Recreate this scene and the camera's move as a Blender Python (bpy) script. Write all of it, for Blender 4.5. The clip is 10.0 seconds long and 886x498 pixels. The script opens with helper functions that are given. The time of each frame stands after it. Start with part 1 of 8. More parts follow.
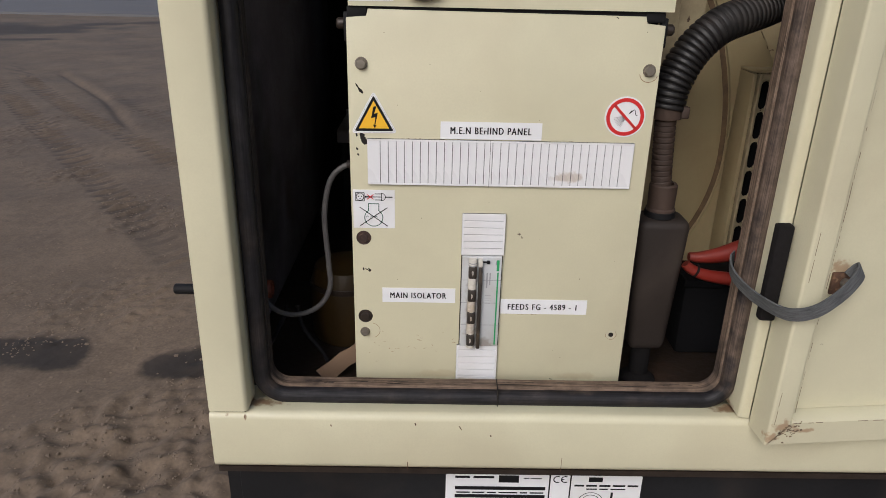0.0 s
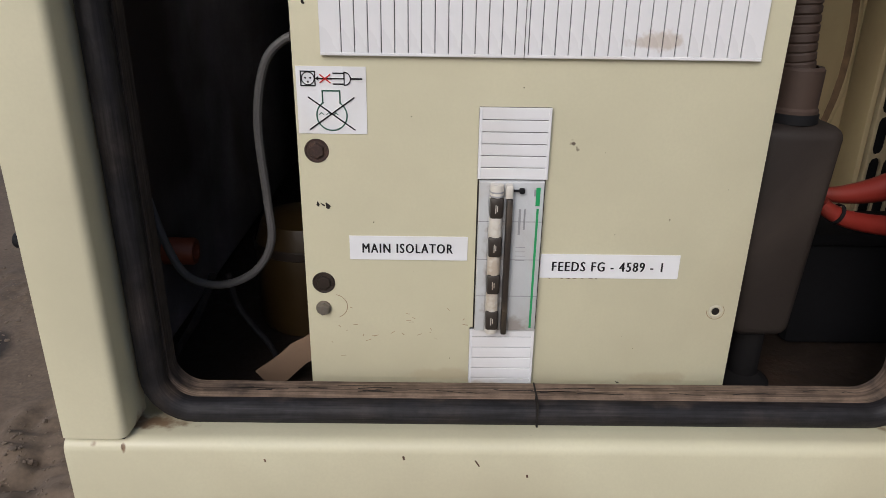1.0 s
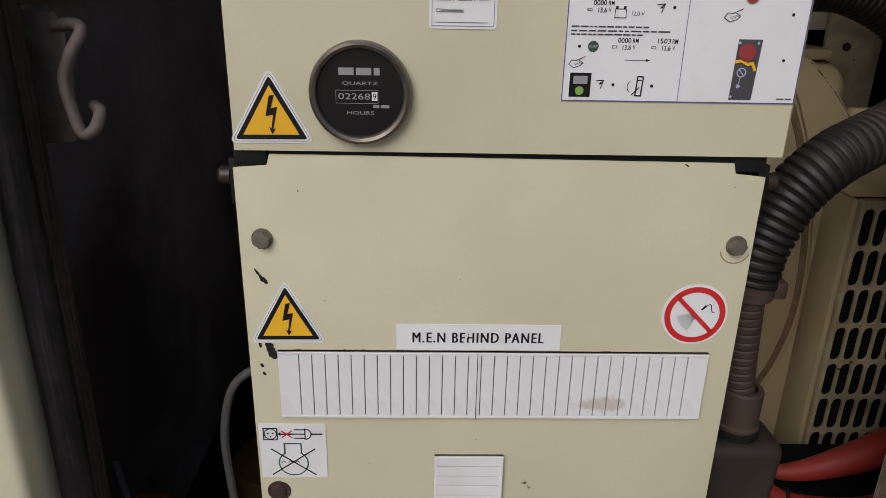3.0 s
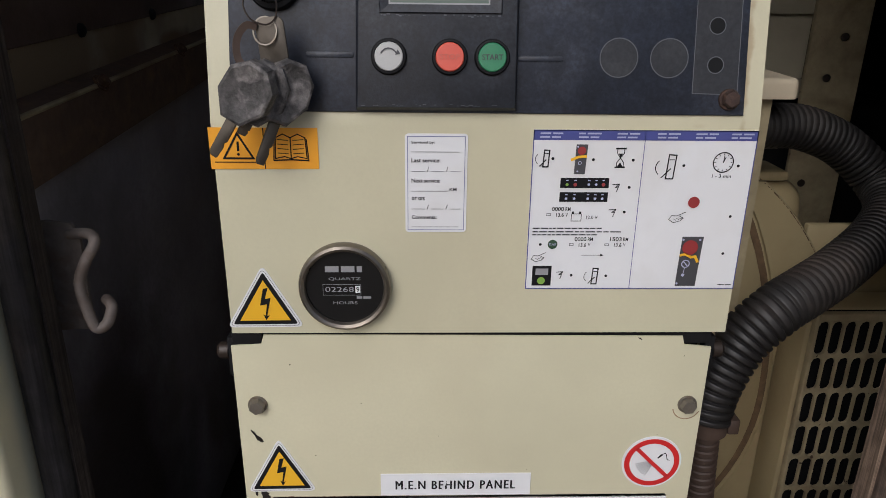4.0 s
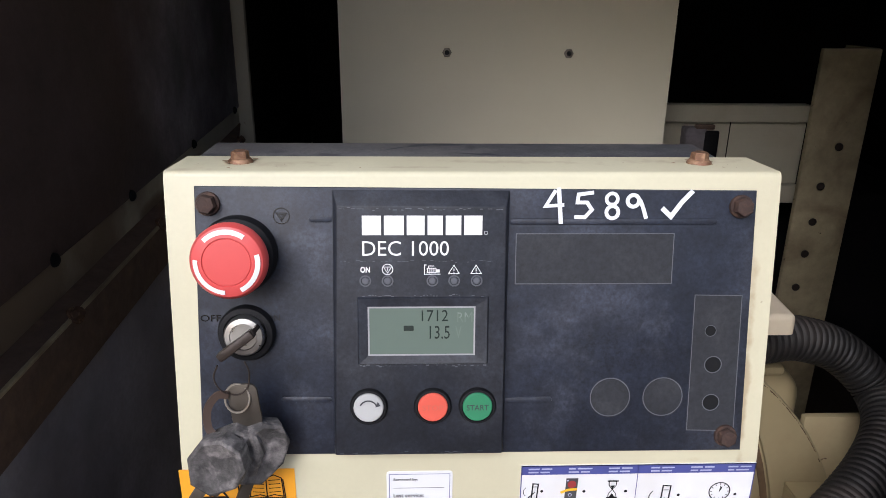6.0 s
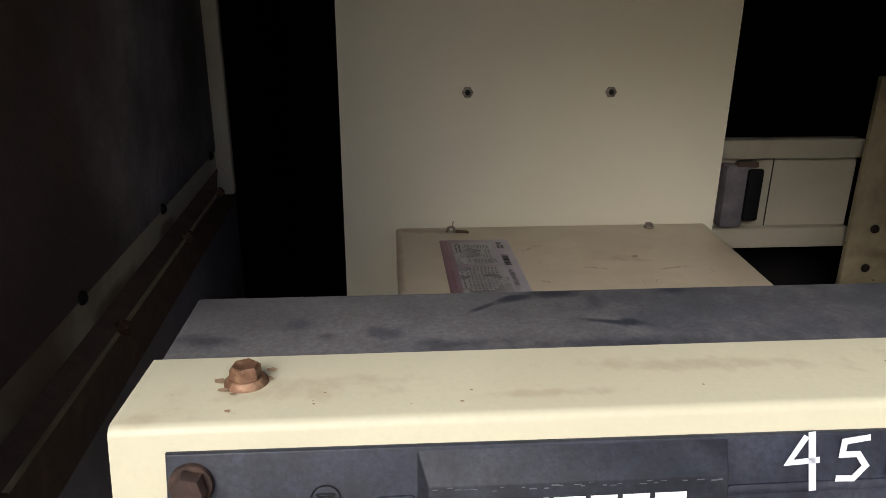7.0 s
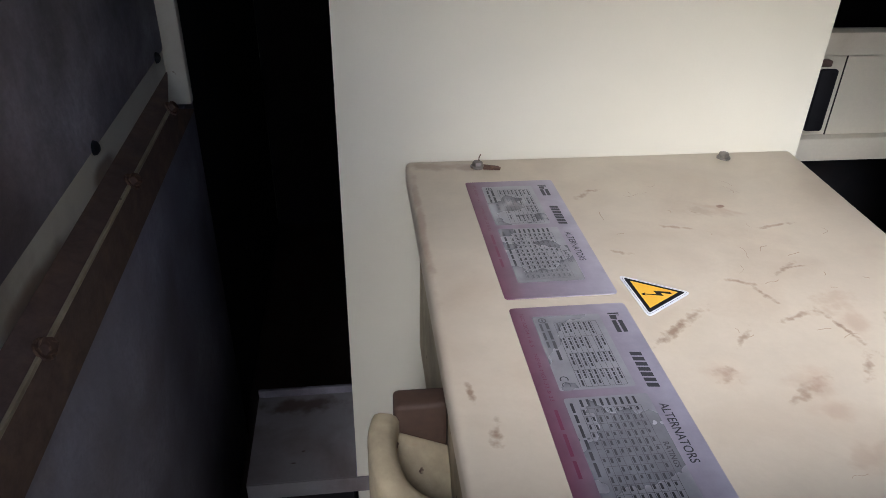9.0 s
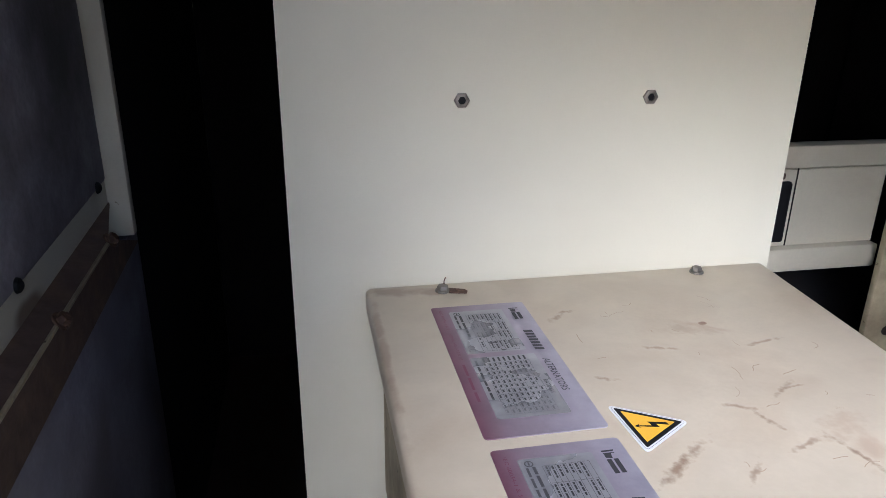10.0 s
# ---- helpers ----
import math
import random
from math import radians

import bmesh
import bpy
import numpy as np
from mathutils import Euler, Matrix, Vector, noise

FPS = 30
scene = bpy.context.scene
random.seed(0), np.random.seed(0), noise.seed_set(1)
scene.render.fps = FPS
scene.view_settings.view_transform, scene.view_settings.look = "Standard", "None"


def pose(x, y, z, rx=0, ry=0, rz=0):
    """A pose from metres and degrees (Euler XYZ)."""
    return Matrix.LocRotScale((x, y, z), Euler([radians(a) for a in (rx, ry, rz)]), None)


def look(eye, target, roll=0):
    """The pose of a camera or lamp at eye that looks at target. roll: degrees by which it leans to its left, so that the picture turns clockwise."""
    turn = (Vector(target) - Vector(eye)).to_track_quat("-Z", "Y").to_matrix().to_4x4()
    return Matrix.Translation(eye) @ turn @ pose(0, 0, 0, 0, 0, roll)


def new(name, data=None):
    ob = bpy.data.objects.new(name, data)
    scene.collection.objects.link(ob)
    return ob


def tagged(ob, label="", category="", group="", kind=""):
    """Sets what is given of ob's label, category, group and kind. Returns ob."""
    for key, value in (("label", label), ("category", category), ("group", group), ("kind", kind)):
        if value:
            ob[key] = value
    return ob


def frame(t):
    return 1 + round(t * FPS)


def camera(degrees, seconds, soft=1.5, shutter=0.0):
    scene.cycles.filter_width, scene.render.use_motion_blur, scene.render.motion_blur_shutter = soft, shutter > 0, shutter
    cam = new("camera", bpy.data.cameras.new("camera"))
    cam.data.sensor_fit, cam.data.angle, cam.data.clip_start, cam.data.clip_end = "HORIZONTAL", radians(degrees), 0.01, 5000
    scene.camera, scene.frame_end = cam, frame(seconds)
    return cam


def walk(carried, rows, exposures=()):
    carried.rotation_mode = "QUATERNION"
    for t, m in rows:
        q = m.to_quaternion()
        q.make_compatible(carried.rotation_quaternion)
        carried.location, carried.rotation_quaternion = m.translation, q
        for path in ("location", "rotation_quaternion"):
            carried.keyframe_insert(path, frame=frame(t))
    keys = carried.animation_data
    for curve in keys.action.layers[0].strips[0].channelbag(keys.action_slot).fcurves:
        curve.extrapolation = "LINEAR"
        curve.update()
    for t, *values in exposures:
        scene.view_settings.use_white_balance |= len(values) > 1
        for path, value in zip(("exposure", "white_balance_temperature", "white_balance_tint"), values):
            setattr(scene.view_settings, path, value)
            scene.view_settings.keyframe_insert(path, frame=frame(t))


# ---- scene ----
cam = camera(64.1, 10.0, 0.85)
PATH = [
    (0, (0.018, 0.014, 0.967), (0.045, 1.862, 0.2035), 1.3),
    (0.3, (0.029, 0.122, 0.888), (0.039, 1.974, 0.135), 1.0),
    (0.5, (0.032, 0.189, 0.845), (0.042, 2.039, 0.084), 1.0),
    (1, (0.022, 0.295, 0.788), (0.041, 2.145, 0.028), 0.9),
    (1.5, (0.012, 0.338, 0.815), (0.047, 2.192, 0.067), 1.2),
    (2, (0.031, 0.356, 0.878), (0.062, 2.222, 0.159), 1.0),
    (2.5, (0.04, 0.365, 0.946), (0.078, 2.234, 0.235), 1.1),
    (2.7, (0.041, 0.362, 0.977), (0.087, 2.229, 0.261), 1.3),
    (3.8, (0.051, 0.352, 1.114), (0.111, 2.226, 0.418), 0.6),
    (4, (0.054, 0.351, 1.141), (0.114, 2.225, 0.443), 0.7),
    (4.5, (0.059, 0.358, 1.203), (0.123, 2.235, 0.516), 0.7),
    (5, (0.065, 0.365, 1.266), (0.131, 2.247, 0.591), 0.7),
    (5.2, (0.073, 0.377, 1.291), (0.146, 2.254, 0.604), 0.8),
    (6.3, (0.049, 0.481, 1.333), (0.124, 2.362, 0.657), 0.6),
    (6.5, (0.038, 0.522, 1.344), (0.109, 2.406, 0.676), 0.4),
    (6.7, (0.025, 0.570, 1.343), (0.115, 2.452, 0.672), 0.6),
    (7, (0.009, 0.630, 1.348), (0.158, 2.507, 0.675), 0.4),
    (7.5, (0.011, 0.719, 1.350), (0.255, 2.578, 0.652), 0.6),
    (8, (0.007, 0.802, 1.352), (0.277, 2.661, 0.664), 0.8),
    (8.5, (-0.009, 0.831, 1.35), (0.24, 2.607, 0.465), 1.0),
    (9, (-0.03, 0.843, 1.352), (0.198, 2.55, 0.335), 1.3),
    (9.5, (-0.037, 0.863, 1.344), (0.193, 2.605, 0.39), 1.3),
    (10, (-0.03, 0.888, 1.334), (0.335, 2.725, 0.63), 0.7),
]
EXPOSURES = [(0.0, 0.06, 6100, 12), (1.0, -0.02, 6050, 12), (1.6, -0.15, 6050, 12), (2.7, -0.30, 6080, 12), (4.0, -0.16, 5950, 12), (5.2, 0.22, 5880, 13),
             (6.4, 0.70, 5720, 14), (7.0, 0.66, 6150, 12), (7.5, 1.25, 6600, 11), (8.0, 1.68, 5850, 14), (8.8, 2.05, 5400, 15), (10.0, 2.2, 5150, 15)]
walk(cam, [(t, look(eye, target, roll)) for t, eye, target, roll in PATH], EXPOSURES)

# ---- daylight: overcast yard, brightest behind and to the left of the viewer ----
world = bpy.data.worlds.new("overcast_sky")
scene.world = world
world.use_nodes = True
wn = world.node_tree
sky = wn.nodes.new("ShaderNodeTexSky")
sky.sky_type, sky.sun_disc = "NISHITA", False
sky.sun_elevation, sky.sun_rotation = radians(37), radians(205)
sky.air_density, sky.dust_density = 1.0, 4.0
wn.links.new(sky.outputs[0], wn.nodes["Background"].inputs[0])
wn.nodes["Background"].inputs[1].default_value = 0.1
sun = new("sun", bpy.data.lights.new("sun", "SUN"))
sun.data.energy, sun.data.angle, sun.data.color = 1.6, radians(36), (1.0, 0.98, 0.945)
sun.matrix_world = look((-2.09, -3.90, 4.81), (0.1, 0.8, 0.9))

# ---- tools ----
GZ = 0.084          # height of the ground
# tyre tracks: offset across the yard, bend, half width, strength, nearest and farthest reach along them
TRACKS = ((0.610, 0.0, 0.075, 1.0, 1.9, 6.3), (0.820, 0.13, 0.075, 1.0, 3.0, 7.2), (1.160, 0.06, 0.060, 0.45, 3.2, 5.2))
TRACK_PITCH, TRACK_SLANT, TRACK_X, TRACK_Y = 0.078, 0.30, 0.798, 0.603


def material(name, base, rough=0.5, metal=0.0, vary=0.12, scale=9.0, grain=160.0, bump=0.15, dirt=None, dirt_amount=0.0,
             dirt_scale=5.0, chips=None, chip_level=0.72, chip_scale=70.0, rough_vary=0.12, coat=0.0):
    """Base colour that varies at two scales, with dirt patches, small chips and a fine relief."""
    m = bpy.data.materials.new(name)
    m.use_nodes = True
    nt = m.node_tree
    b = nt.nodes["Principled BSDF"]
    link, add = nt.links.new, nt.nodes.new
    b.inputs["Metallic"].default_value = metal
    if coat:
        b.inputs["Coat Weight"].default_value = coat
    tc = add("ShaderNodeTexCoord").outputs["Object"]

    def tex(s, detail=4.0, distortion=0.0):
        n = add("ShaderNodeTexNoise")
        n.inputs["Scale"].default_value, n.inputs["Detail"].default_value = s, detail
        n.inputs["Distortion"].default_value = distortion
        link(tc, n.inputs["Vector"])
        return n.outputs["Fac"]

    def ramp(src, lo, hi):
        r = add("ShaderNodeMapRange")
        r.inputs["From Min"].default_value, r.inputs["From Max"].default_value = lo, hi
        link(src, r.inputs["Value"])
        return r.outputs["Result"]

    def mix(f, a, c, amount=1.0):
        n = add("ShaderNodeMix")
        n.data_type = "RGBA"
        if amount != 1.0:
            k = add("ShaderNodeMath")
            k.operation = "MULTIPLY"
            k.inputs[1].default_value = amount
            link(f, k.inputs[0])
            f = k.outputs[0]
        link(f, n.inputs["Factor"])
        for sock, v in (("A", a), ("B", c)):
            s = [i for i in n.inputs if i.name == sock and i.type == "RGBA"][0]
            if isinstance(v, tuple):
                s.default_value = (*v[:3], 1)
            else:
                link(v, s)
        return [o for o in n.outputs if o.type == "RGBA"][0]

    lo = tuple(max(0.0, c * (1 - vary)) for c in base)
    hi = tuple(min(1.0, c * (1 + vary)) for c in base)
    big = tex(scale, 5.0)
    col = mix(ramp(big, 0.3, 0.7), lo, hi)
    col = mix(ramp(tex(grain, 2.0), 0.35, 0.75), col, tuple(c * (1 - 0.8 * vary) for c in base), 0.5)
    if dirt:
        d = ramp(tex(dirt_scale, 6.0, 0.6), 0.50, 0.72)
        col = mix(d, col, dirt, dirt_amount)
    if chips:
        c = ramp(tex(chip_scale, 3.0), chip_level, chip_level + 0.025)
        col = mix(c, col, chips)
    link(col, b.inputs["Base Color"])
    rr = add("ShaderNodeMapRange")
    rr.inputs["To Min"].default_value = max(0.02, rough - rough_vary)
    rr.inputs["To Max"].default_value = min(1.0, rough + rough_vary)
    rr.inputs["From Min"].default_value, rr.inputs["From Max"].default_value = 0.3, 0.7
    link(big, rr.inputs["Value"])
    link(rr.outputs["Result"], b.inputs["Roughness"])
    if bump:
        bp = add("ShaderNodeBump")
        bp.inputs["Strength"].default_value, bp.inputs["Distance"].default_value = bump, 0.002
        link(tex(grain, 3.0), bp.inputs["Height"])
        link(bp.outputs["Normal"], b.inputs["Normal"])
    return m


def stains_and_shade(m, spots, colour, amount=0.7, warp=0.9, warp_scale=45.0, soft=0.35):
    """Soft uneven staining and painted shade on a material: spots of (centre, radii, turn about z in degrees)."""
    nt = m.node_tree
    b = nt.nodes["Principled BSDF"]
    add, link = nt.nodes.new, nt.links.new
    col = b.inputs["Base Color"].links[0].from_socket
    pos = add("ShaderNodeNewGeometry").outputs["Position"]
    wob = add("ShaderNodeTexNoise")
    wob.inputs["Scale"].default_value, wob.inputs["Detail"].default_value = warp_scale, 6.0
    link(pos, wob.inputs["Vector"])
    off = add("ShaderNodeMath")
    off.operation = "MULTIPLY_ADD"
    off.inputs[1].default_value, off.inputs[2].default_value = 2 * warp, -warp
    link(wob.outputs["Fac"], off.inputs[0])
    total = None
    for centre, radii, turn in spots:
        mp = add("ShaderNodeMapping")
        mp.vector_type = "TEXTURE"
        mp.inputs["Location"].default_value, mp.inputs["Scale"].default_value = centre, radii
        mp.inputs["Rotation"].default_value = (0, 0, radians(turn))
        link(pos, mp.inputs["Vector"])
        ln = add("ShaderNodeVectorMath")
        ln.operation = "LENGTH"
        link(mp.outputs["Vector"], ln.inputs[0])
        s = add("ShaderNodeMath")
        link(ln.outputs["Value"], s.inputs[0])
        link(off.outputs[0], s.inputs[1])
        f = add("ShaderNodeMapRange")
        f.interpolation_type = "SMOOTHSTEP"
        f.inputs["From Min"].default_value, f.inputs["From Max"].default_value = 1.0, soft
        link(s.outputs[0], f.inputs["Value"])
        if total is None:
            total = f.outputs["Result"]
        else:
            t = add("ShaderNodeMath")
            t.operation = "MAXIMUM"
            link(total, t.inputs[0])
            link(f.outputs["Result"], t.inputs[1])
            total = t.outputs[0]
    k = add("ShaderNodeMath")
    k.operation = "MULTIPLY"
    k.inputs[1].default_value = amount
    link(total, k.inputs[0])
    mx = add("ShaderNodeMix")
    mx.data_type = "RGBA"
    link(k.outputs[0], mx.inputs["Factor"])
    ins = [i for i in mx.inputs if i.type == "RGBA"]
    link(col, ins[0])
    ins[1].default_value = (*colour, 1)
    link([o for o in mx.outputs if o.type == "RGBA"][0], b.inputs["Base Color"])


def box(x0, x1, y0, y1, z0, z1, r=0.0, segs=2, bm=None, only=None):
    """A box, its edges rounded by r. only: a test of an edge's middle that picks the edges to round."""
    out = bmesh.new()
    bmesh.ops.create_cube(out, size=1.0)
    for v in out.verts:
        v.co = ((x0 + x1) / 2 + v.co.x * (x1 - x0), (y0 + y1) / 2 + v.co.y * (y1 - y0), (z0 + z1) / 2 + v.co.z * (z1 - z0))
    if r:
        es = [e for e in out.edges if only is None or only((e.verts[0].co + e.verts[1].co) / 2)]
        bmesh.ops.bevel(out, geom=es, offset=r, segments=segs, profile=0.5, affect="EDGES")
    return join(bm, out) if bm else out


def join(bm, other, m=None):
    """Adds other to bm."""
    if m is not None:
        other.transform(m)
    me = bpy.data.meshes.new("tmp")
    other.to_mesh(me)
    other.free()
    bm.from_mesh(me)
    bpy.data.meshes.remove(me)
    return bm


def prism(poly, axis, a, b, r=0.0, segs=2):
    """A polygon of two coordinates, drawn out along axis from a to b; r rounds the long edges."""
    bm = bmesh.new()

    def at(p, d):
        return {"x": (d, p[0], p[1]), "y": (p[0], d, p[1]), "z": (p[0], p[1], d)}[axis]
    lo = [bm.verts.new(at(p, a)) for p in poly]
    hi = [bm.verts.new(at(p, b)) for p in poly]
    n = len(poly)
    bm.faces.new(lo)
    bm.faces.new(hi[::-1])
    sides = [bm.faces.new((lo[i], hi[i], hi[(i + 1) % n], lo[(i + 1) % n])) for i in range(n)]
    bmesh.ops.recalc_face_normals(bm, faces=bm.faces)
    if r:
        es = [e for e in bm.edges if (e.verts[0] in lo) != (e.verts[1] in lo)]
        bmesh.ops.bevel(bm, geom=es, offset=r, segments=segs, profile=0.5, affect="EDGES")
    return bm


def lathe(profile, n=24, bm=None, m=None):
    """A profile of (radius, height) turned round z; m places it."""
    out = bmesh.new()
    rings = []
    for r, z in profile:
        if r < 1e-6:
            rings.append([out.verts.new((0, 0, z))])
        else:
            rings.append([out.verts.new((r * math.cos(2 * math.pi * i / n), r * math.sin(2 * math.pi * i / n), z)) for i in range(n)])
    for a, b in zip(rings, rings[1:]):
        for i in range(n):
            j = (i + 1) % n
            if len(a) == 1 and len(b) == 1:
                continue
            if len(a) == 1:
                out.faces.new((a[0], b[i], b[j]))
            elif len(b) == 1:
                out.faces.new((a[i], b[0], a[j]))
            else:
                out.faces.new((a[i], b[i], b[j], a[j]))
    bmesh.ops.recalc_face_normals(out, faces=out.faces)
    if m is not None:
        out.transform(m)
    return join(bm, out) if bm else out


def spline(pts, per=8):
    """A smooth line through the points."""
    p = [Vector(q) for q in pts]
    p = [2 * p[0] - p[1], *p, 2 * p[-1] - p[-2]]
    out = []
    for i in range(1, len(p) - 2):
        for k in range(per):
            t = k / per
            out.append(0.5 * (2 * p[i] + (p[i + 1] - p[i - 1]) * t + (2 * p[i - 1] - 5 * p[i] + 4 * p[i + 1] - p[i + 2]) * t * t
                              + (3 * p[i] - p[i - 1] - 3 * p[i + 1] + p[i + 2]) * t ** 3))
    out.append(p[-2])
    return out


def resample(pts, step):
    """Points of a line at even steps."""
    out, left = [pts[0].copy()], step
    for a, b in zip(pts, pts[1:]):
        d, pos = (b - a).length, 0.0
        while d - pos >= left:
            pos += left
            out.append(a.lerp(b, pos / d))
            left = step
        left -= d - pos
    return out


def sweep(pts, section, closed=False, radius=None, up=(0, 0, 1), bm=None):
    """A closed section (list of 2D points) along a line; radius(i): scale at point i."""
    out = bmesh.new()
    n = len(pts)
    rings, side = [], None
    for i, p in enumerate(pts):
        a, b = pts[(i - 1) % n if closed else max(i - 1, 0)], pts[(i + 1) % n if closed else min(i + 1, n - 1)]
        t = (b - a).normalized()
        if side is None:
            side = t.cross(Vector(up))
            side = side.normalized() if side.length > 1e-4 else t.orthogonal().normalized()
        side = (side - t * side.dot(t)).normalized()
        w = side.cross(t)
        k = radius(i) if radius else 1.0
        rings.append([out.verts.new(p + (side * s[0] + w * s[1]) * k) for s in section])
    m = len(section)
    pairs = list(zip(rings, rings[1:])) + ([(rings[-1], rings[0])] if closed else [])
    uv = out.loops.layers.uv.new("along")
    run = 0.0
    for k, (a, b) in enumerate(pairs):
        step = (pts[(k + 1) % n] - pts[k]).length
        for i in range(m):
            f = out.faces.new((a[i], b[i], b[(i + 1) % m], a[(i + 1) % m]))
            for lp, q in zip(f.loops, ((run, i), (run + step, i), (run + step, i + 1), (run, i + 1))):
                lp[uv].uv = (q[0], q[1] / m)
        run += step
    if not closed:
        out.faces.new(rings[0][::-1])
        out.faces.new(rings[-1])
    bmesh.ops.recalc_face_normals(out, faces=out.faces)
    return join(bm, out) if bm else out


def circle(r, n=12):
    return [(r * math.cos(2 * math.pi * i / n), r * math.sin(2 * math.pi * i / n)) for i in range(n)]


def thing(name, base, label, category, group="", kind=""):
    """An Empty at the thing's base."""
    ob = new(name)
    ob.empty_display_size = 0.05
    ob.location = base
    return tagged(ob, label, category, group, kind)


def part(name, bm, mat, parent=None, label="", smooth=35, m=None):
    """Links a bmesh (or a mesh) as one mesh object under a thing or part. Its vertices are in the world's metres, unless m places it."""
    if isinstance(bm, bpy.types.Mesh):
        me = bm
    else:
        me = bpy.data.meshes.new(name)
        bm.to_mesh(me)
        bm.free()
    if not me.materials:
        me.materials.append(mat)
    if smooth and len(me.polygons):
        me.polygons.foreach_set("use_smooth", [True] * len(me.polygons))
        me.set_sharp_from_angle(angle=radians(smooth))
    ob = new(name, me)
    if parent is not None:
        ob.parent = parent
        top = parent
        w = Matrix.Identity(4)
        while top is not None:
            w = Matrix.Translation(top.location) @ w if top.type == "EMPTY" else top.matrix_parent_inverse @ top.matrix_basis @ w
            top = top.parent
        ob.matrix_parent_inverse = w.inverted()
    if m is not None:
        ob.matrix_basis = m
    if label:
        ob["label"] = label
    return ob


def facing(p, n, up=(0, 0, 1)):
    """A pose at p whose z points along n."""
    z = Vector(n).normalized()
    x = Vector(up).cross(z)
    x = x.normalized() if x.length > 1e-4 else Vector((1, 0, 0))
    y = z.cross(x)
    return Matrix(((x.x, y.x, z.x, p[0]), (x.y, y.y, z.y, p[1]), (x.z, y.z, z.z, p[2]), (0, 0, 0, 1)))


def hex_head(r, h, washer=0.0, spin=0.3, dome=0.0012):
    """A hexagon head on a washer, along z."""
    bm = bmesh.new()
    z = 0.0
    if washer:
        lathe([(0, 0), (washer, 0), (washer, 0.0012), (washer * 0.96, 0.0018), (0, 0.0018)], 24, bm)
        z = 0.0018
    hx = lathe([(0, z), (r, z), (r, z + h - dome), (r * 0.86, z + h), (0, z + h + dome * 0.3)], 6)
    hx.transform(Matrix.Rotation(spin, 4, "Z"))
    return join(bm, hx)


STUFF = {"picture_print", "pale_print", "scrapes", "scuffs", "smears", "paint_chips", "rust_dust", "rust_spots", "lip_wear", "lip_crack", "smudge", "scratches", "finger_wipes", "print", "plate_print"}


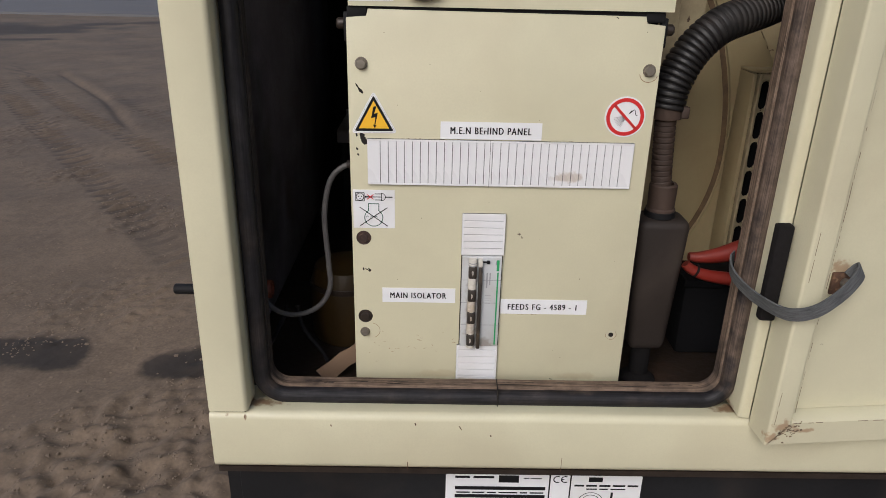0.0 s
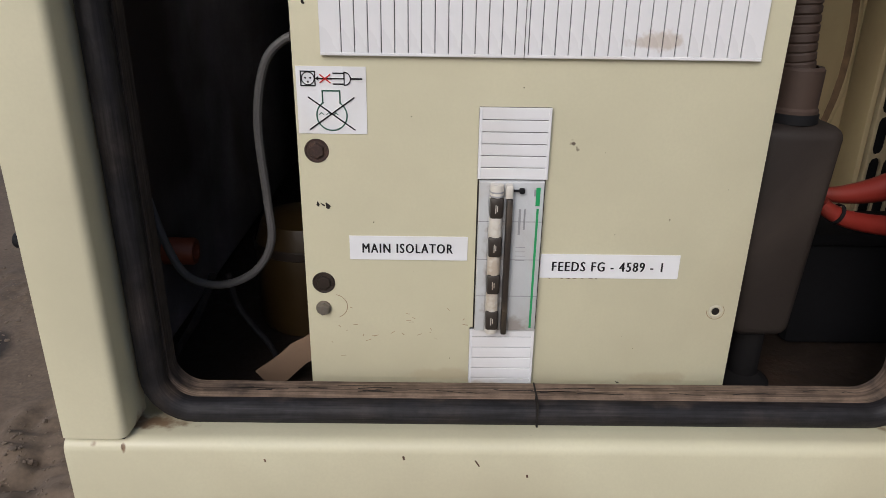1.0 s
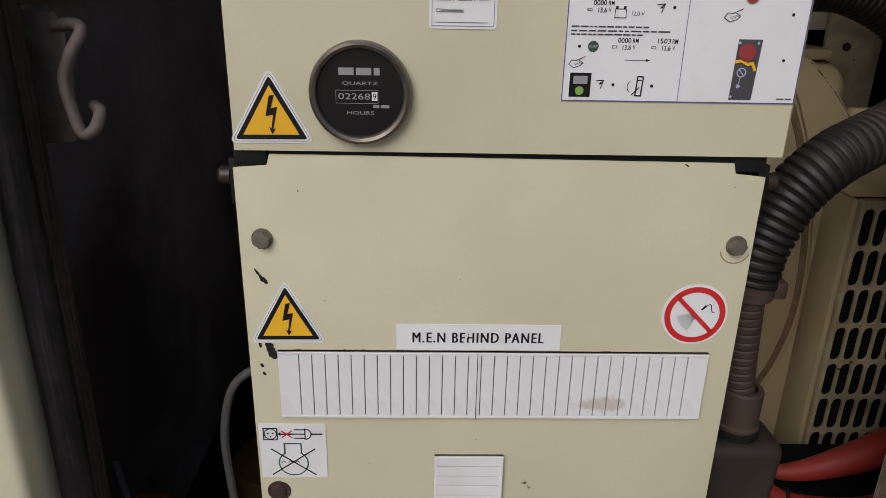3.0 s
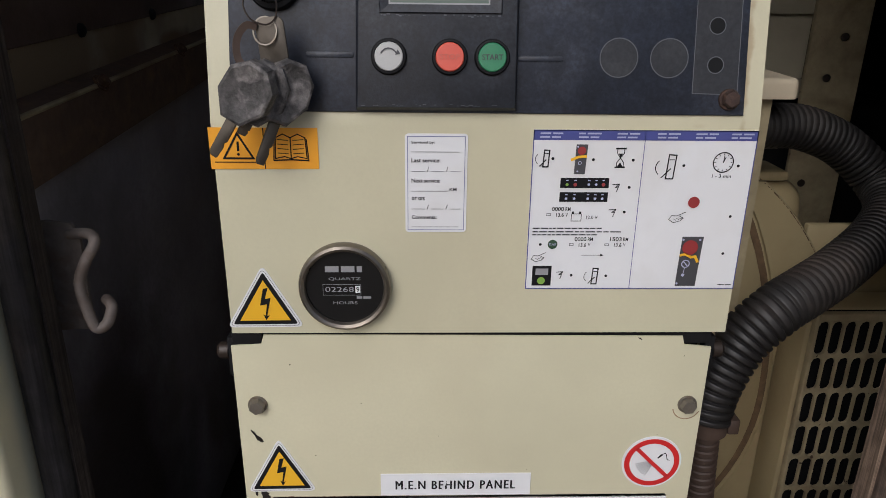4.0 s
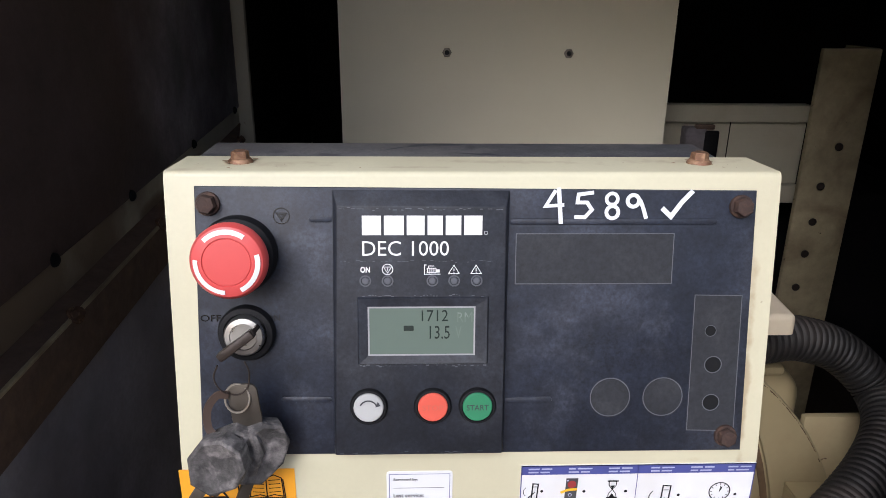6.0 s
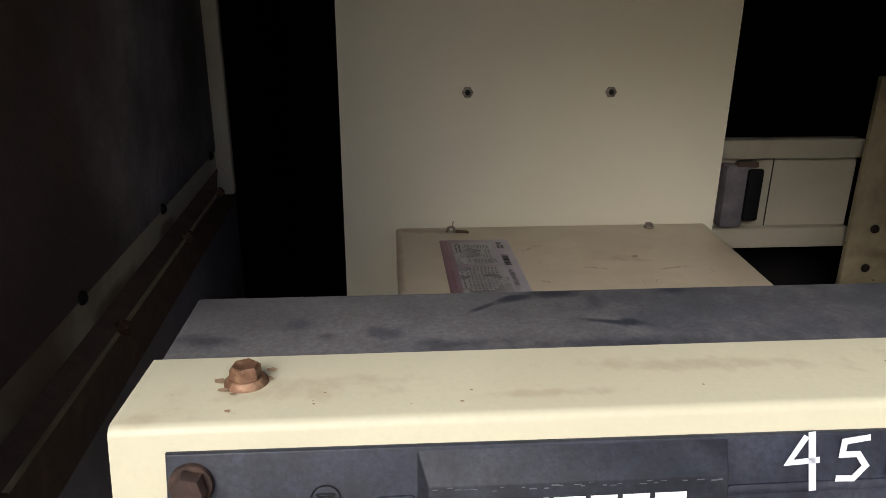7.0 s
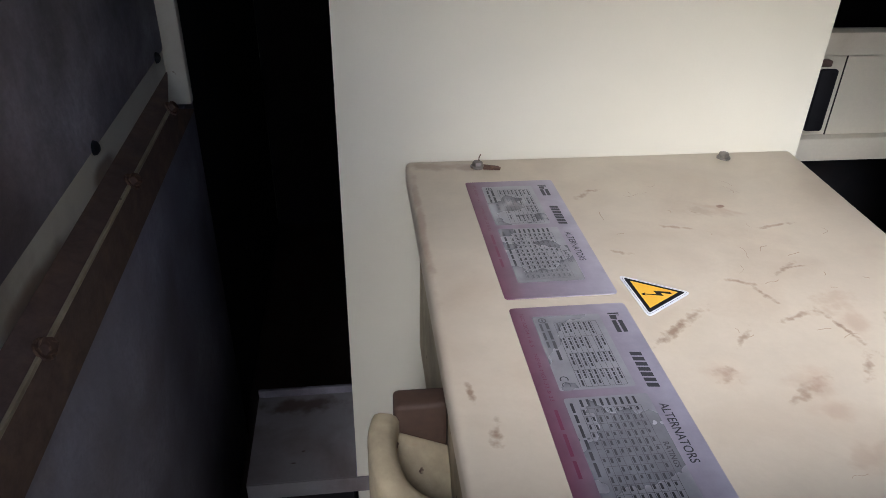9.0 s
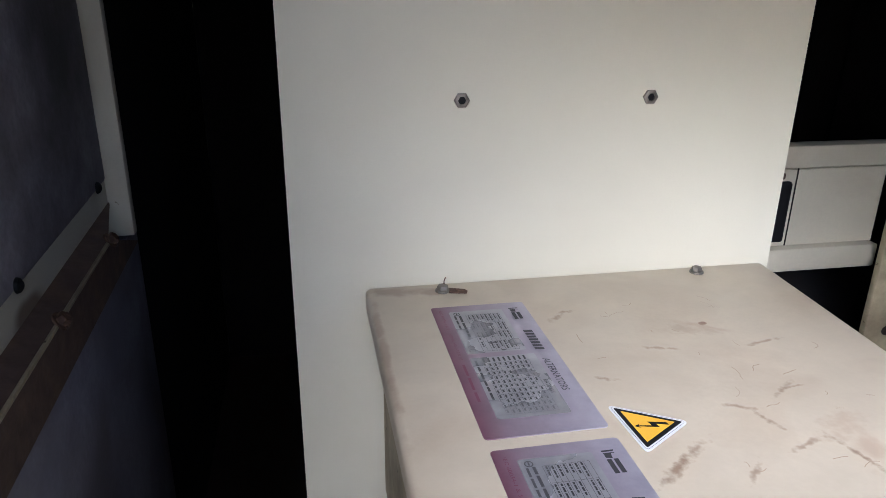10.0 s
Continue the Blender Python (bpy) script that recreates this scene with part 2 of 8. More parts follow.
class Ink:
    """Flat shapes on a plane: origin o, directions u and v."""

    def __init__(self, o, u, v):
        self.o, self.u, self.v = Vector(o), Vector(u).normalized(), Vector(v).normalized()
        self.n = self.u.cross(self.v)
        self.pts, self.faces = [], []

    def fresh(self, du=0.0, dv=0.0, dn=0.0):
        return Ink(self.o + self.u * du + self.v * dv + self.n * dn, self.u, self.v)

    def at(self, a, b, h=0.0):
        return self.o + self.u * a + self.v * b + self.n * h

    def place(self, a, b, h=0.0):
        p = self.at(a, b, h)
        return Matrix(((self.u.x, self.v.x, self.n.x, p.x), (self.u.y, self.v.y, self.n.y, p.y), (self.u.z, self.v.z, self.n.z, p.z), (0, 0, 0, 1)))

    def poly(self, pts):
        k = len(self.pts)
        self.pts += list(pts)
        self.faces.append(tuple(range(k, k + len(pts))))
        return self

    def rect(self, x0, y0, x1, y1):
        return self.poly([(x0, y0), (x1, y0), (x1, y1), (x0, y1)])

    def round(self, x0, y0, x1, y1, r, n=4):
        return self.poly(rounded(x0, y0, x1, y1, r, n))

    def disc(self, x, y, r, n=28, ry=None):
        return self.poly([(x + r * math.cos(2 * math.pi * i / n), y + (ry or r) * math.sin(2 * math.pi * i / n)) for i in range(n)])

    def ring(self, x, y, r0, r1, a0=0.0, a1=360.0, n=36):
        whole = abs(a1 - a0) > 359.9
        k, m = len(self.pts), n if whole else n + 1
        for i in range(m):
            a = radians(a0 + (a1 - a0) * i / n)
            self.pts += [(x + r0 * math.cos(a), y + r0 * math.sin(a)), (x + r1 * math.cos(a), y + r1 * math.sin(a))]
        for i in range(n):
            j = (i + 1) % m
            self.faces.append((k + 2 * i, k + 2 * i + 1, k + 2 * j + 1, k + 2 * j))
        return self

    def stroke(self, pts, w, closed=False):
        """One ribbon of width w along pts, mitred at its bends."""
        pts = [Vector(q) for q in pts]
        n, k = len(pts), len(self.pts)
        ways = [(pts[(i + 1) % n] - pts[i]).normalized() for i in range(n if closed else n - 1)]
        for i, q in enumerate(pts):
            a = ways[i - 1] if (i or closed) else ways[0]
            b = ways[i] if i < len(ways) else ways[-1]
            side = Vector((-a.y - b.y, a.x + b.x))
            side = side.normalized() if side.length > 1e-6 else Vector((-a.y, a.x))
            side *= w / 2 / max(0.55, side.dot(Vector((-a.y, a.x))))
            if not closed and i in (0, n - 1):
                q = q + (a if i else -b) * w * 0.3
            self.pts += [tuple(q + side), tuple(q - side)]
        for i in range(len(ways)):
            j = (i + 1) % n
            self.faces.append((k + 2 * i, k + 2 * i + 1, k + 2 * j + 1, k + 2 * j))
        return self

    def outline(self, x0, y0, x1, y1, w):
        return self.rect(x0, y0, x1, y0 + w).rect(x0, y1 - w, x1, y1).rect(x0, y0 + w, x0 + w, y1 - w).rect(x1 - w, y0 + w, x1, y1 - w)

    def text(self, s, x0, y0, x1, y1, bold=0.0, fat=0.0, space=1.0):
        """Letters that fill the box; fat: they are laid out again so much further on, a hair higher."""
        c = bpy.data.curves.new("lettering", "FONT")
        c.body, c.offset, c.resolution_u, c.space_character = s, bold, 3, space
        ob = bpy.data.objects.new("lettering", c)
        me = bpy.data.meshes.new_from_object(ob)
        co = [(v.co.x, v.co.y) for v in me.vertices]
        xs, ys = [p[0] for p in co], [p[1] for p in co]
        x1 -= fat
        fx, fy = (x1 - x0) / (max(xs) - min(xs)), (y1 - y0) / (max(ys) - min(ys))
        for step in range(3 if fat else 1):
            k = len(self.pts)
            self.pts += [(x0 + (p[0] - min(xs)) * fx + fat * step / 2, y0 + (p[1] - min(ys)) * fy, 0.00008 * step) for p in co]
            self.faces += [tuple(k + i for i in f.vertices) for f in me.polygons]
        bpy.data.objects.remove(ob)
        bpy.data.curves.remove(c)
        bpy.data.meshes.remove(me)
        return self

    def bars(self, x0, x1, y, h, words, seed=1):
        """A line of unreadable writing as bars."""
        rnd = random.Random(seed)
        ws = [rnd.uniform(0.5, 1.5) for _ in range(words)]
        gap = 0.18 * (x1 - x0) / words
        k = ((x1 - x0) - gap * (words - 1)) / sum(ws)
        x = x0
        for w in ws:
            self.rect(x, y, x + w * k, y + h)
            x += w * k + gap
        return self

    def make(self, name, mat, parent, h, label=""):
        me = bpy.data.meshes.new(name)
        me.from_pydata([self.at(q[0], q[1], h + sum(q[2:])) for q in self.pts], [], self.faces)
        ob = part(name, me, mat, parent, label, smooth=0)
        if name in STUFF:
            ob["kind"] = "stuff"
        return ob


def rounded(x0, y0, x1, y1, r, n=4):
    out = []
    for cx, cy, a in ((x1 - r, y1 - r, 0), (x0 + r, y1 - r, 90), (x0 + r, y0 + r, 180), (x1 - r, y0 + r, 270)):
        out += [(cx + r * math.cos(radians(a + 90 * i / n)), cy + r * math.sin(radians(a + 90 * i / n))) for i in range(n + 1)]
    return out


def slab(ink, poly, h0, h1, bevel=0.0):
    """A thin body on a plane, its outline given by poly."""
    bm = bmesh.new()
    lo = [bm.verts.new(ink.at(a, b, h0)) for a, b in poly]
    hi = [bm.verts.new(ink.at(a, b, h1)) for a, b in poly]
    n = len(poly)
    bm.faces.new(lo[::-1])
    top = bm.faces.new(hi)
    for i in range(n):
        bm.faces.new((lo[i], lo[(i + 1) % n], hi[(i + 1) % n], hi[i]))
    bmesh.ops.recalc_face_normals(bm, faces=bm.faces)
    if bevel:
        bmesh.ops.bevel(bm, geom=list(top.edges), offset=bevel, segments=2, profile=0.5, affect="EDGES")
    return bm

# ---- materials ----
CREAM = material("cream_enamel", (0.562, 0.532, 0.376), 0.42, vary=0.05, dirt=(0.34, 0.27, 0.17), dirt_amount=0.22, dirt_scale=4.0,
                 chips=(0.10, 0.075, 0.05), chip_level=0.765, chip_scale=55.0, bump=0.05, grain=420.0)
CREAM_IN = material("cream_enamel_dusty", (0.53, 0.49, 0.375), 0.5, vary=0.06, dirt=(0.30, 0.22, 0.14), dirt_amount=0.4, dirt_scale=7.0,
                    chips=(0.13, 0.08, 0.05), chip_level=0.74, chip_scale=40.0, bump=0.08, grain=300.0)
# grimy cream; also serves as darkened paint on parts that lie in shade
GRIMY_SHADED = material("cream_grimy_shaded", (0.39, 0.325, 0.20), 0.6, vary=0.12, dirt=(0.10, 0.06, 0.03), dirt_amount=0.7, dirt_scale=9.0,
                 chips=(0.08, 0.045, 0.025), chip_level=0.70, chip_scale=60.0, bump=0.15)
WHITE_SHEET = material("pale_sheet_paint", (0.665, 0.625, 0.485), 0.45, vary=0.025, dirt=(0.42, 0.37, 0.28), dirt_amount=0.16, dirt_scale=3.0,
                       bump=0.03, grain=500.0)
LID = material("dusty_cream_lid", (0.535, 0.462, 0.340), 0.44, vary=0.05, dirt=(0.30, 0.21, 0.13), dirt_amount=0.28, dirt_scale=10.0,
               chips=(0.25, 0.15, 0.09), chip_level=0.73, chip_scale=33.0, bump=0.06, grain=260.0)
RUBBER = material("weathered_rubber", (0.012, 0.0112, 0.0125), 0.5, vary=0.3, dirt=(0.060, 0.046, 0.038), dirt_amount=0.35, dirt_scale=14.0, bump=0.3)
RUBBER_DUSTY = material("dusty_rubber_lip", (0.042, 0.033, 0.029), 0.85, vary=0.3, dirt=(0.03, 0.025, 0.022), dirt_amount=0.8, dirt_scale=30.0, bump=0.3)
for m in (RUBBER, RUBBER_DUSTY):
    m.node_tree.nodes["Principled BSDF"].inputs["Specular IOR Level"].default_value = 0.22
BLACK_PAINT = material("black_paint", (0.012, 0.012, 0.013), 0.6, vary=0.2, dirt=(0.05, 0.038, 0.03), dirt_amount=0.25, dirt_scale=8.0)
BLACK_PAINT.node_tree.nodes["Principled BSDF"].inputs["Specular IOR Level"].default_value = 0.25
PANEL = material("navy_black_plastic", (0.0115, 0.0145, 0.024), 0.5, vary=0.16, dirt=(0.055, 0.060, 0.078), dirt_amount=0.5, dirt_scale=24.0,
                 bump=0.05, grain=700.0)
PANEL_MID = material("charcoal_membrane", (0.011, 0.013, 0.019), 0.5, vary=0.16, dirt=(0.050, 0.052, 0.058), dirt_amount=0.28, dirt_scale=26.0,
                     bump=0.08, grain=700.0)
SCUFF = material("scuffed_edge", (0.095, 0.10, 0.115), 0.7, vary=0.25)
DUST_TOP = material("dusty_black_steel", (0.100, 0.097, 0.098), 0.7, vary=0.2, dirt=(0.045, 0.046, 0.053), dirt_amount=0.55, dirt_scale=18.0,
                    bump=0.12, grain=500.0)
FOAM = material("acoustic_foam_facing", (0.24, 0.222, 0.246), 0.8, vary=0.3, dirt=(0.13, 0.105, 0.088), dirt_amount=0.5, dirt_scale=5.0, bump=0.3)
FOAM_SOILED_SHADED = material("soiled_shaded_foam_facing", (0.30, 0.28, 0.305), 0.8, vary=0.3, dirt=(0.13, 0.100, 0.082), dirt_amount=0.6, dirt_scale=6.0, bump=0.3)
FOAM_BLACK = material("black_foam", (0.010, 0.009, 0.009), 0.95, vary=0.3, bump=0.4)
BROWN = material("rusty_brown_angle", (0.125, 0.080, 0.058), 0.7, vary=0.2, dirt=(0.20, 0.12, 0.07), dirt_amount=0.5, dirt_scale=30.0, bump=0.3)
RUST = material("rusty_steel", (0.095, 0.050, 0.030), 0.8, metal=0.2, vary=0.4, scale=120.0, dirt=(0.31, 0.195, 0.11), dirt_amount=0.7, dirt_scale=160.0, bump=0.5)
RUST_COPPER = material("coppery_rust", (0.20, 0.105, 0.060), 0.55, metal=0.4, vary=0.4, scale=150.0, dirt=(0.42, 0.27, 0.16), dirt_amount=0.7, dirt_scale=220.0, bump=0.5)
RUST_DARK = material("dark_rust", (0.055, 0.033, 0.026), 0.75, metal=0.3, vary=0.4, scale=120.0, dirt=(0.15, 0.085, 0.055), dirt_amount=0.5, dirt_scale=160.0, bump=0.4)
STEEL = material("dull_zinc", (0.24, 0.215, 0.18), 0.5, metal=0.75, vary=0.25, scale=90.0, dirt=(0.20, 0.13, 0.08), dirt_amount=0.6, dirt_scale=120.0, bump=0.2)
DARK_STEEL = material("oily_dark_steel", (0.034, 0.024, 0.018), 0.5, metal=0.3, vary=0.3, scale=90.0, bump=0.3)
CHROME = material("scratched_chrome", (0.48, 0.47, 0.455), 0.36, metal=1.0, vary=0.1, scale=120.0, bump=0.05)
BEZEL = material("tarnished_bezel", (0.19, 0.165, 0.135), 0.36, metal=0.8, vary=0.2, scale=100.0, bump=0.05)
HOSE = material("corrugated_black_plastic", (0.014, 0.0125, 0.012), 0.55, vary=0.25, dirt=(0.066, 0.049, 0.040), dirt_amount=0.6, dirt_scale=9.0, bump=0.1)
COLLAR = material("brown_plastic_collar", (0.050, 0.030, 0.021), 0.75, vary=0.2, dirt=(0.10, 0.066, 0.046), dirt_amount=0.4)
GREY_PLUG = material("grey_plastic_housing", (0.024, 0.018, 0.015), 0.7, vary=0.12, dirt=(0.085, 0.066, 0.052), dirt_amount=0.35, dirt_scale=8.0)
GREY_PLUG.node_tree.nodes["Principled BSDF"].inputs["Specular IOR Level"].default_value = 0.3
CABLE = material("grey_cable", (0.078, 0.074, 0.073), 0.55, vary=0.12)
RED = material("red_plastic", (0.60, 0.075, 0.070), 0.45, vary=0.08, bump=0.03)
RED_BOOT = material("red_rubber_boot", (0.23, 0.019, 0.013), 0.5, vary=0.15, dirt=(0.2, 0.05, 0.03), dirt_amount=0.5)
ORANGE = material("orange_cap", (0.20, 0.048, 0.02), 0.5, vary=0.15)
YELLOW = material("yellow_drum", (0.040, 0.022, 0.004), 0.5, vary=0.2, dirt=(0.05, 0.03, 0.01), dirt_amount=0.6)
CARD = material("torn_cardboard", (0.20, 0.128, 0.080), 0.9, vary=0.15)
PLATE_INK = material("worn_grey_ink", (0.035, 0.034, 0.038), 0.6, vary=0.3, scale=60.0, bump=0.0)
PAPER = material("white_vinyl", (0.72, 0.725, 0.735), 0.38, vary=0.03, dirt=(0.5, 0.44, 0.35), dirt_amount=0.22, dirt_scale=14.0, bump=0.02)
BLANK = material("white_plastic_blank", (0.70, 0.70, 0.71), 0.34, vary=0.03, dirt=(0.36, 0.28, 0.2), dirt_amount=0.28, dirt_scale=10.0, bump=0.03)
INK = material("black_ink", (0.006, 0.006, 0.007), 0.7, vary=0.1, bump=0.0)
INK.node_tree.nodes["Principled BSDF"].inputs["Specular IOR Level"].default_value = 0.25
GREY_INK = material("grey_ink", (0.28, 0.28, 0.29), 0.5, vary=0.1, bump=0.0)
DARK_INK = material("worn_dark_ink", (0.045, 0.045, 0.05), 0.5, vary=0.2, bump=0.0)
BLUE_INK = material("blue_ink", (0.065, 0.075, 0.26), 0.4, vary=0.06, bump=0.0)
PALE_INK = material("pale_ink", (0.42, 0.44, 0.60), 0.4, vary=0.1, bump=0.0)
RED_INK = material("red_ink", (0.55, 0.022, 0.022), 0.4, vary=0.06, bump=0.0)
GREEN_INK = material("green_ink", (0.02, 0.30, 0.10), 0.4, vary=0.06, bump=0.0)
YELLOW_INK = material("warning_yellow", (0.80, 0.445, 0.022), 0.4, vary=0.05, bump=0.0)
AMBER_INK = material("amber_yellow", (0.82, 0.36, 0.02), 0.4, vary=0.05, bump=0.0)
WHITE_INK = material("white_ink", (0.78, 0.78, 0.78), 0.45, vary=0.06, bump=0.0)
MARKER = material("white_marker_paint", (0.72, 0.74, 0.80), 0.5, vary=0.1, scale=60.0, bump=0.1)
LCD = material("lcd_glass", (0.115, 0.15, 0.125), 0.2, vary=0.03, bump=0.0, rough_vary=0.05)
SEGMENT = material("lcd_segment", (0.024, 0.032, 0.028), 0.2, vary=0.1, bump=0.0)
SEGMENT_PALE = material("lcd_segment_faint", (0.13, 0.165, 0.14), 0.2, vary=0.1, bump=0.0)
BTN_GREY = material("grey_push_button", (0.42, 0.42, 0.41), 0.4, vary=0.06)
BTN_RED = material("faded_red_button", (0.62, 0.10, 0.065), 0.4, vary=0.06)
BTN_GREEN = material("green_push_button", (0.035, 0.20, 0.095), 0.4, vary=0.06)
KEYPLASTIC = material("worn_key_rubber", (0.062, 0.058, 0.056), 0.7, vary=0.4, scale=60.0, dirt=(0.27, 0.245, 0.235), dirt_amount=0.75, dirt_scale=70.0, bump=0.4, grain=500.0)
KEYMETAL = material("worn_key_brass", (0.11, 0.095, 0.078), 0.5, metal=0.7, vary=0.25, scale=80.0, bump=0.2)
BREAKER = material("pale_grey_moulding", (0.50, 0.515, 0.52), 0.4, vary=0.05, dirt=(0.34, 0.28, 0.22), dirt_amount=0.35, dirt_scale=18.0)
SMOKED = material("smoked_breaker_toggle", (0.034, 0.027, 0.022), 0.35, vary=0.2, dirt=(0.10, 0.075, 0.05), dirt_amount=0.5, dirt_scale=40.0)
CLEARISH = material("ivory_insulator", (0.56, 0.53, 0.47), 0.35, vary=0.1)
PLATE_SILVER = material("plate_silver", (0.35, 0.35, 0.375), 0.3, metal=0.5, vary=0.06, bump=0.02)
WEB = material("grey_webbing", (0.085, 0.088, 0.09), 0.9, vary=0.2, scale=60.0, bump=0.6, grain=900.0)
SMEAR = material("brown_smear", (0.30, 0.20, 0.12), 0.7, vary=0.25, scale=60.0)
SCRAPE = material("bare_scrape", (0.016, 0.013, 0.011), 0.7, vary=0.3, scale=90.0)
SCRAPE.node_tree.nodes["Principled BSDF"].inputs["Specular IOR Level"].default_value = 0.25
CASING = material("smooth_cream_casing", (0.38, 0.31, 0.175), 0.5, vary=0.06, dirt=(0.24, 0.165, 0.085), dirt_amount=0.4, dirt_scale=6.0, chips=(0.12, 0.07, 0.035),
                  chip_level=0.74, chip_scale=45.0, bump=0.05)
SEALANT = material("perished_brown_sealant", (0.15, 0.095, 0.05), 0.75, vary=0.3, scale=60.0, dirt=(0.05, 0.03, 0.018), dirt_amount=0.6, dirt_scale=40.0, bump=0.3)
SEALANT_CRACK = material("cracked_sealant", (0.17, 0.125, 0.08), 0.8, vary=0.4, scale=120.0)
BATTERY_BLACK = material("dull_battery_plastic", (0.006, 0.006, 0.007), 0.9, vary=0.3)
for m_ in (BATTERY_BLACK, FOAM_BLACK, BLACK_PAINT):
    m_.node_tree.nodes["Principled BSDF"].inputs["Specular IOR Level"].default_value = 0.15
GREY_PRINT = material("dark_grey_print", (0.060, 0.060, 0.066), 0.45, vary=0.1, bump=0.0)
LIME_INK = material("lime_green_ink", (0.20, 0.36, 0.06), 0.45, vary=0.06, bump=0.0)
GLASS_BLACK = material("black_dial", (0.010, 0.010, 0.010), 0.25, vary=0.1, bump=0.0)


def gradient_plate():
    """Anodised plate whose magenta fades into lilac grey across its width."""
    m = bpy.data.materials.new("magenta_fade_plate")
    m.use_nodes = True
    nt = m.node_tree
    b = nt.nodes["Principled BSDF"]
    tc, sep, r = nt.nodes.new("ShaderNodeTexCoord"), nt.nodes.new("ShaderNodeSeparateXYZ"), nt.nodes.new("ShaderNodeValToRGB")
    mr = nt.nodes.new("ShaderNodeMapRange")
    mr.inputs["From Min"].default_value, mr.inputs["From Max"].default_value = 0.066, 0.149
    nt.links.new(tc.outputs["Object"], sep.inputs[0])
    nt.links.new(sep.outputs["X"], mr.inputs["Value"])
    nt.links.new(mr.outputs["Result"], r.inputs["Fac"])
    e = r.color_ramp.elements
    e[0].position, e[0].color = 0.0, (0.16, 0.05, 0.085, 1)
    e[1].position, e[1].color = 1.0, (0.38, 0.36, 0.42, 1)
    mid = e.new(0.25)
    mid.color = (0.25, 0.19, 0.235, 1)
    nt.links.new(r.outputs["Color"], b.inputs["Base Color"])
    b.inputs["Roughness"].default_value, b.inputs["Metallic"].default_value = 0.34, 0.35
    return m


def dirt_ground():
    """Compacted yard dirt: grains, small stones, damp oil patches, painted shade in the tyre tracks."""
    m = material("yard_dirt", (0.136, 0.100, 0.070), 0.92, vary=0.2, scale=2.2, grain=55.0, bump=0.45, dirt=(0.100, 0.073, 0.053), dirt_amount=0.6, dirt_scale=0.9)
    nt = m.node_tree
    b = nt.nodes["Principled BSDF"]
    add, link = nt.nodes.new, nt.links.new
    src = b.inputs["Base Color"].links[0].from_socket
    tc = [n for n in nt.nodes if n.type == "TEX_COORD"][0].outputs["Object"]
    grains = add("ShaderNodeTexNoise")
    grains.inputs["Scale"].default_value, grains.inputs["Detail"].default_value = 140.0, 6.0
    link(tc, grains.inputs["Vector"])
    g = add("ShaderNodeMapRange")
    g.inputs["From Min"].default_value, g.inputs["From Max"].default_value = 0.35, 0.68
    g.inputs["To Min"].default_value, g.inputs["To Max"].default_value = 0.87, 1.12
    link(grains.outputs["Fac"], g.inputs["Value"])
    tint = add("ShaderNodeMix")
    tint.data_type, tint.blend_type = "RGBA", "MULTIPLY"
    tint.inputs["Factor"].default_value = 1.0
    ins = [i for i in tint.inputs if i.type == "RGBA"]
    link(src, ins[0])
    link(g.outputs["Result"], ins[1])
    col = [o for o in tint.outputs if o.type == "RGBA"][0]
    wob = add("ShaderNodeTexNoise")
    wob.inputs["Scale"].default_value, wob.inputs["Detail"].default_value = 9.0, 5.0
    link(tc, wob.inputs["Vector"])
    for x, y, r in ((-0.86, 1.46, 0.075), (-0.94, 1.465, 0.085), (-1.03, 1.475, 0.08), (-0.59, 1.42, 0.075), (-0.53, 1.425, 0.085), (-1.10, 1.33, 0.05)):
        d = add("ShaderNodeVectorMath")
        d.operation = "DISTANCE"
        d.inputs[1].default_value = (x, y, GZ)
        link(tc, d.inputs[0])
        s = add("ShaderNodeMath")
        s.operation = "MULTIPLY_ADD"
        s.inputs[1].default_value, s.inputs[2].default_value = 0.14, -0.07
        link(wob.outputs["Fac"], s.inputs[0])
        t = add("ShaderNodeMath")
        link(d.outputs["Value"], t.inputs[0])
        link(s.outputs[0], t.inputs[1])
        f = add("ShaderNodeMapRange")
        f.inputs["From Min"].default_value, f.inputs["From Max"].default_value = r, r * 0.66
        f.inputs["To Min"].default_value, f.inputs["To Max"].default_value = 0.0, 0.92
        link(t.outputs[0], f.inputs["Value"])
        mx = add("ShaderNodeMix")
        mx.data_type = "RGBA"
        link(f.outputs["Result"], mx.inputs["Factor"])
        ins = [i for i in mx.inputs if i.type == "RGBA"]
        link(col, ins[0])
        ins[1].default_value = (0.026, 0.020, 0.016, 1)
        col = [o for o in mx.outputs if o.type == "RGBA"][0]
    # shade between the ribs of the tyre tracks, painted as darker soil
    def dot(v):
        d = add("ShaderNodeVectorMath")
        d.operation = "DOT_PRODUCT"
        d.inputs[1].default_value = v
        link(tc, d.inputs[0])
        return d.outputs["Value"]

    def calc(op, *args):
        n = add("ShaderNodeMath")
        n.operation = op
        for k, a in enumerate(args):
            if isinstance(a, (int, float)):
                n.inputs[k].default_value = a
            else:
                link(a, n.inputs[k])
        return n.outputs[0]

    def span(value, a, c, d=0.0, e=1.0):
        n = add("ShaderNodeMapRange")
        for key, val in (("From Min", a), ("From Max", c), ("To Min", d), ("To Max", e)):
            n.inputs[key].default_value = val
        link(value, n.inputs["Value"])
        return n.outputs["Result"]
    across, along = dot((TRACK_X, TRACK_Y, 0)), dot((-TRACK_Y, TRACK_X, 0))
    rib_shade = span(calc("SINE", calc("MULTIPLY", calc("MULTIPLY_ADD", across, -TRACK_SLANT, along), 2 * math.pi / TRACK_PITCH)), 0.25, -0.75)
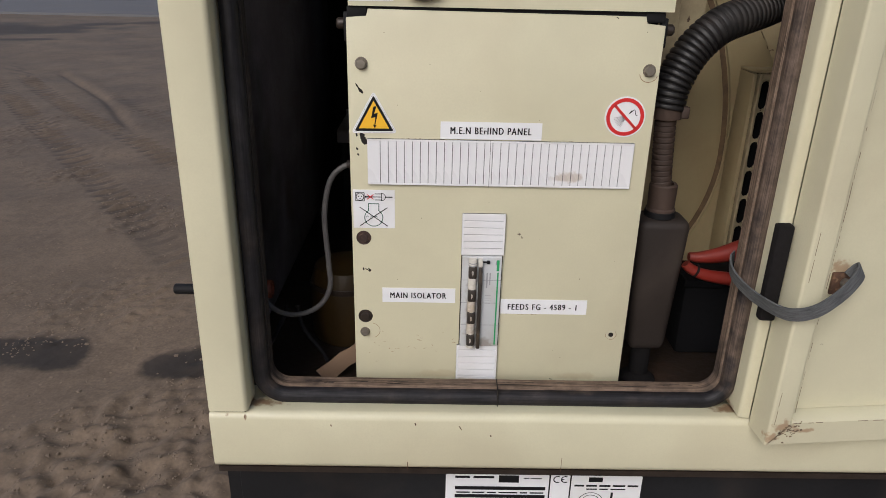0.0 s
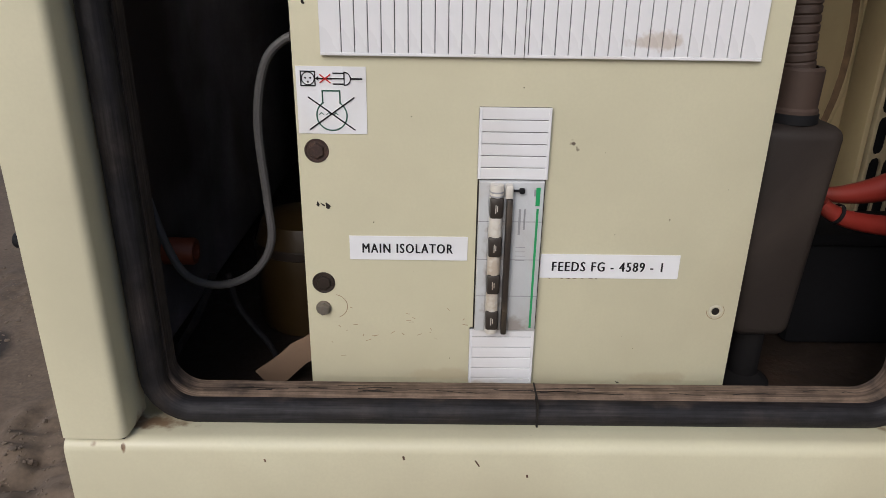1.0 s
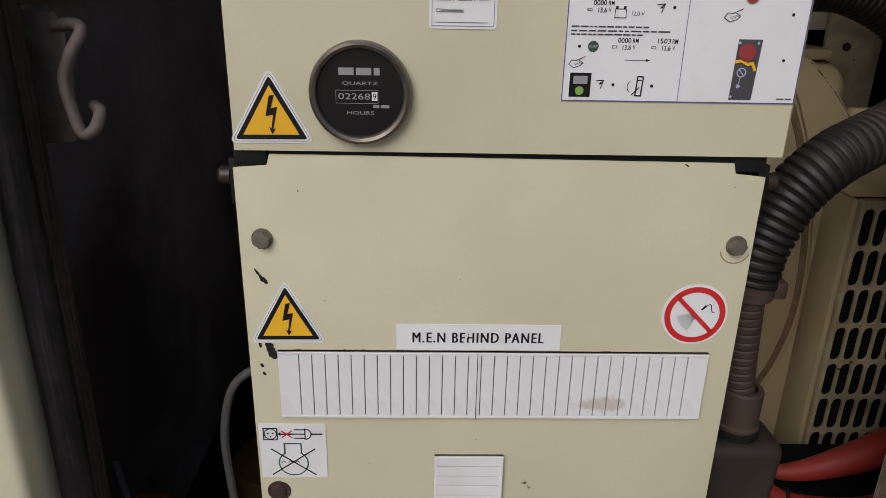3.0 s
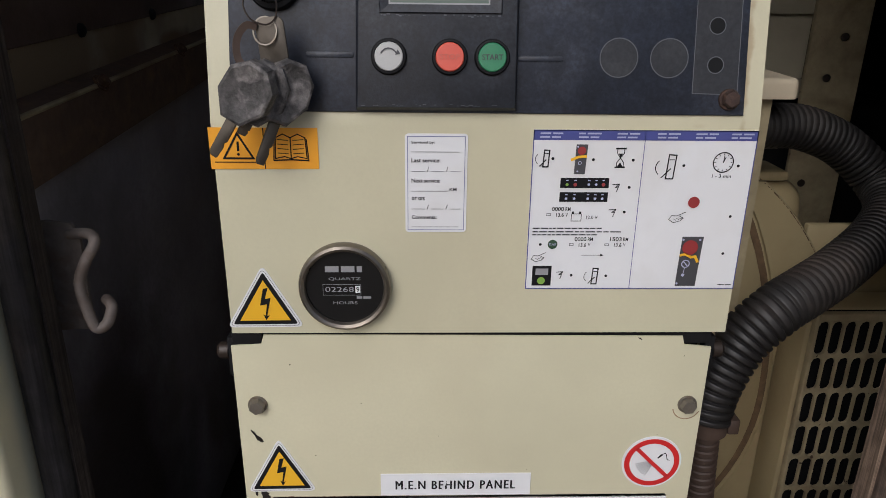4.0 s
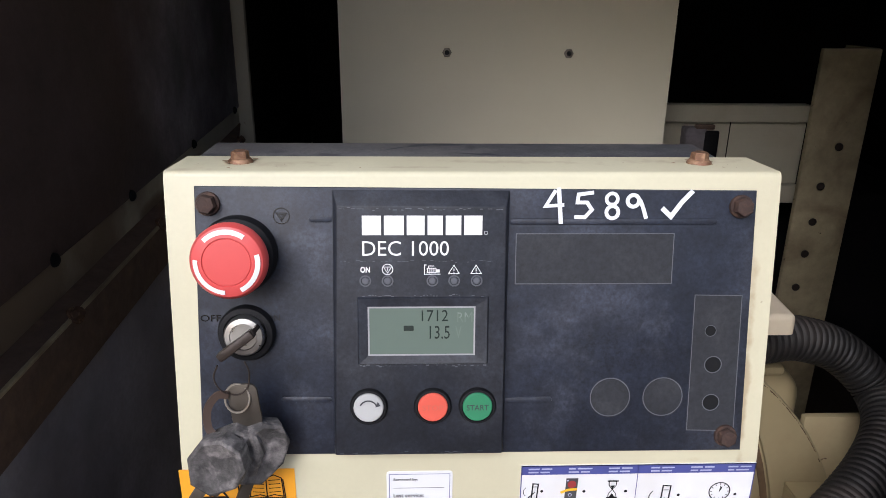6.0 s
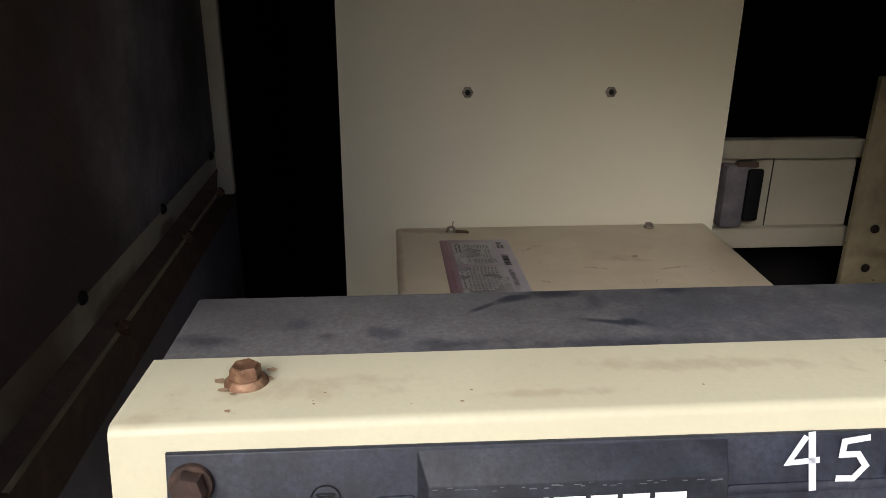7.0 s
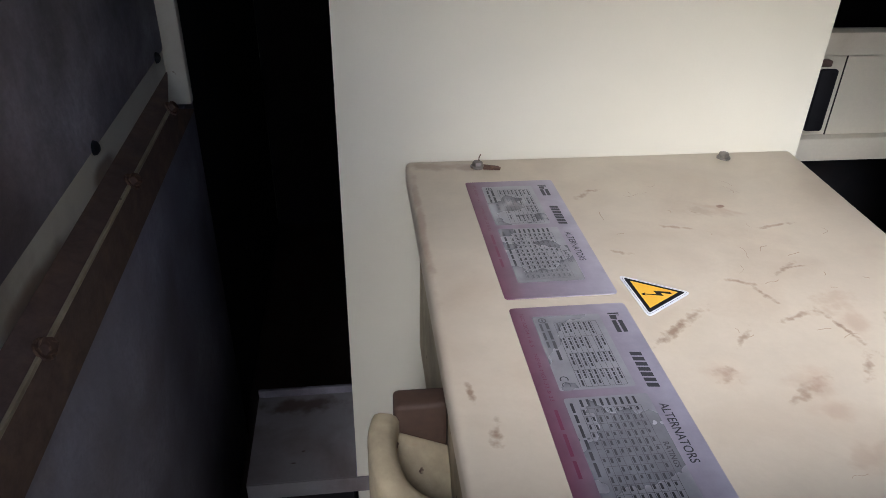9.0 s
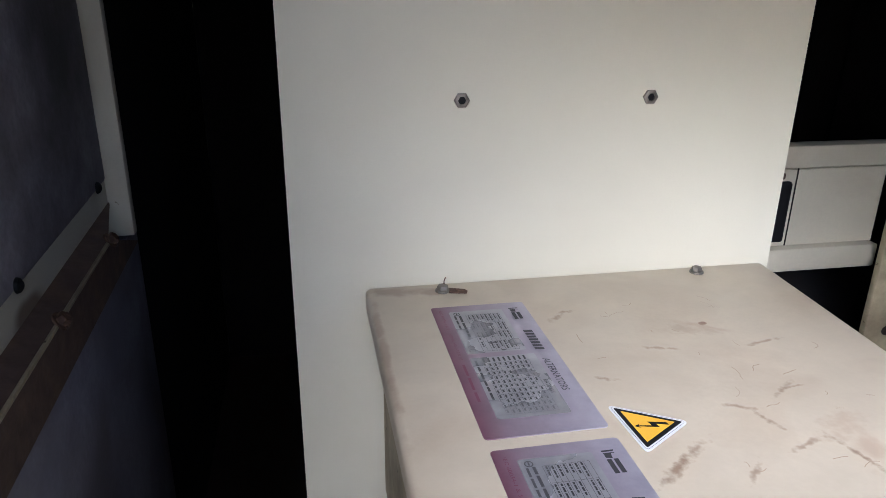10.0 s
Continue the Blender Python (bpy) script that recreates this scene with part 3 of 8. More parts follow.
    side = calc("ADD", across, calc("MULTIPLY_ADD", wob.outputs["Fac"], 0.08, -0.04))
    lane = None
    for off, bend, wide, deep, near, end in TRACKS:
        mid = span(along, 5.2, 3.2, off, off + bend)
        f = span(calc("ABSOLUTE", calc("SUBTRACT", side, mid)), wide * 1.05, wide * 0.75, 0.0, deep)
        f = calc("MULTIPLY", f, calc("MULTIPLY", span(along, near, near + 0.5), span(along, end, end - 0.5)))
        lane = f if lane is None else calc("MAXIMUM", lane, f)
    patch = add("ShaderNodeTexNoise")
    patch.inputs["Scale"].default_value, patch.inputs["Detail"].default_value = 2.6, 4.0
    link(tc, patch.inputs["Vector"])
    fac = calc("MULTIPLY", calc("MULTIPLY", rib_shade, lane), span(patch.outputs["Fac"], 0.36, 0.56, 0.15, 0.62))
    mx = add("ShaderNodeMix")
    mx.data_type = "RGBA"
    link(fac, mx.inputs["Factor"])
    ins = [i for i in mx.inputs if i.type == "RGBA"]
    link(col, ins[0])
    ins[1].default_value = (0.050, 0.037, 0.028, 1)
    col = [o for o in mx.outputs if o.type == "RGBA"][0]
    link(col, b.inputs["Base Color"])
    return m


PLATE = gradient_plate()
DIRT = dirt_ground()
CONCRETE = material("bluish_concrete", (0.115, 0.114, 0.120), 0.85, vary=0.12, scale=1.0, dirt=(0.13, 0.12, 0.115), dirt_amount=0.6, dirt_scale=0.6, bump=0.4)

KEEPER = material("dull_galvanised_rod", (0.125, 0.104, 0.092), 0.7, metal=0.2, vary=0.3, scale=120.0, dirt=(0.09, 0.06, 0.045), dirt_amount=0.7, dirt_scale=90.0, bump=0.3)
STOP_INK = material("dull_red_ink", (0.28, 0.035, 0.035), 0.45, vary=0.06, bump=0.0)
PANEL_DUSTY = material("dusty_matt_window", (0.017, 0.0185, 0.023), 0.6, vary=0.2, dirt=(0.040, 0.042, 0.046), dirt_amount=0.4, dirt_scale=40.0)
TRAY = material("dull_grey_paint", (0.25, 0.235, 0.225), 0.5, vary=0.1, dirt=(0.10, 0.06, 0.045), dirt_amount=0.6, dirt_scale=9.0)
PLATE_BROWN = material("brown_plate_pocket_shade", (0.050, 0.027, 0.015), 0.7, vary=0.3, bump=0.2)
# stain marks with a shape of their own: rust in corners, wiped dust, oily marks; shade on the foam
stains_and_shade(CREAM, [((-0.187, 0.737, 0.465), (0.036, 0.013, 0.010), 0), ((0.384, 0.737, 0.465), (0.032, 0.013, 0.010), 0), ((-0.222, 0.710, 0.4635), (0.0035, 0.004, 0.0035), 0), ((-0.2005, 0.710, 0.461), (0.0022, 0.004, 0.007), 0)], (0.19, 0.105, 0.05), 0.9, 0.8, 120.0)
stains_and_shade(CREAM, [((0.418, 0.675, 0.484), (0.014, 0.02, 0.010), 0), ((0.404, 0.672, 0.470), (0.012, 0.02, 0.008), 0), ((0.437, 0.68, 0.478), (0.020, 0.02, 0.004), 0), ((0.452, 0.692, 0.672), (0.012, 0.02, 0.012), 0)], (0.27, 0.13, 0.06), 0.65, 1.1, 150.0)
stains_and_shade(CREAM, [((0.04, 0.788, 0.475), (0.05, 0.01, 0.007), 0), ((0.205, 0.788, 0.475), (0.03, 0.01, 0.007), 0)], (0.44, 0.37, 0.24), 0.5, 1.0, 60.0)
stains_and_shade(CREAM, [((-0.02, 0.834, 1.220), (0.05, 0.010, 0.03), 4), ((0.12, 0.842, 1.220), (0.07, 0.007, 0.03), -3), ((0.22, 0.846, 1.220), (0.05, 0.009, 0.03), 5), ((-0.065, 0.820, 1.220), (0.014, 0.006, 0.03), 0), ((0.06, 0.826, 1.220), (0.03, 0.004, 0.03), 2)], (0.32, 0.23, 0.13), 0.36, 1.3, 110.0, 0.0)
stains_and_shade(BLANK, [((0.170, 0.785, 0.7385), (0.020, 0.01, 0.009), 0), ((0.02, 0.785, 0.470), (0.06, 0.01, 0.004), 0)], (0.40, 0.31, 0.22), 0.55, 0.9, 160.0)
stains_and_shade(DUST_TOP, [((0.150, 0.895, 1.224), (0.085, 0.060, 0.03), 0), ((0.235, 0.890, 1.224), (0.060, 0.060, 0.03), 0)], (0.042, 0.045, 0.054), 0.7, 1.1, 55.0, 0.2)
stains_and_shade(DUST_TOP, [((0.0473, 0.9054, 1.222), (0.0121, 0.0022, 0.03), 38), ((0.0629, 0.9146, 1.222), (0.0121, 0.0051, 0.03), 23), ((0.0840, 0.9195, 1.222), (0.0161, 0.0067, 0.03), 3),
                  ((0.0985, 0.8890, 1.222), (0.0184, 0.0030, 0.03), -15), ((0.1075, 0.8872, 1.222), (0.0075, 0.0053, 0.03), -10), ((0.1360, 0.9205, 1.222), (0.0086, 0.0077, 0.03), -8)],
       (0.012, 0.015, 0.024), 0.95, 0.5, 110.0, 0.35)
stains_and_shade(DUST_TOP, [((-0.0630, 0.8800, 1.222), (0.0196, 0.0080, 0.03), -6), ((-0.0290, 0.8940, 1.222), (0.0098, 0.0072, 0.03), -8), ((-0.0158, 0.8828, 1.222), (0.0052, 0.0045, 0.03), 0), ((0.0050, 0.8840, 1.222), (0.0138, 0.0072, 0.03), 0),
                  ((0.0975, 0.9100, 1.222), (0.0109, 0.0048, 0.03), 85), ((0.0350, 0.8730, 1.222), (0.0345, 0.0064, 0.03), 0), ((0.10, 0.8700, 1.222), (0.0690, 0.0064, 0.03), 0)],
       (0.026, 0.027, 0.034), 0.8, 1.0, 95.0, 0.1)
stains_and_shade(LID, [((0.300, 1.22, 1.07), (0.030, 0.012, 0.02), 25), ((0.34, 1.10, 1.07), (0.03, 0.010, 0.02), 40), ((0.27, 1.36, 1.07), (0.030, 0.012, 0.02), -20), ((0.24, 1.08, 1.07), (0.03, 0.014, 0.02), 10)],
       (0.38, 0.28, 0.19), 0.5, 1.2, 85.0, 0.1)
stains_and_shade(LID, [((0.190, 1.210, 1.07), (0.024, 0.0045, 0.02), 32), ((0.188, 1.152, 1.07), (0.010, 0.008, 0.02), 15), ((0.231, 1.134, 1.07), (0.022, 0.006, 0.02), 30), ((0.215, 1.185, 1.07), (0.016, 0.003, 0.02), 48), ((0.265, 1.205, 1.07), (0.020, 0.003, 0.02), 20),
             ((0.245, 1.250, 1.07), (0.016, 0.003, 0.02), -25), ((0.290, 1.265, 1.07), (0.022, 0.003, 0.02), 35), ((0.230, 1.335, 1.07), (0.020, 0.003, 0.02), -15), ((0.315, 1.33, 1.07), (0.024, 0.003, 0.02), 12), ((0.170, 1.40, 1.07), (0.014, 0.004, 0.02), 40),
             ((0.280, 1.15, 1.07), (0.020, 0.004, 0.02), 55), ((0.33, 1.20, 1.07), (0.020, 0.004, 0.02), 50)],
       (0.26, 0.165, 0.095), 0.75, 1.3, 170.0, -0.1)
stains_and_shade(LID, [((0.188, 1.152, 1.07), (0.017, 0.017, 0.02), 15), ((0.236, 1.140, 1.07), (0.022, 0.016, 0.02), 30), ((0.236, 1.116, 1.07), (0.020, 0.009, 0.02), 0), ((0.300, 1.195, 1.07), (0.030, 0.010, 0.02), 70), ((0.290, 1.36, 1.07), (0.030, 0.006, 0.02), -35)],
       (0.40, 0.29, 0.20), 0.6, 1.0, 60.0, 0.0)
stains_and_shade(LID, [((0.172, 1.196, 1.07), (0.024, 0.0055, 0.02), 40), ((0.133, 1.149, 1.07), (0.004, 0.012, 0.02), -10), ((0.038, 1.116, 1.07), (0.0045, 0.014, 0.02), -8), ((0.029, 1.151, 1.07), (0.003, 0.010, 0.02), 5), ((0.289, 1.187, 1.07), (0.003, 0.026, 0.02), 12),
             ((0.142, 1.095, 1.07), (0.005, 0.004, 0.02), 0), ((0.182, 1.409, 1.07), (0.012, 0.003, 0.02), 10), ((0.256, 1.231, 1.07), (0.003, 0.014, 0.02), 20), ((0.298, 1.266, 1.07), (0.013, 0.0018, 0.02), 8), ((0.170, 1.299, 1.07), (0.010, 0.003, 0.02), -20)],
       (0.22, 0.13, 0.07), 0.8, 1.2, 190.0, -0.05)
stains_and_shade(CREAM, [((0.2530, 0.795, 1.11), (0.0035, 0.06, 0.09), 0), ((0.2330, 0.765, 1.0605), (0.020, 0.02, 0.003), 0), ((-0.020, 0.765, 1.0605), (0.016, 0.02, 0.0022), 0)], (0.30, 0.20, 0.10), 0.55, 1.0, 90.0, 0.1)
stains_and_shade(CREAM_IN, [((-0.2535, 0.88, 1.08), (0.03, 0.52, 0.09), 0), ((-0.2535, 1.28, 1.075), (0.03, 0.10, 0.02), 0), ((-0.2535, 1.45, 1.085), (0.03, 0.04, 0.015), 0)], (0.13, 0.078, 0.042), 0.85, 0.8, 12.0, 0.3)
# brown soil, and the shade near the opening painted into the lower foam
stains_and_shade(FOAM_SOILED_SHADED, [((-0.245, 0.90, 0.66), (0.05, 0.36, 0.36), 0)], (0.026, 0.015, 0.011), 0.96, 0.5, 6.0, 0.2)
# upper foam: brownish soiling plus painted shade that deepens towards the front
stains_and_shade(FOAM, [((-0.25, 0.90, 1.35), (0.06, 0.56, 0.65), 0)], (0.078, 0.045, 0.033), 0.92, 0.25, 5.0, 0.55)
stains_and_shade(RUBBER, [((0.10, 0.755, 0.492), (0.40, 0.06, 0.012), 0), ((0.378, 0.755, 0.85), (0.022, 0.06, 0.55), 0)], (0.105, 0.076, 0.058), 0.75, 0.7, 45.0, 0.4)
stains_and_shade(RUBBER_DUSTY, [((0.10, 0.755, 0.478), (0.36, 0.06, 0.028), 0), ((0.374, 0.755, 0.85), (0.03, 0.06, 0.55), 0)], (0.165, 0.117, 0.084), 0.9, 0.6, 40.0, 0.5)
stains_and_shade(TRAY, [((-0.125, 1.640, 0.622), (0.07, 0.022, 0.02), 0), ((-0.121, 1.548, 0.622), (0.004, 0.0025, 0.02), 20), ((-0.133, 1.528, 0.622), (0.005, 0.002, 0.02), 0)], (0.075, 0.042, 0.028), 0.85, 0.9, 45.0, 0.3)
stains_and_shade(DIRT, [((-5.0, 8.6, 0.09), (1.5, 0.85, 0.3), 12), ((-3.9, 9.6, 0.09), (1.1, 0.30, 0.3), 35), ((-4.4, 7.6, 0.09), (0.9, 0.14, 0.3), 10)], (0.042, 0.033, 0.028), 0.9, 0.9, 2.2, 0.3)
stains_and_shade(CONCRETE, [((-7.0, 14.0, 0.1), (4.0, 0.8, 0.5), 8), ((-8.0, 19.0, 0.1), (6.0, 2.0, 0.5), 4)], (0.05, 0.048, 0.052), 0.8, 0.7, 0.8, 0.3)
stains_and_shade(DARK_STEEL, [((0.31, 0.86, 0.425), (0.09, 0.09, 0.02), 0)], (0.055, 0.034, 0.024), 0.9, 0.9, 60.0, 0.2)
stains_and_shade(BREAKER, [((0.066, 0.782, 0.575), (0.010, 0.02, 0.07), 0), ((0.08, 0.782, 0.525), (0.02, 0.02, 0.010), 0)], (0.20, 0.145, 0.10), 0.6, 0.9, 150.0, 0.2)
stains_and_shade(CLEARISH, [((0.066, 0.778, 0.570), (0.02, 0.02, 0.045), 0)], (0.34, 0.26, 0.18), 0.7, 0.9, 200.0, 0.1)
stains_and_shade(GRIMY_SHADED, [((0.01, 1.20, 0.96), (0.02, 0.03, 0.02), 0)], (0.42, 0.21, 0.09), 0.5, 1.0, 90.0, 0.1)


def speckle(m, scale, lo, hi, strength, along=None):
    """A fine dusty mottling that lightens and darkens the base colour. along: streaks that run along a swept strip, stretched so many times."""
    nt = m.node_tree
    b = nt.nodes["Principled BSDF"]
    add, link = nt.nodes.new, nt.links.new
    src = b.inputs["Base Color"].links[0].from_socket
    pos = add("ShaderNodeNewGeometry").outputs["Position"]
    g = add("ShaderNodeTexNoise")
    g.inputs["Scale"].default_value, g.inputs["Detail"].default_value, g.inputs["Roughness"].default_value = scale, 9.0, 0.68
    if along:
        mp = add("ShaderNodeMapping")
        mp.inputs["Scale"].default_value = (1.0, along, 1.0)
        link(add("ShaderNodeUVMap").outputs["UV"], mp.inputs["Vector"])
        pos = mp.outputs["Vector"]
    link(pos, g.inputs["Vector"])
    r = add("ShaderNodeMapRange")
    r.inputs["From Min"].default_value, r.inputs["From Max"].default_value = 0.33, 0.67
    r.inputs["To Min"].default_value, r.inputs["To Max"].default_value = lo, hi
    link(g.outputs["Fac"], r.inputs["Value"])
    t = add("ShaderNodeMix")
    t.data_type, t.blend_type = "RGBA", "MULTIPLY"
    t.inputs["Factor"].default_value = strength
    ins = [i for i in t.inputs if i.type == "RGBA"]
    link(src, ins[0])
    link(r.outputs["Result"], ins[1])
    link([o for o in t.outputs if o.type == "RGBA"][0], b.inputs["Base Color"])


speckle(DUST_TOP, 55.0, 0.86, 1.14, 0.9)
speckle(DUST_TOP, 480.0, 0.72, 1.28, 0.9)
speckle(PANEL, 60.0, 0.55, 1.6, 0.8)
speckle(PANEL, 420.0, 0.55, 1.7, 0.8)
speckle(PANEL_MID, 420.0, 0.55, 1.7, 0.8)
speckle(PANEL_DUSTY, 300.0, 0.6, 1.5, 0.8)
speckle(PANEL_MID, 70.0, 0.55, 1.6, 0.8)
speckle(KEYPLASTIC, 160.0, 0.4, 1.7, 0.9)
speckle(FOAM, 9.0, 0.55, 1.35, 0.9)
speckle(RUBBER, 70.0, 0.6, 1.5, 0.7)
speckle(RUBBER, 16.0, 0.35, 1.9, 0.85, 2.2)
speckle(RUBBER_DUSTY, 60.0, 0.6, 1.3, 0.8)
speckle(RUBBER_DUSTY, 14.0, 0.25, 1.7, 0.9, 2.5)
speckle(WEB, 60.0, 0.5, 1.6, 0.9, 0.6)
speckle(PLATE, 30.0, 0.8, 1.15, 0.8)
speckle(PLATE_SILVER, 40.0, 0.75, 1.15, 0.8)
speckle(BROWN, 60.0, 0.7, 1.3, 0.7)
speckle(GRIMY_SHADED, 25.0, 0.7, 1.2, 0.8)
speckle(LID, 14.0, 0.92, 1.06, 0.9)
stains_and_shade(LID, [((0.045, 1.474, 1.07), (0.040, 0.014, 0.02), -12), ((0.075, 1.468, 1.07), (0.022, 0.010, 0.02), 0), ((0.0205, 1.36, 1.066), (0.005, 0.13, 0.02), 0)], (0.27, 0.17, 0.11), 0.6, 0.8, 60.0, 0.2)
speckle(CREAM, 5.0, 0.94, 1.04, 0.9)
speckle(DIRT, 4.0, 0.75, 1.2, 0.8)
speckle(DIRT, 24.0, 0.88, 1.12, 0.8)

# ---- ground ----
def steps(fine0, fine1, step, far):
    a = list(np.arange(fine0, fine1 + 1e-6, step))
    d, s = step, []
    x = 0.0
    while x < far:
        d *= 1.28
        x += d
        s.append(x)
    return [fine0 - v for v in reversed(s)] + a + [fine1 + v for v in s]


def ramp(v, a, b):
    k = min(1.0, max(0.0, (v - a) / (b - a)))
    return k * k * (3 - 2 * k)


def ground_height(x, y):
    n = noise.noise
    lump = max(0.0, 1 - ((x + 0.55) ** 2 + (y - 1.0) ** 2) / 0.12)
    z = 0.020 * n((x * 0.9, y * 0.9, 0.0)) + 0.007 * n((x * 5, y * 5, 3.0))
    z += lump * (0.020 * n((x * 14, y * 14, 5.0)) + 0.018 * n((x * 33, y * 33, 2.0)))
    across, along = x * TRACK_X + y * TRACK_Y, y * TRACK_X - x * TRACK_Y
    # crumbled patches between smooth pressed soil
    crumb = ramp(n((x * 2.6, y * 2.6, 4.0)) + 0.35 * n((x * 9, y * 9, 6.0)) + 0.55 * ramp(along, 1.9, 1.2), 0.02, 0.42)
    fine = ramp(x, 0.1, -0.35) * ramp(x, -3.6, -2.9) * ramp(y, 0.5, 0.95) * ramp(y, 6.2, 5.4)     # small relief beside the canopy only
    if crumb > 0.0 and along < 4.5:
        z += fine * crumb * (0.011 * abs(n((x * 21, y * 21, 7.0))) + 0.010 * max(0.0, n((x * 41, y * 41, 1.0))) + 0.004 * n((x * 70, y * 70, 8.0)))
    z += fine * 0.0016 * n((x * 24, y * 24, 2.0))
    if 1.6 < y < 7.5:
        for k, (off, bend, wide, deep, near, end) in enumerate(TRACKS):
            off += bend * ramp(along, 5.2, 3.2)
            a = across - off + 0.015 * n((along * 1.3, k * 7.0, 1.0))
            w = max(0.0, 1 - (a / wide) ** 2) * ramp(along, near, near + 0.3) * ramp(along, end, end - 0.4)
            if w <= 0.0:
                continue
            bar = math.sin((along - TRACK_SLANT * across) * 2 * math.pi / TRACK_PITCH + 1.2 * n((along * 2.1, k * 5.0, 3.0)))
            firm = ramp(n((x * 2.0, y * 2.0, 9.0)) + 0.4 * n((x * 11, y * 11, 5.0)), -0.45, 0.25)
            z += deep * w * (-0.010 + 0.020 * firm * max(0.0, bar) ** 2)
        a = across - 1.075 + 0.09 * ramp(along, 4.9, 3.9) + 0.012 * n((along * 1.1, 2.0, 2.0))
        groove = ramp(along, 3.7, 4.2) * ramp(along, 7.2, 6.4)
        z += groove * (0.007 * math.exp(-((a - 0.07) / 0.05) ** 2) - 0.024 * math.exp(-(a / 0.030) ** 2))
    return GZ + z * max(0.0, 1 - math.hypot(x, y) / 14)


gx, gy = steps(-2.9, -0.35, 0.0085, 400), steps(0.95, 5.4, 0.0085, 400)
ground = bpy.data.meshes.new("ground")
ground.from_pydata([(x, y, ground_height(x, y)) for y in gy for x in gx], [],
                   [(j * len(gx) + i, j * len(gx) + i + 1, (j + 1) * len(gx) + i + 1, (j + 1) * len(gx) + i) for j in range(len(gy) - 1) for i in range(len(gx) - 1)])
tagged(part("ground", ground, DIRT, smooth=60), "brown compacted yard dirt with tyre tracks and oil patches", "ground", kind="structure")
slab_bm = box(-16, -1.5, 10.6, 40, GZ - 0.05, GZ + 0.035, 0.01)
tagged(part("pavement", slab_bm, CONCRETE), "grey concrete hardstand beyond the dirt yard", "pavement", kind="structure")
rnd = random.Random(4)
ball = bmesh.new()
bmesh.ops.create_icosphere(ball, subdivisions=1, radius=1.0)
ball.verts.ensure_lookup_table()
unit, unit_faces = [v.co.copy() for v in ball.verts], [[v.index for v in f.verts] for f in ball.faces]
ball.free()
grit_verts, grit_faces = [], []
while len(grit_verts) < 9000 * len(unit):
    x, y = rnd.uniform(-2.2, -0.32), 0.85 + 2.6 * rnd.random() ** 1.5
    patchy = noise.noise((x * 2.6, y * 2.6, 4.0)) + 0.5 * noise.noise((x * 11, y * 11, 6.0)) + 0.3 * ramp(y, 1.8, 1.0)
    if patchy < 0.12 and rnd.random() > 0.10:
        continue
    r = rnd.uniform(0.0012, 0.0034) * (1.0 if rnd.random() < 0.93 else 2.0)
    at, n0 = Vector((x, y, ground_height(x, y) + r * 0.1)), len(grit_verts)
    for v in unit:
        q = v * r * rnd.uniform(0.7, 1.25)
        grit_verts.append(at + Vector((q.x, q.y, q.z * 0.55)))
    grit_faces += [[n0 + k for k in f] for f in unit_faces]
pebbles = bpy.data.meshes.new("gravel")
pebbles.from_pydata(grit_verts, [], grit_faces)
STONE = material("grit", (0.165, 0.124, 0.090), 0.9, vary=0.3, scale=40.0)
tagged(part("gravel", pebbles, STONE), "loose grit and small stones scattered on the dirt", "gravel", kind="stuff")

# ---- generator canopy ----
canopy = thing("generator_canopy", (0.3, 1.3, GZ), "cream steel generator canopy on a black skid, service door open", "generator canopy")
FRONT, SILL = 0.710, 0.467      # front face and top of the sill
TOP = 1.62                      # head of the opening
ROOF = 1.78

# front sill, a rounded channel
sill = prism([(FRONT, 0.386), (FRONT, SILL), (0.748, SILL - 0.004), (0.752, 0.446), (0.80, 0.446), (0.80, 0.386)], "x", -0.243, 1.35, 0.0)
bmesh.ops.bevel(sill, geom=[e for e in sill.edges if all(abs(v.co.y - FRONT) < 1e-4 for v in e.verts) and abs(e.verts[0].co.x - e.verts[1].co.x) > 1], offset=0.010, segments=4, profile=0.5, affect="EDGES")
part("sill", sill, CREAM, canopy)
part("sill_lip", box(-0.240, 1.34, FRONT + 0.004, 0.78, 0.378, 0.3855), DARK_STEEL, canopy, "dark rusty drip edge under the sill")
# left corner post, its inner edge well rounded
post = prism([(-0.2425, FRONT), (-0.197, FRONT), (-0.197, 0.748), (-0.215, 0.770), (-0.262, 0.790)], "z", SILL + 0.0015, ROOF)
bmesh.ops.bevel(post, geom=[e for e in post.edges if abs(e.verts[0].co.z - e.verts[1].co.z) > 0.5 and abs(e.verts[0].co.y - FRONT) < 1e-4 and e.verts[0].co.x > -0.2], offset=0.006, segments=4, profile=0.5, affect="EDGES")
bmesh.ops.bevel(post, geom=[e for e in post.edges if abs(e.verts[0].co.z - e.verts[1].co.z) > 0.5 and abs(e.verts[0].co.y - FRONT) < 1e-4 and e.verts[0].co.x < -0.24], offset=0.003, segments=2, profile=0.5, affect="EDGES")
part("corner_post", post, CREAM, canopy)
part("post_foot_gap", box(-0.236, -0.200, FRONT + 0.004, 0.745, SILL - 0.0015, SILL + 0.0015), DARK_STEEL, canopy, "rusty seam under the corner post")
# right post
rpost = prism([(0.3830, 0.757), (0.3835, FRONT + 0.002), (0.3960, FRONT + 0.002), (0.3960, 0.77), (0.3830, 0.77)], "z", SILL + 0.0015, ROOF, 0.0)
bmesh.ops.bevel(rpost, geom=[e for e in rpost.edges if abs(e.verts[0].co.z - e.verts[1].co.z) > 0.5 and e.verts[0].co.y < 0.72 and e.verts[0].co.x < 0.39], offset=0.005, segments=4, profile=0.5, affect="EDGES")
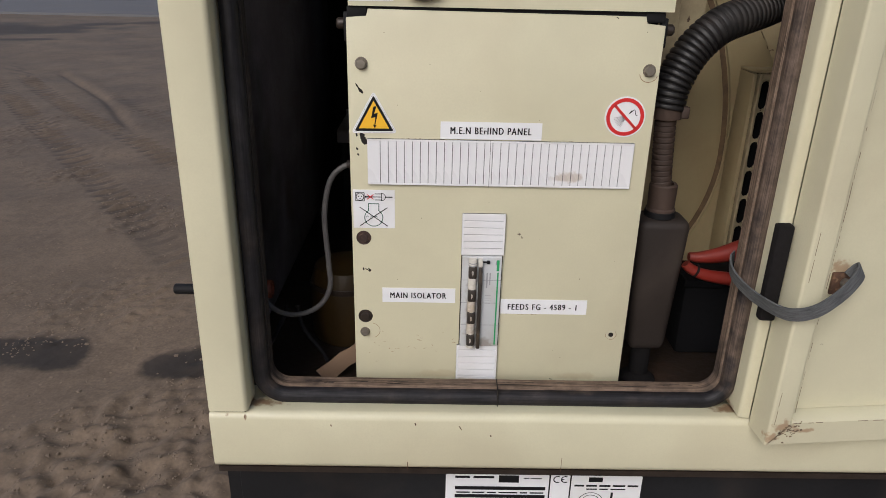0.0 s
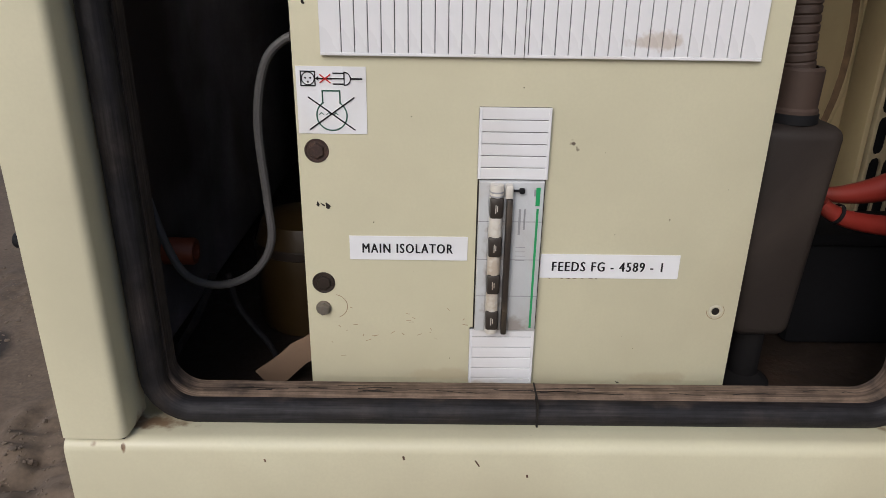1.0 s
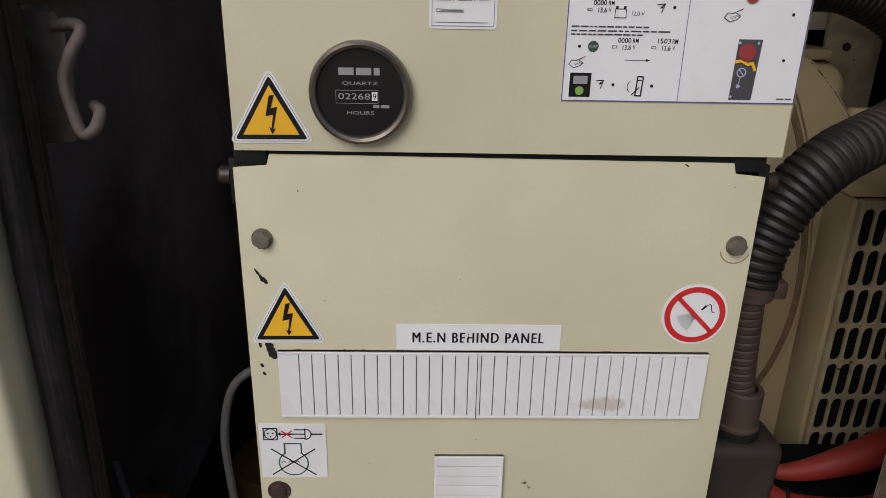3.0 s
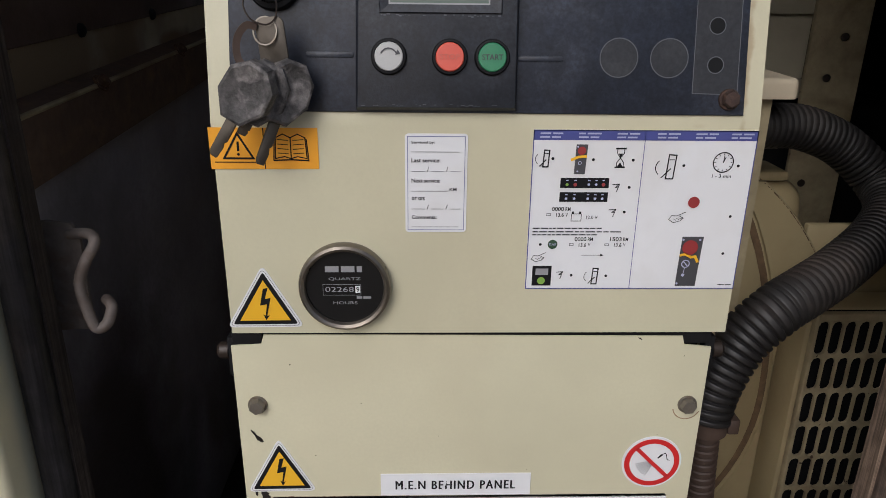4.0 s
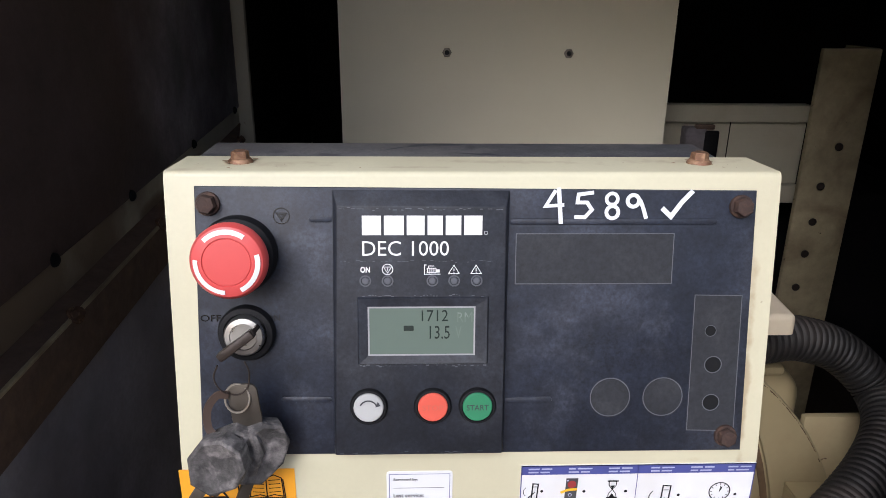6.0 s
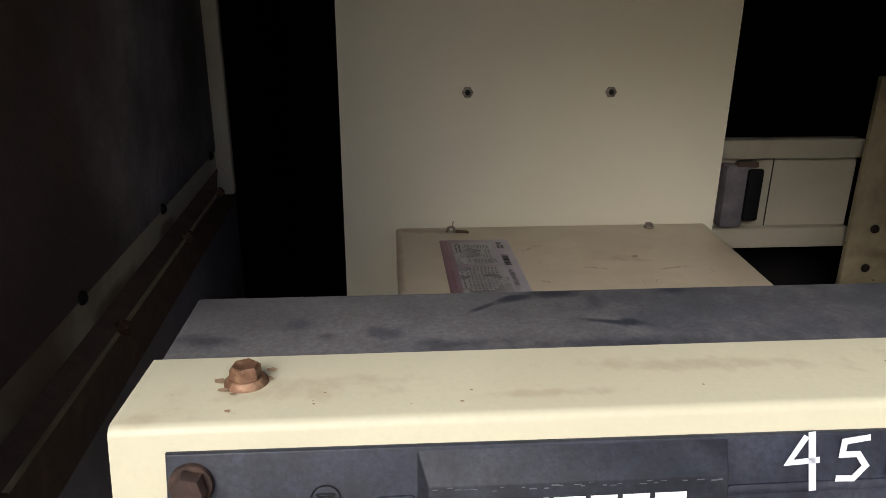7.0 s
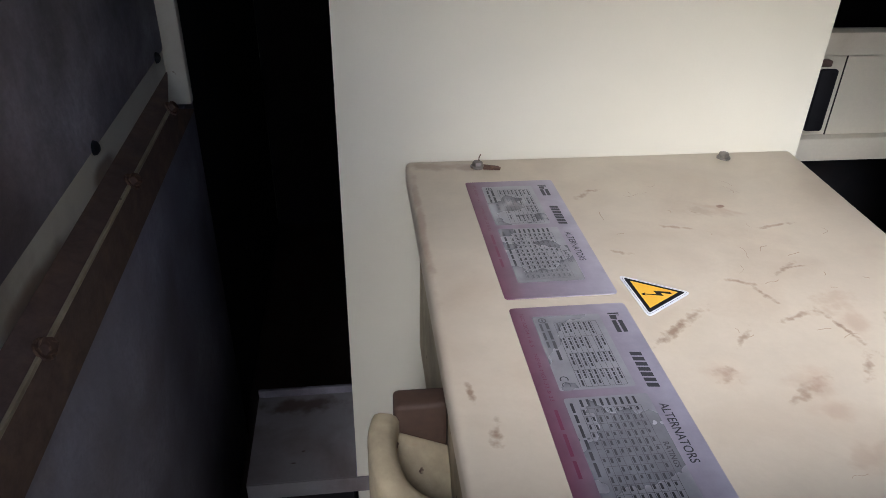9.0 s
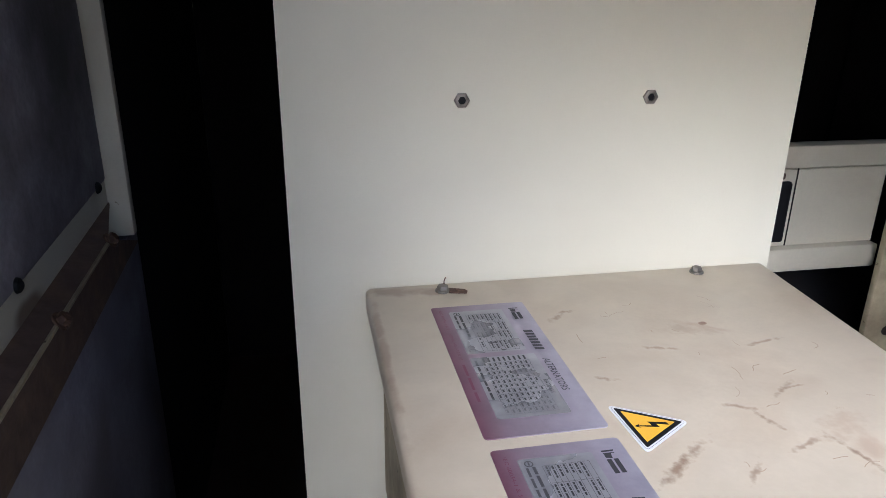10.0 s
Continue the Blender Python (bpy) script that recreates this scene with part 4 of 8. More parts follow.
part("door_post", rpost, CREAM, canopy)
# front wall beside the opening, header, left wall, back, right end, roof, floor
part("front_wall", box(0.396, 1.40, 0.775, 0.800, 0.386, ROOF), CREAM, canopy)
part("header", box(-0.25, 0.412, FRONT, 0.76, TOP, ROOF, 0.006), CREAM, canopy)
part("left_wall", prism([(-0.262, 0.790), (-0.288, 0.86), (-0.288, 2.60), (-0.262, 2.60), (-0.262, 0.86), (-0.24, 0.79)], "z", 0.386, ROOF), CREAM, canopy)
part("back_wall", box(-0.288, 1.40, 2.60, 2.63, 0.386, ROOF), CREAM, canopy)
part("right_wall", box(1.40, 1.43, 0.775, 2.63, 0.386, ROOF), CREAM, canopy)
part("roof", box(-0.30, 1.43, 0.70, 2.64, ROOF, ROOF + 0.03, 0.005), CREAM, canopy)
part("floor_pan", box(-0.262, 1.40, 0.80, 2.60, 0.395, 0.425), DARK_STEEL, canopy, "oily dark steel floor pan")
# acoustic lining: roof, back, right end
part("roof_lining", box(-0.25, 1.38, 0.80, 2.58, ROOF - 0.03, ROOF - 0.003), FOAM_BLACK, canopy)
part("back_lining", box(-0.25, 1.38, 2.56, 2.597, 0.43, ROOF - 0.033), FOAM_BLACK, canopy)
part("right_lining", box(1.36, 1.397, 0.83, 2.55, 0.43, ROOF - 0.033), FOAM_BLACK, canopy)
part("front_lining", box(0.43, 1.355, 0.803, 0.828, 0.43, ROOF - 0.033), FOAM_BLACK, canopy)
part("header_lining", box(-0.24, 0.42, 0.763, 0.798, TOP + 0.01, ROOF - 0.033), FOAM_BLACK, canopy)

# left inside wall: foam boards, a cream strip, a rusty angle that clamps them; all three climb a little towards the back
def climbing(bm, above, slope):
    """Tilts what lies above that height, so that it climbs towards the back."""
    for v in bm.verts:
        if v.co.z < above:
            v.co.z += (v.co.y - 0.84) * slope
    return bm


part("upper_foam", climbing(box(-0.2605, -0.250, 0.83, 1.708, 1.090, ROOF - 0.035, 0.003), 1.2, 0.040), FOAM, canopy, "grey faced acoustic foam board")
part("clamp_strip", climbing(box(-0.2605, -0.2535, 0.83, 1.722, 1.046, 1.110), 1.2, 0.045), CREAM_IN, canopy, "cream strip stained brown")
angle = prism([(-0.2530, 1.0535), (-0.2335, 1.0500), (-0.2320, 1.0485), (-0.2320, 0.995), (-0.2345, 0.995), (-0.2345, 1.0465), (-0.2530, 1.0505)], "y", 0.84, 1.622)
for v in angle.verts:
    low, inner, end = v.co.z < 1.0, v.co.x < -0.24, v.co.y > 1.6
    if end:                 # its end is cut aslant
        v.co.y += 0.113 if low else 0.098 if inner else 0.0
    v.co.z += (v.co.y - 0.84) * (0.0535 if low else 0.050 if inner else 0.045)
part("angle_rail", angle, BROWN, canopy, "rusty brown steel angle")
part("angle_edge", sweep([Vector((-0.2328, 0.845, 1.0480)), Vector((-0.2328, 1.620, 1.0829))], circle(0.0024, 8)), GRIMY_SHADED, canopy, "worn bright edge of the angle")
part("lower_foam", box(-0.2605, -0.241, 0.83, 1.775, 0.43, 1.050, 0.004), FOAM_SOILED_SHADED, canopy, "soiled grey faced acoustic foam board, shade painted near the opening")
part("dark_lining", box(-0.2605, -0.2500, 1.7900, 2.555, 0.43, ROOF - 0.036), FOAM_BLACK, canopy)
part("end_post", box(-0.2615, -0.2300, 1.714, 1.730, 1.056, ROOF - 0.035, 0.002), CREAM_IN, canopy, "narrow cream upright")
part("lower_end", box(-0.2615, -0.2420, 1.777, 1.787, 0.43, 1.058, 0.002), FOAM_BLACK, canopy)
screw = bpy.data.meshes.new("rail_screw")
bm = hex_head(0.0060, 0.006, 0.0085)
bm.to_mesh(screw)
bm.free()
for y in (1.000, 1.222, 1.448, 1.620):
    part("rail_screw", screw, RUST if y < 1.1 else STEEL, canopy, m=facing((-0.2318, y, 1.0485 + (y - 0.84) * 0.045), (1, 0, 0.75)))
clip = bpy.data.meshes.new("foam_clip")
bm = lathe([(0, 0), (0.0065, 0), (0.0058, 0.0025), (0.003, 0.0045), (0, 0.005)], 14)
bm.to_mesh(clip)
bm.free()
for y in (1.018, 1.197, 1.430, 1.670):
    part("foam_clip", clip, INK, canopy, m=facing((-0.2500, y, 1.093 + (y - 0.84) * 0.040), (1, 0, 0)))

# rubber seal round the opening: a tube with a dusty gripping lip behind it
def seal_line(x0, x1, z0, z1, r, y, n=8):
    return [Vector((a, y, b)) for a, b in rounded(x0, z0, x1, z1, r, n)]


tube = seal_line(-0.1860, 0.3785, 0.4708, TOP - 0.012, 0.030, 0.744)
sec = [(0.0100 * math.cos(a), 0.0100 * math.sin(a)) for a in (2 * math.pi * i / 14 for i in range(14))]
seal = thing("rubber_seal", (0.09, 0.757, 0.458), "perished black rubber door seal, brown with dust", "door seal")
part("tube", sweep(tube, sec, closed=True, up=(0, 1, 0)), RUBBER, seal)
lip = seal_line(-0.1815, 0.3728, 0.4780, TOP - 0.022, 0.028, 0.7545)
part("grip_lip", sweep(lip, [(-0.0062, -0.0080), (-0.0010, -0.0086), (0.0030, -0.0080), (0.0062, -0.0070), (0.0062, 0.0080), (-0.0062, 0.0080)], closed=True, up=(0, 1, 0)), RUBBER_DUSTY, seal, "dusty brown gripping lip")
cracks = Ink((0, 0.7475, 0.4842), (1, 0, 0), (0, 1, 0))
rr = random.Random(17)
for _ in range(26):
    a, b, n = rr.uniform(-0.16, 0.35), rr.uniform(0.001, 0.010), rr.randrange(2, 6)
    pts = [(a, b)]
    for k in range(n):
        pts.append((pts[-1][0] + rr.uniform(0.003, 0.010), min(0.011, max(0.0005, pts[-1][1] + rr.gauss(0, 0.0006)))))
    cracks.stroke(pts, rr.uniform(0.0004, 0.0013))
cracks.make("lip_crack", SCRAPE, seal, 0.0003, "dark cracks in the dusty lip")
part("butt_joint", box(0.0980, 0.0993, 0.7332, 0.7628, 0.4600, 0.4848), SCRAPE, seal, "open butt joint in the seal")

# stud on the outside of the end wall
stud = thing("wall_stud", (-0.285, 0.80, 0.586), "black rubber stop bolted to the canopy end", "rubber stop")
part("shank", lathe([(0, -0.02), (0.0065, -0.02), (0.0065, 0.033), (0.0055, 0.0345), (0, 0.0345)], 14), BLACK_PAINT, stud, m=facing((-0.262, 0.795, 0.586), (-1, 0, 0)))
part("nut", hex_head(0.012, 0.008), DARK_STEEL, stud, m=facing((-0.262, 0.795, 0.586), (-1, 0, 0)))

# skid below
skid = thing("base_skid", (0.3, 1.3, GZ), "black painted steel base skid under the canopy", "skid")
part("front_rail", box(-0.225, 1.38, 0.742, 0.80, 0.20, 0.3775, 0.003), BLACK_PAINT, skid)
part("tank", box(-0.26, 1.40, 0.80, 2.60, 0.18, 0.394), BLACK_PAINT, skid)
for x in (-0.15, 0.6, 1.3):
    part("foot", box(x - 0.06, x + 0.06, 0.76, 2.58, GZ - 0.02, 0.205, 0.003), BLACK_PAINT, skid)
base_ink = Ink((0, 0.7416, 0), (1, 0, 0), (0, 0, 1))
for x0, x1, lab in ((0.039, 0.172, "white rating plate with black bars"), (0.174, 0.199, "white conformity mark sticker"), (0.201, 0.292, "white sound level sticker")):
    plate = part("rating_plate", slab(base_ink, rounded(x0, 0.262, x1, 0.3555, 0.002), 0.0, 0.0007), PAPER, skid, lab)
    i = base_ink.fresh()
    if x0 < 0.1:
        i.bars(x0 + 0.012, x0 + 0.062, 0.3495, 0.0036, 2, 3).rect(x0 + 0.068, 0.343, x0 + 0.094, 0.3545).bars(x0 + 0.1, x1 - 0.01, 0.349, 0.0016, 2, 8)
        i.rect(x0 + 0.012, 0.331, x1 - 0.004, 0.3365)
        i.rect(x0 + 0.012, 0.318, x1 - 0.004, 0.3235).rect(x0 + 0.012, 0.304, x1 - 0.004, 0.310)
        i.bars(x0 + 0.014, x1 - 0.006, 0.3255, 0.0022, 6, 9).bars(x0 + 0.014, x1 - 0.006, 0.3125, 0.0022, 6, 11)
    elif x0 < 0.2:
        i.ring(0.1825, 0.349, 0.0040, 0.0055, 60, 300, 14).ring(0.1925, 0.349, 0.0040, 0.0055, 60, 300, 14).rect(0.188, 0.3484, 0.1915, 0.3496)
    else:
        i.rect(x0 + 0.022, 0.3455, x0 + 0.040, 0.353).bars(x0 + 0.004, x1 - 0.004, 0.338, 0.003, 5, 5).bars(x0 + 0.02, x1 - 0.02, 0.333, 0.002, 3, 7)
        i.rect(0.2535, 0.30, 0.2565, 0.329).ring(0.228, 0.312, 0.012, 0.0128, 10, 170, 14).ring(0.228, 0.312, 0.016, 0.0168, 10, 170, 14)
    i.make("print", INK, plate, 0.0010)

# service door, swung right round against the front
door = thing("service_door", (0.40, 0.705, 0.455), "open cream service door seen from its inner face, rusty lower corner", "door")
DA = radians(5)
DM = Matrix.Translation((0.3966, 0.7060, 0)) @ Matrix.Rotation(DA, 4, "Z")
def door_part(name, bm, mat, label=""):
    bm.transform(DM)
    return part(name, bm, mat, door, label)


rim = prism([(0.0, 0.0), (0.0, -0.034), (0.0265, -0.034), (0.0270, -0.012), (0.0270, 0.004), (0.0, 0.004)], "z", 0.4595, ROOF - 0.02, 0.0)
bmesh.ops.bevel(rim, geom=[e for e in rim.edges if abs(e.verts[0].co.z - e.verts[1].co.z) > 0.5 and e.verts[0].co.y < -0.03], offset=0.0032, segments=4, profile=0.5, affect="EDGES")
for v in rim.verts:         # mitred into the bottom rim
    if v.co.z < 0.5 and v.co.x > 0.003 and v.co.y < -0.005:
        v.co.z += min(v.co.x, 0.0265) * 1.12
door_part("side_rim", rim, CREAM)
low = prism([(-0.034, 0.4605), (-0.034, 0.4885), (-0.0315, 0.4905), (-0.0125, 0.4925), (0.004, 0.4925), (0.004, 0.4595), (-0.030, 0.4595)], "x", 0.0022, 0.80, 0.0)
for v in low.verts:
    if v.co.x < 0.1:
        v.co.x += max(0.0, v.co.z - 0.4605) * 0.86
door_part("bottom_rim", low, CREAM)
door_part("skin", box(0.0272, 0.80, -0.0125, 0.003, 0.4930, ROOF - 0.02), CREAM)
door_part("far_rim", box(0.8005, 0.84, -0.034, 0.004, 0.4595, ROOF - 0.02, 0.004), CREAM)
# cracked sealant and rust along the folds
crack = Ink(DM @ Vector((0, -0.0345, 0)), DM.to_3x3() @ Vector((1, 0, 0)), (0, 0, 1))
rr = random.Random(8)
b = 0.495
while b < 1.15:
    h = rr.uniform(0.004, 0.022)
    if rr.random() < 0.75:
        crack.stroke([(0.0262, b), (0.0262 + rr.uniform(-0.0003, 0.0003), b + h)], rr.uniform(0.0002, 0.0008))
    b += h + rr.uniform(0.0, 0.006)
for z0, z1 in ((0.488, 0.507), (0.512, 0.53), (0.665, 0.69), (0.695, 0.72)):
    crack.stroke([(0.0052, z0), (0.0055, z1)], 0.0006)
crack.stroke([(0.0035, 0.4635), (0.0250, 0.4875)], 0.0009)
a = 0.028
while a < 0.22:
    h = rr.uniform(0.003, 0.014)
    if rr.random() < 0.7:
        crack.stroke([(a, 0.4888), (a + h, 0.4887)], rr.uniform(0.0004, 0.0010))
    a += h + rr.uniform(0.0, 0.012)
for _ in range(40):
    a, b = 0.024 + rr.gauss(0, 0.007), 0.4795 + rr.gauss(0, 0.006)
    s = rr.uniform(0.0004, 0.0014)
    if b > 0.462:
        crack.poly([(a + s * rr.uniform(0.6, 1.3) * math.cos(k) * 1.4, b + s * rr.uniform(0.6, 1.3) * math.sin(k)) for k in (0, 1.1, 2.2, 3.3, 4.4, 5.4)])
crack.make("rust_spots", SEALANT_CRACK, door, 0.0004, "rust and cracked sealant along the folds")
bracket = box(0.0445, 0.0665, -0.0165, -0.0127, 0.641, 0.6665, 0.0012)
door_part("strap_bracket", bracket, RUST, "rusty strap plate")
door_part("strap_bolt", lathe([(0, 0), (0.0055, 0), (0.0055, 0.003), (0.0042, 0.005), (0, 0.0055)], 8, None, facing((0.0585, -0.0167, 0.655), (0, -1, 0))), STEEL, "worn bolt head")
strap = thing("check_strap", (0.40, 0.67, 0.62), "grey woven webbing strap holding the door open", "strap")
line = spline([(0.3700, 0.7745, 0.650), (0.3625, 0.7650, 0.647), (0.3585, 0.745, 0.641), (0.3625, 0.722, 0.635), (0.3720, 0.697, 0.6305), (0.388, 0.668, 0.630), (0.411, 0.660, 0.637), (0.436, 0.665, 0.652), (0.455, 0.674, 0.667), (0.4625, 0.681, 0.6745), (0.4635, 0.6865, 0.6735), (0.457, 0.6880, 0.664)], 6)
part("webbing", sweep(line, [(-0.0010, -0.0078), (0.0010, -0.0078), (0.0010, 0.0078), (-0.0010, 0.0078)]), WEB, strap)
buffer = thing("door_buffer", (0.383, 0.70, 0.60), "black rubber buffer strip on the door post", "buffer")
part("strip", box(0.3770, 0.3945, 0.6995, 0.7125, 0.604, 0.716, 0.003), FOAM_BLACK, buffer)
# rust runs on the sill corners
sill_ink = Ink((0, FRONT - 0.0002, 0), (1, 0, 0), (0, 0, 1))
for pts, w in (([(-0.2005, 0.464), (-0.201, 0.460)], 0.0006),
               ([(-0.009, 0.3865), (-0.0091, 0.399)], 0.0011), ([(0.178, 0.3865), (0.1782, 0.408)], 0.0006), ([(0.052, 0.4525), (0.055, 0.4475)], 0.0011), ([(0.0, 0.4555), (0.0005, 0.453)], 0.0016), ([(0.09, 0.44), (0.0905, 0.438)], 0.0014), ([(-0.1, 0.452), (-0.0995, 0.450)], 0.0014)):
    sill_ink.stroke(pts, w)
sill_ink.make("paint_chips", RUST, canopy, 0.0002, "chipped and rusty paint on the sill")

# ---- control cabinet ----
cab = thing("control_cabinet", (0.09, 0.85, 0.425), "cream steel generator control cabinet with a dark instrument panel", "control cabinet")
CX0, CX1 = -0.0775, 0.2580       # lower cover
FX0, FX1 = -0.0745, 0.2640       # fascia
FY = 0.788                       # front plane
KINK, TOPZ, TOPY = 1.0620, 1.2285, 0.8135
UY = 0.7845                      # upright part of the fascia
face = Ink((0, FY, 0), (1, 0, 0), (0, 0, 1))
slope = Ink((0, UY, KINK), (1, 0, 0), (0, TOPY - UY, TOPZ - KINK))

# lower cover with notched upper corners, folded back at the sides
cover = slab(face, [(CX0, 0.440), (CX1, 0.440), (CX1, 0.9045), (0.2385, 0.9065), (0.2365, 0.9135), (-0.0545, 0.9155), (-0.0565, 0.9085), (CX0, 0.9065)], -0.002, 0.0, 0.0007)
for x0, x1 in ((CX0, CX0 + 0.002), (CX1 - 0.002, CX1)):
    box(x0, x1, FY + 0.0022, FY + 0.020, 0.440, 0.904, bm=cover)
part("lower_cover", cover, CREAM, cab)
# fascia: upright part, sloping part and top lip out of one sheet
prof = [(UY, 0.9185), (UY, KINK), (TOPY, TOPZ), (0.8580, TOPZ - 0.0015), (0.8580, TOPZ - 0.004), (TOPY + 0.002, TOPZ - 0.003), (UY + 0.003, KINK - 0.001), (UY + 0.003, 0.9185)]
fascia = prism(prof, "x", FX0, FX1)
bmesh.ops.bevel(fascia, geom=[e for e in fascia.edges if abs(e.verts[0].co.x - e.verts[1].co.x) > 0.2 and (abs(e.verts[0].co.y - TOPY) < 1e-4 or abs(e.verts[0].co.z - KINK) < 1e-5)], offset=0.003, segments=3, profile=0.5, affect="EDGES")
for x in (FX0, FX1 - 0.002):
    join(fascia, prism([(UY + 0.0025, 0.9185), (UY + 0.0025, KINK), (TOPY + 0.003, TOPZ - 0.003), (0.858, TOPZ - 0.002), (0.858, 0.9185)], "x", x, x + 0.002))
part("fascia", fascia, CREAM, cab)
body = prism([(0.806, 0.426), (0.806, KINK), (0.832, TOPZ - 0.0115), (0.921, TOPZ - 0.0115), (0.921, 0.426)], "x", -0.0715, 0.2550)
part("body", body, BLACK_PAINT, cab, "dark cabinet body behind the covers")
part("top_plate", box(-0.0755, 0.2560, 0.8585, 0.9235, TOPZ - 0.0110, TOPZ - 0.0065, 0.0015), DUST_TOP, cab, "black top plate under a smeared layer of dust")
part("side_stay", box(0.2580, 0.2950, 0.862, 0.900, 0.855, 1.050, 0.002), GRIMY_SHADED, cab, "stained cream upright beside the cabinet")
# black hinge lugs in the notches, rusty hinge pins beside them
for s, x in ((-1, CX0), (1, CX1)):
    a, b = sorted((x - s * 0.001, x - s * 0.0215))
    lug = box(a, b, FY + 0.0005, FY + 0.012, 0.9075, 0.9180, 0.001)
    a, b = sorted((x + s * 0.0030, x - s * 0.0040))
    box(a, b, FY + 0.0022, FY + 0.012, 0.8820, 0.9120, 0.001, bm=lug)
    part("hinge_lug", lug, BLACK_PAINT, cab, "black hinge lug")
    part("hinge_pin", lathe([(0, 0), (0.006, 0), (0.006, 0.006), (0.004, 0.008), (0, 0.008)], 12), DARK_STEEL, cab, "dark hinge pin", m=facing((x + s * 0.003, FY + 0.007, 0.900), (s, 0, 0)))
part("shadow_gap", box(-0.0545, 0.2365, FY + 0.001, FY + 0.006, 0.9130, 0.9195), INK, cab, "dark gap between fascia and cover")

# fixing bolts
bolt = bpy.data.meshes.new("cover_bolt")
bm = hex_head(0.0059, 0.0042, 0.0069)
bm.to_mesh(bolt)
bm.free()
sunk = bpy.data.meshes.new("recessed_bolt")
bm = lathe([(0.0088, 0.0002), (0.0086, 0.0006), (0.0078, 0.0006), (0.0074, 0.0002), (0, 0.0002)], 24)
join(bm, hex_head(0.0058, 0.0022, 0.0, 0.3, 0.0008))
bm.to_mesh(sunk)
bm.free()
for x, z, mesh, mt, lab in ((-0.0625, 0.8600, bolt, STEEL, "dull zinc bolt"), (0.2465, 0.8585, bolt, STEEL, "dull zinc bolt"), (-0.0640, 0.6600, sunk, RUST_DARK, "rusty recessed bolt"),
                            (-0.0640, 0.5565, sunk, DARK_STEEL, "oily recessed bolt"), (-0.0650, 0.5350, bolt, STEEL, "dull zinc bolt")):
    me = mesh.copy()
    me.materials.clear()
    part("cover_bolt", me, mt, cab, lab, m=facing((x, FY, z), (0, -1, 0)) @ Matrix.Rotation(x * 40 + z * 9, 4, "Z") @ Matrix.Scale(0.86 if z < 0.55 and x < 0 else 1.0, 4))
hole = lathe([(0.0056, 0.0), (0.0054, 0.0004), (0.0046, 0.0006), (0.0038, 0.0004), (0.0034, -0.0010)], 24)
part("screw_hole", hole, CREAM_IN, cab, "worn empty screw hole", m=facing((0.2410, FY - 0.0002, 0.5355), (0, -1, 0)))
def chip(ink, pts, w, seed):
    """A ragged paint chip along a line, widest past its middle."""
    rr = random.Random(seed)
    path = resample([Vector((a, b, 0)) for a, b in pts], max(0.0004, w * 0.22))
    n, left, right = len(path), [], []
    for k, q in enumerate(path):
        way = (path[min(k + 1, n - 1)] - path[max(k - 1, 0)]).normalized()
        h = w * 0.5 * (0.35 + 0.75 * math.sin(math.pi * min(1.0, (k + 0.6) / n) ** 1.4))
        left.append((q.x - way.y * h * rr.uniform(0.5, 1.2), q.y + way.x * h * rr.uniform(0.5, 1.2)))
        right.append((q.x + way.y * h * rr.uniform(0.5, 1.2), q.y - way.x * h * rr.uniform(0.5, 1.2)))
    for k in range(n - 1):
        ink.poly([left[k], left[k + 1], right[k + 1], right[k]])


marks = face.fresh()
for n, (pts, w) in enumerate((([(-0.0692, 0.8390), (-0.0655, 0.8335)], 0.0019), ([(-0.0662, 0.8345), (-0.0612, 0.8280)], 0.0040), ([(-0.0650, 0.7875), (-0.0628, 0.7810), (-0.0595, 0.7715)], 0.0068), ([(-0.0700, 0.7875), (-0.0690, 0.7805)], 0.0020),
                              ([(-0.0700, 0.7682), (-0.0682, 0.7655)], 0.0024), ([(-0.0688, 0.7615), (-0.0672, 0.7590)], 0.0022), ([(-0.0655, 0.6220), (-0.0645, 0.6180)], 0.0022), ([(-0.0592, 0.6212), (-0.0568, 0.6160)], 0.0034),
                              ([(-0.0632, 0.6210), (-0.0600, 0.6185)], 0.0014), ([(0.0935, 0.4705), (0.0975, 0.4695)], 0.0011), ([(0.169, 0.4705), (0.1725, 0.4690)], 0.0012), ([(0.205, 0.9125), (0.208, 0.911)], 0.0012))):
    chip(marks, pts, w, n)
rr = random.Random(11)
for _ in range(22):
    a, b, s = rr.uniform(-0.05, 0.24), rr.uniform(0.46, 0.90), rr.uniform(0.0002, 0.0005)
    marks.disc(a, b, s, 6)
marks.disc(0.2410, 0.5355, 0.0031, 16)
marks.make("scrapes", SCRAPE, cab, 0.0003, "scrapes and chips in the paint")
grime = face.fresh()
rr = random.Random(5)
for n in range(26):
    a = rr.gauss(0.0, 0.040) if n < 18 else rr.uniform(0.12, 0.22)
    b = 0.7782 + abs(rr.gauss(0, 0.0006))
    if -0.052 < a < 0.215:
        chip(grime, [(a, b), (a + rr.uniform(0.002, 0.007), b + rr.gauss(0, 0.0002))], rr.uniform(0.0004, 0.0010), n)
for n in range(8):
    a = rr.uniform(0.104, 0.150)
    chip(grime, [(a, 0.5625), (a + rr.uniform(0.001, 0.004), 0.5622)], rr.uniform(0.0004, 0.0008), n + 50)
grime.make("smudge", BROWN, cab, 0.0002, "brown dirt along the sticker edges")
wear = face.fresh().ring(0.2410, 0.5355, 0.0066, 0.0071, 170, 400, 14).ring(-0.0565, 0.5365, 0.0098, 0.0103, -70, 80, 10).ring(0.2465, 0.8560, 0.0096, 0.0104, 190, 340, 10)
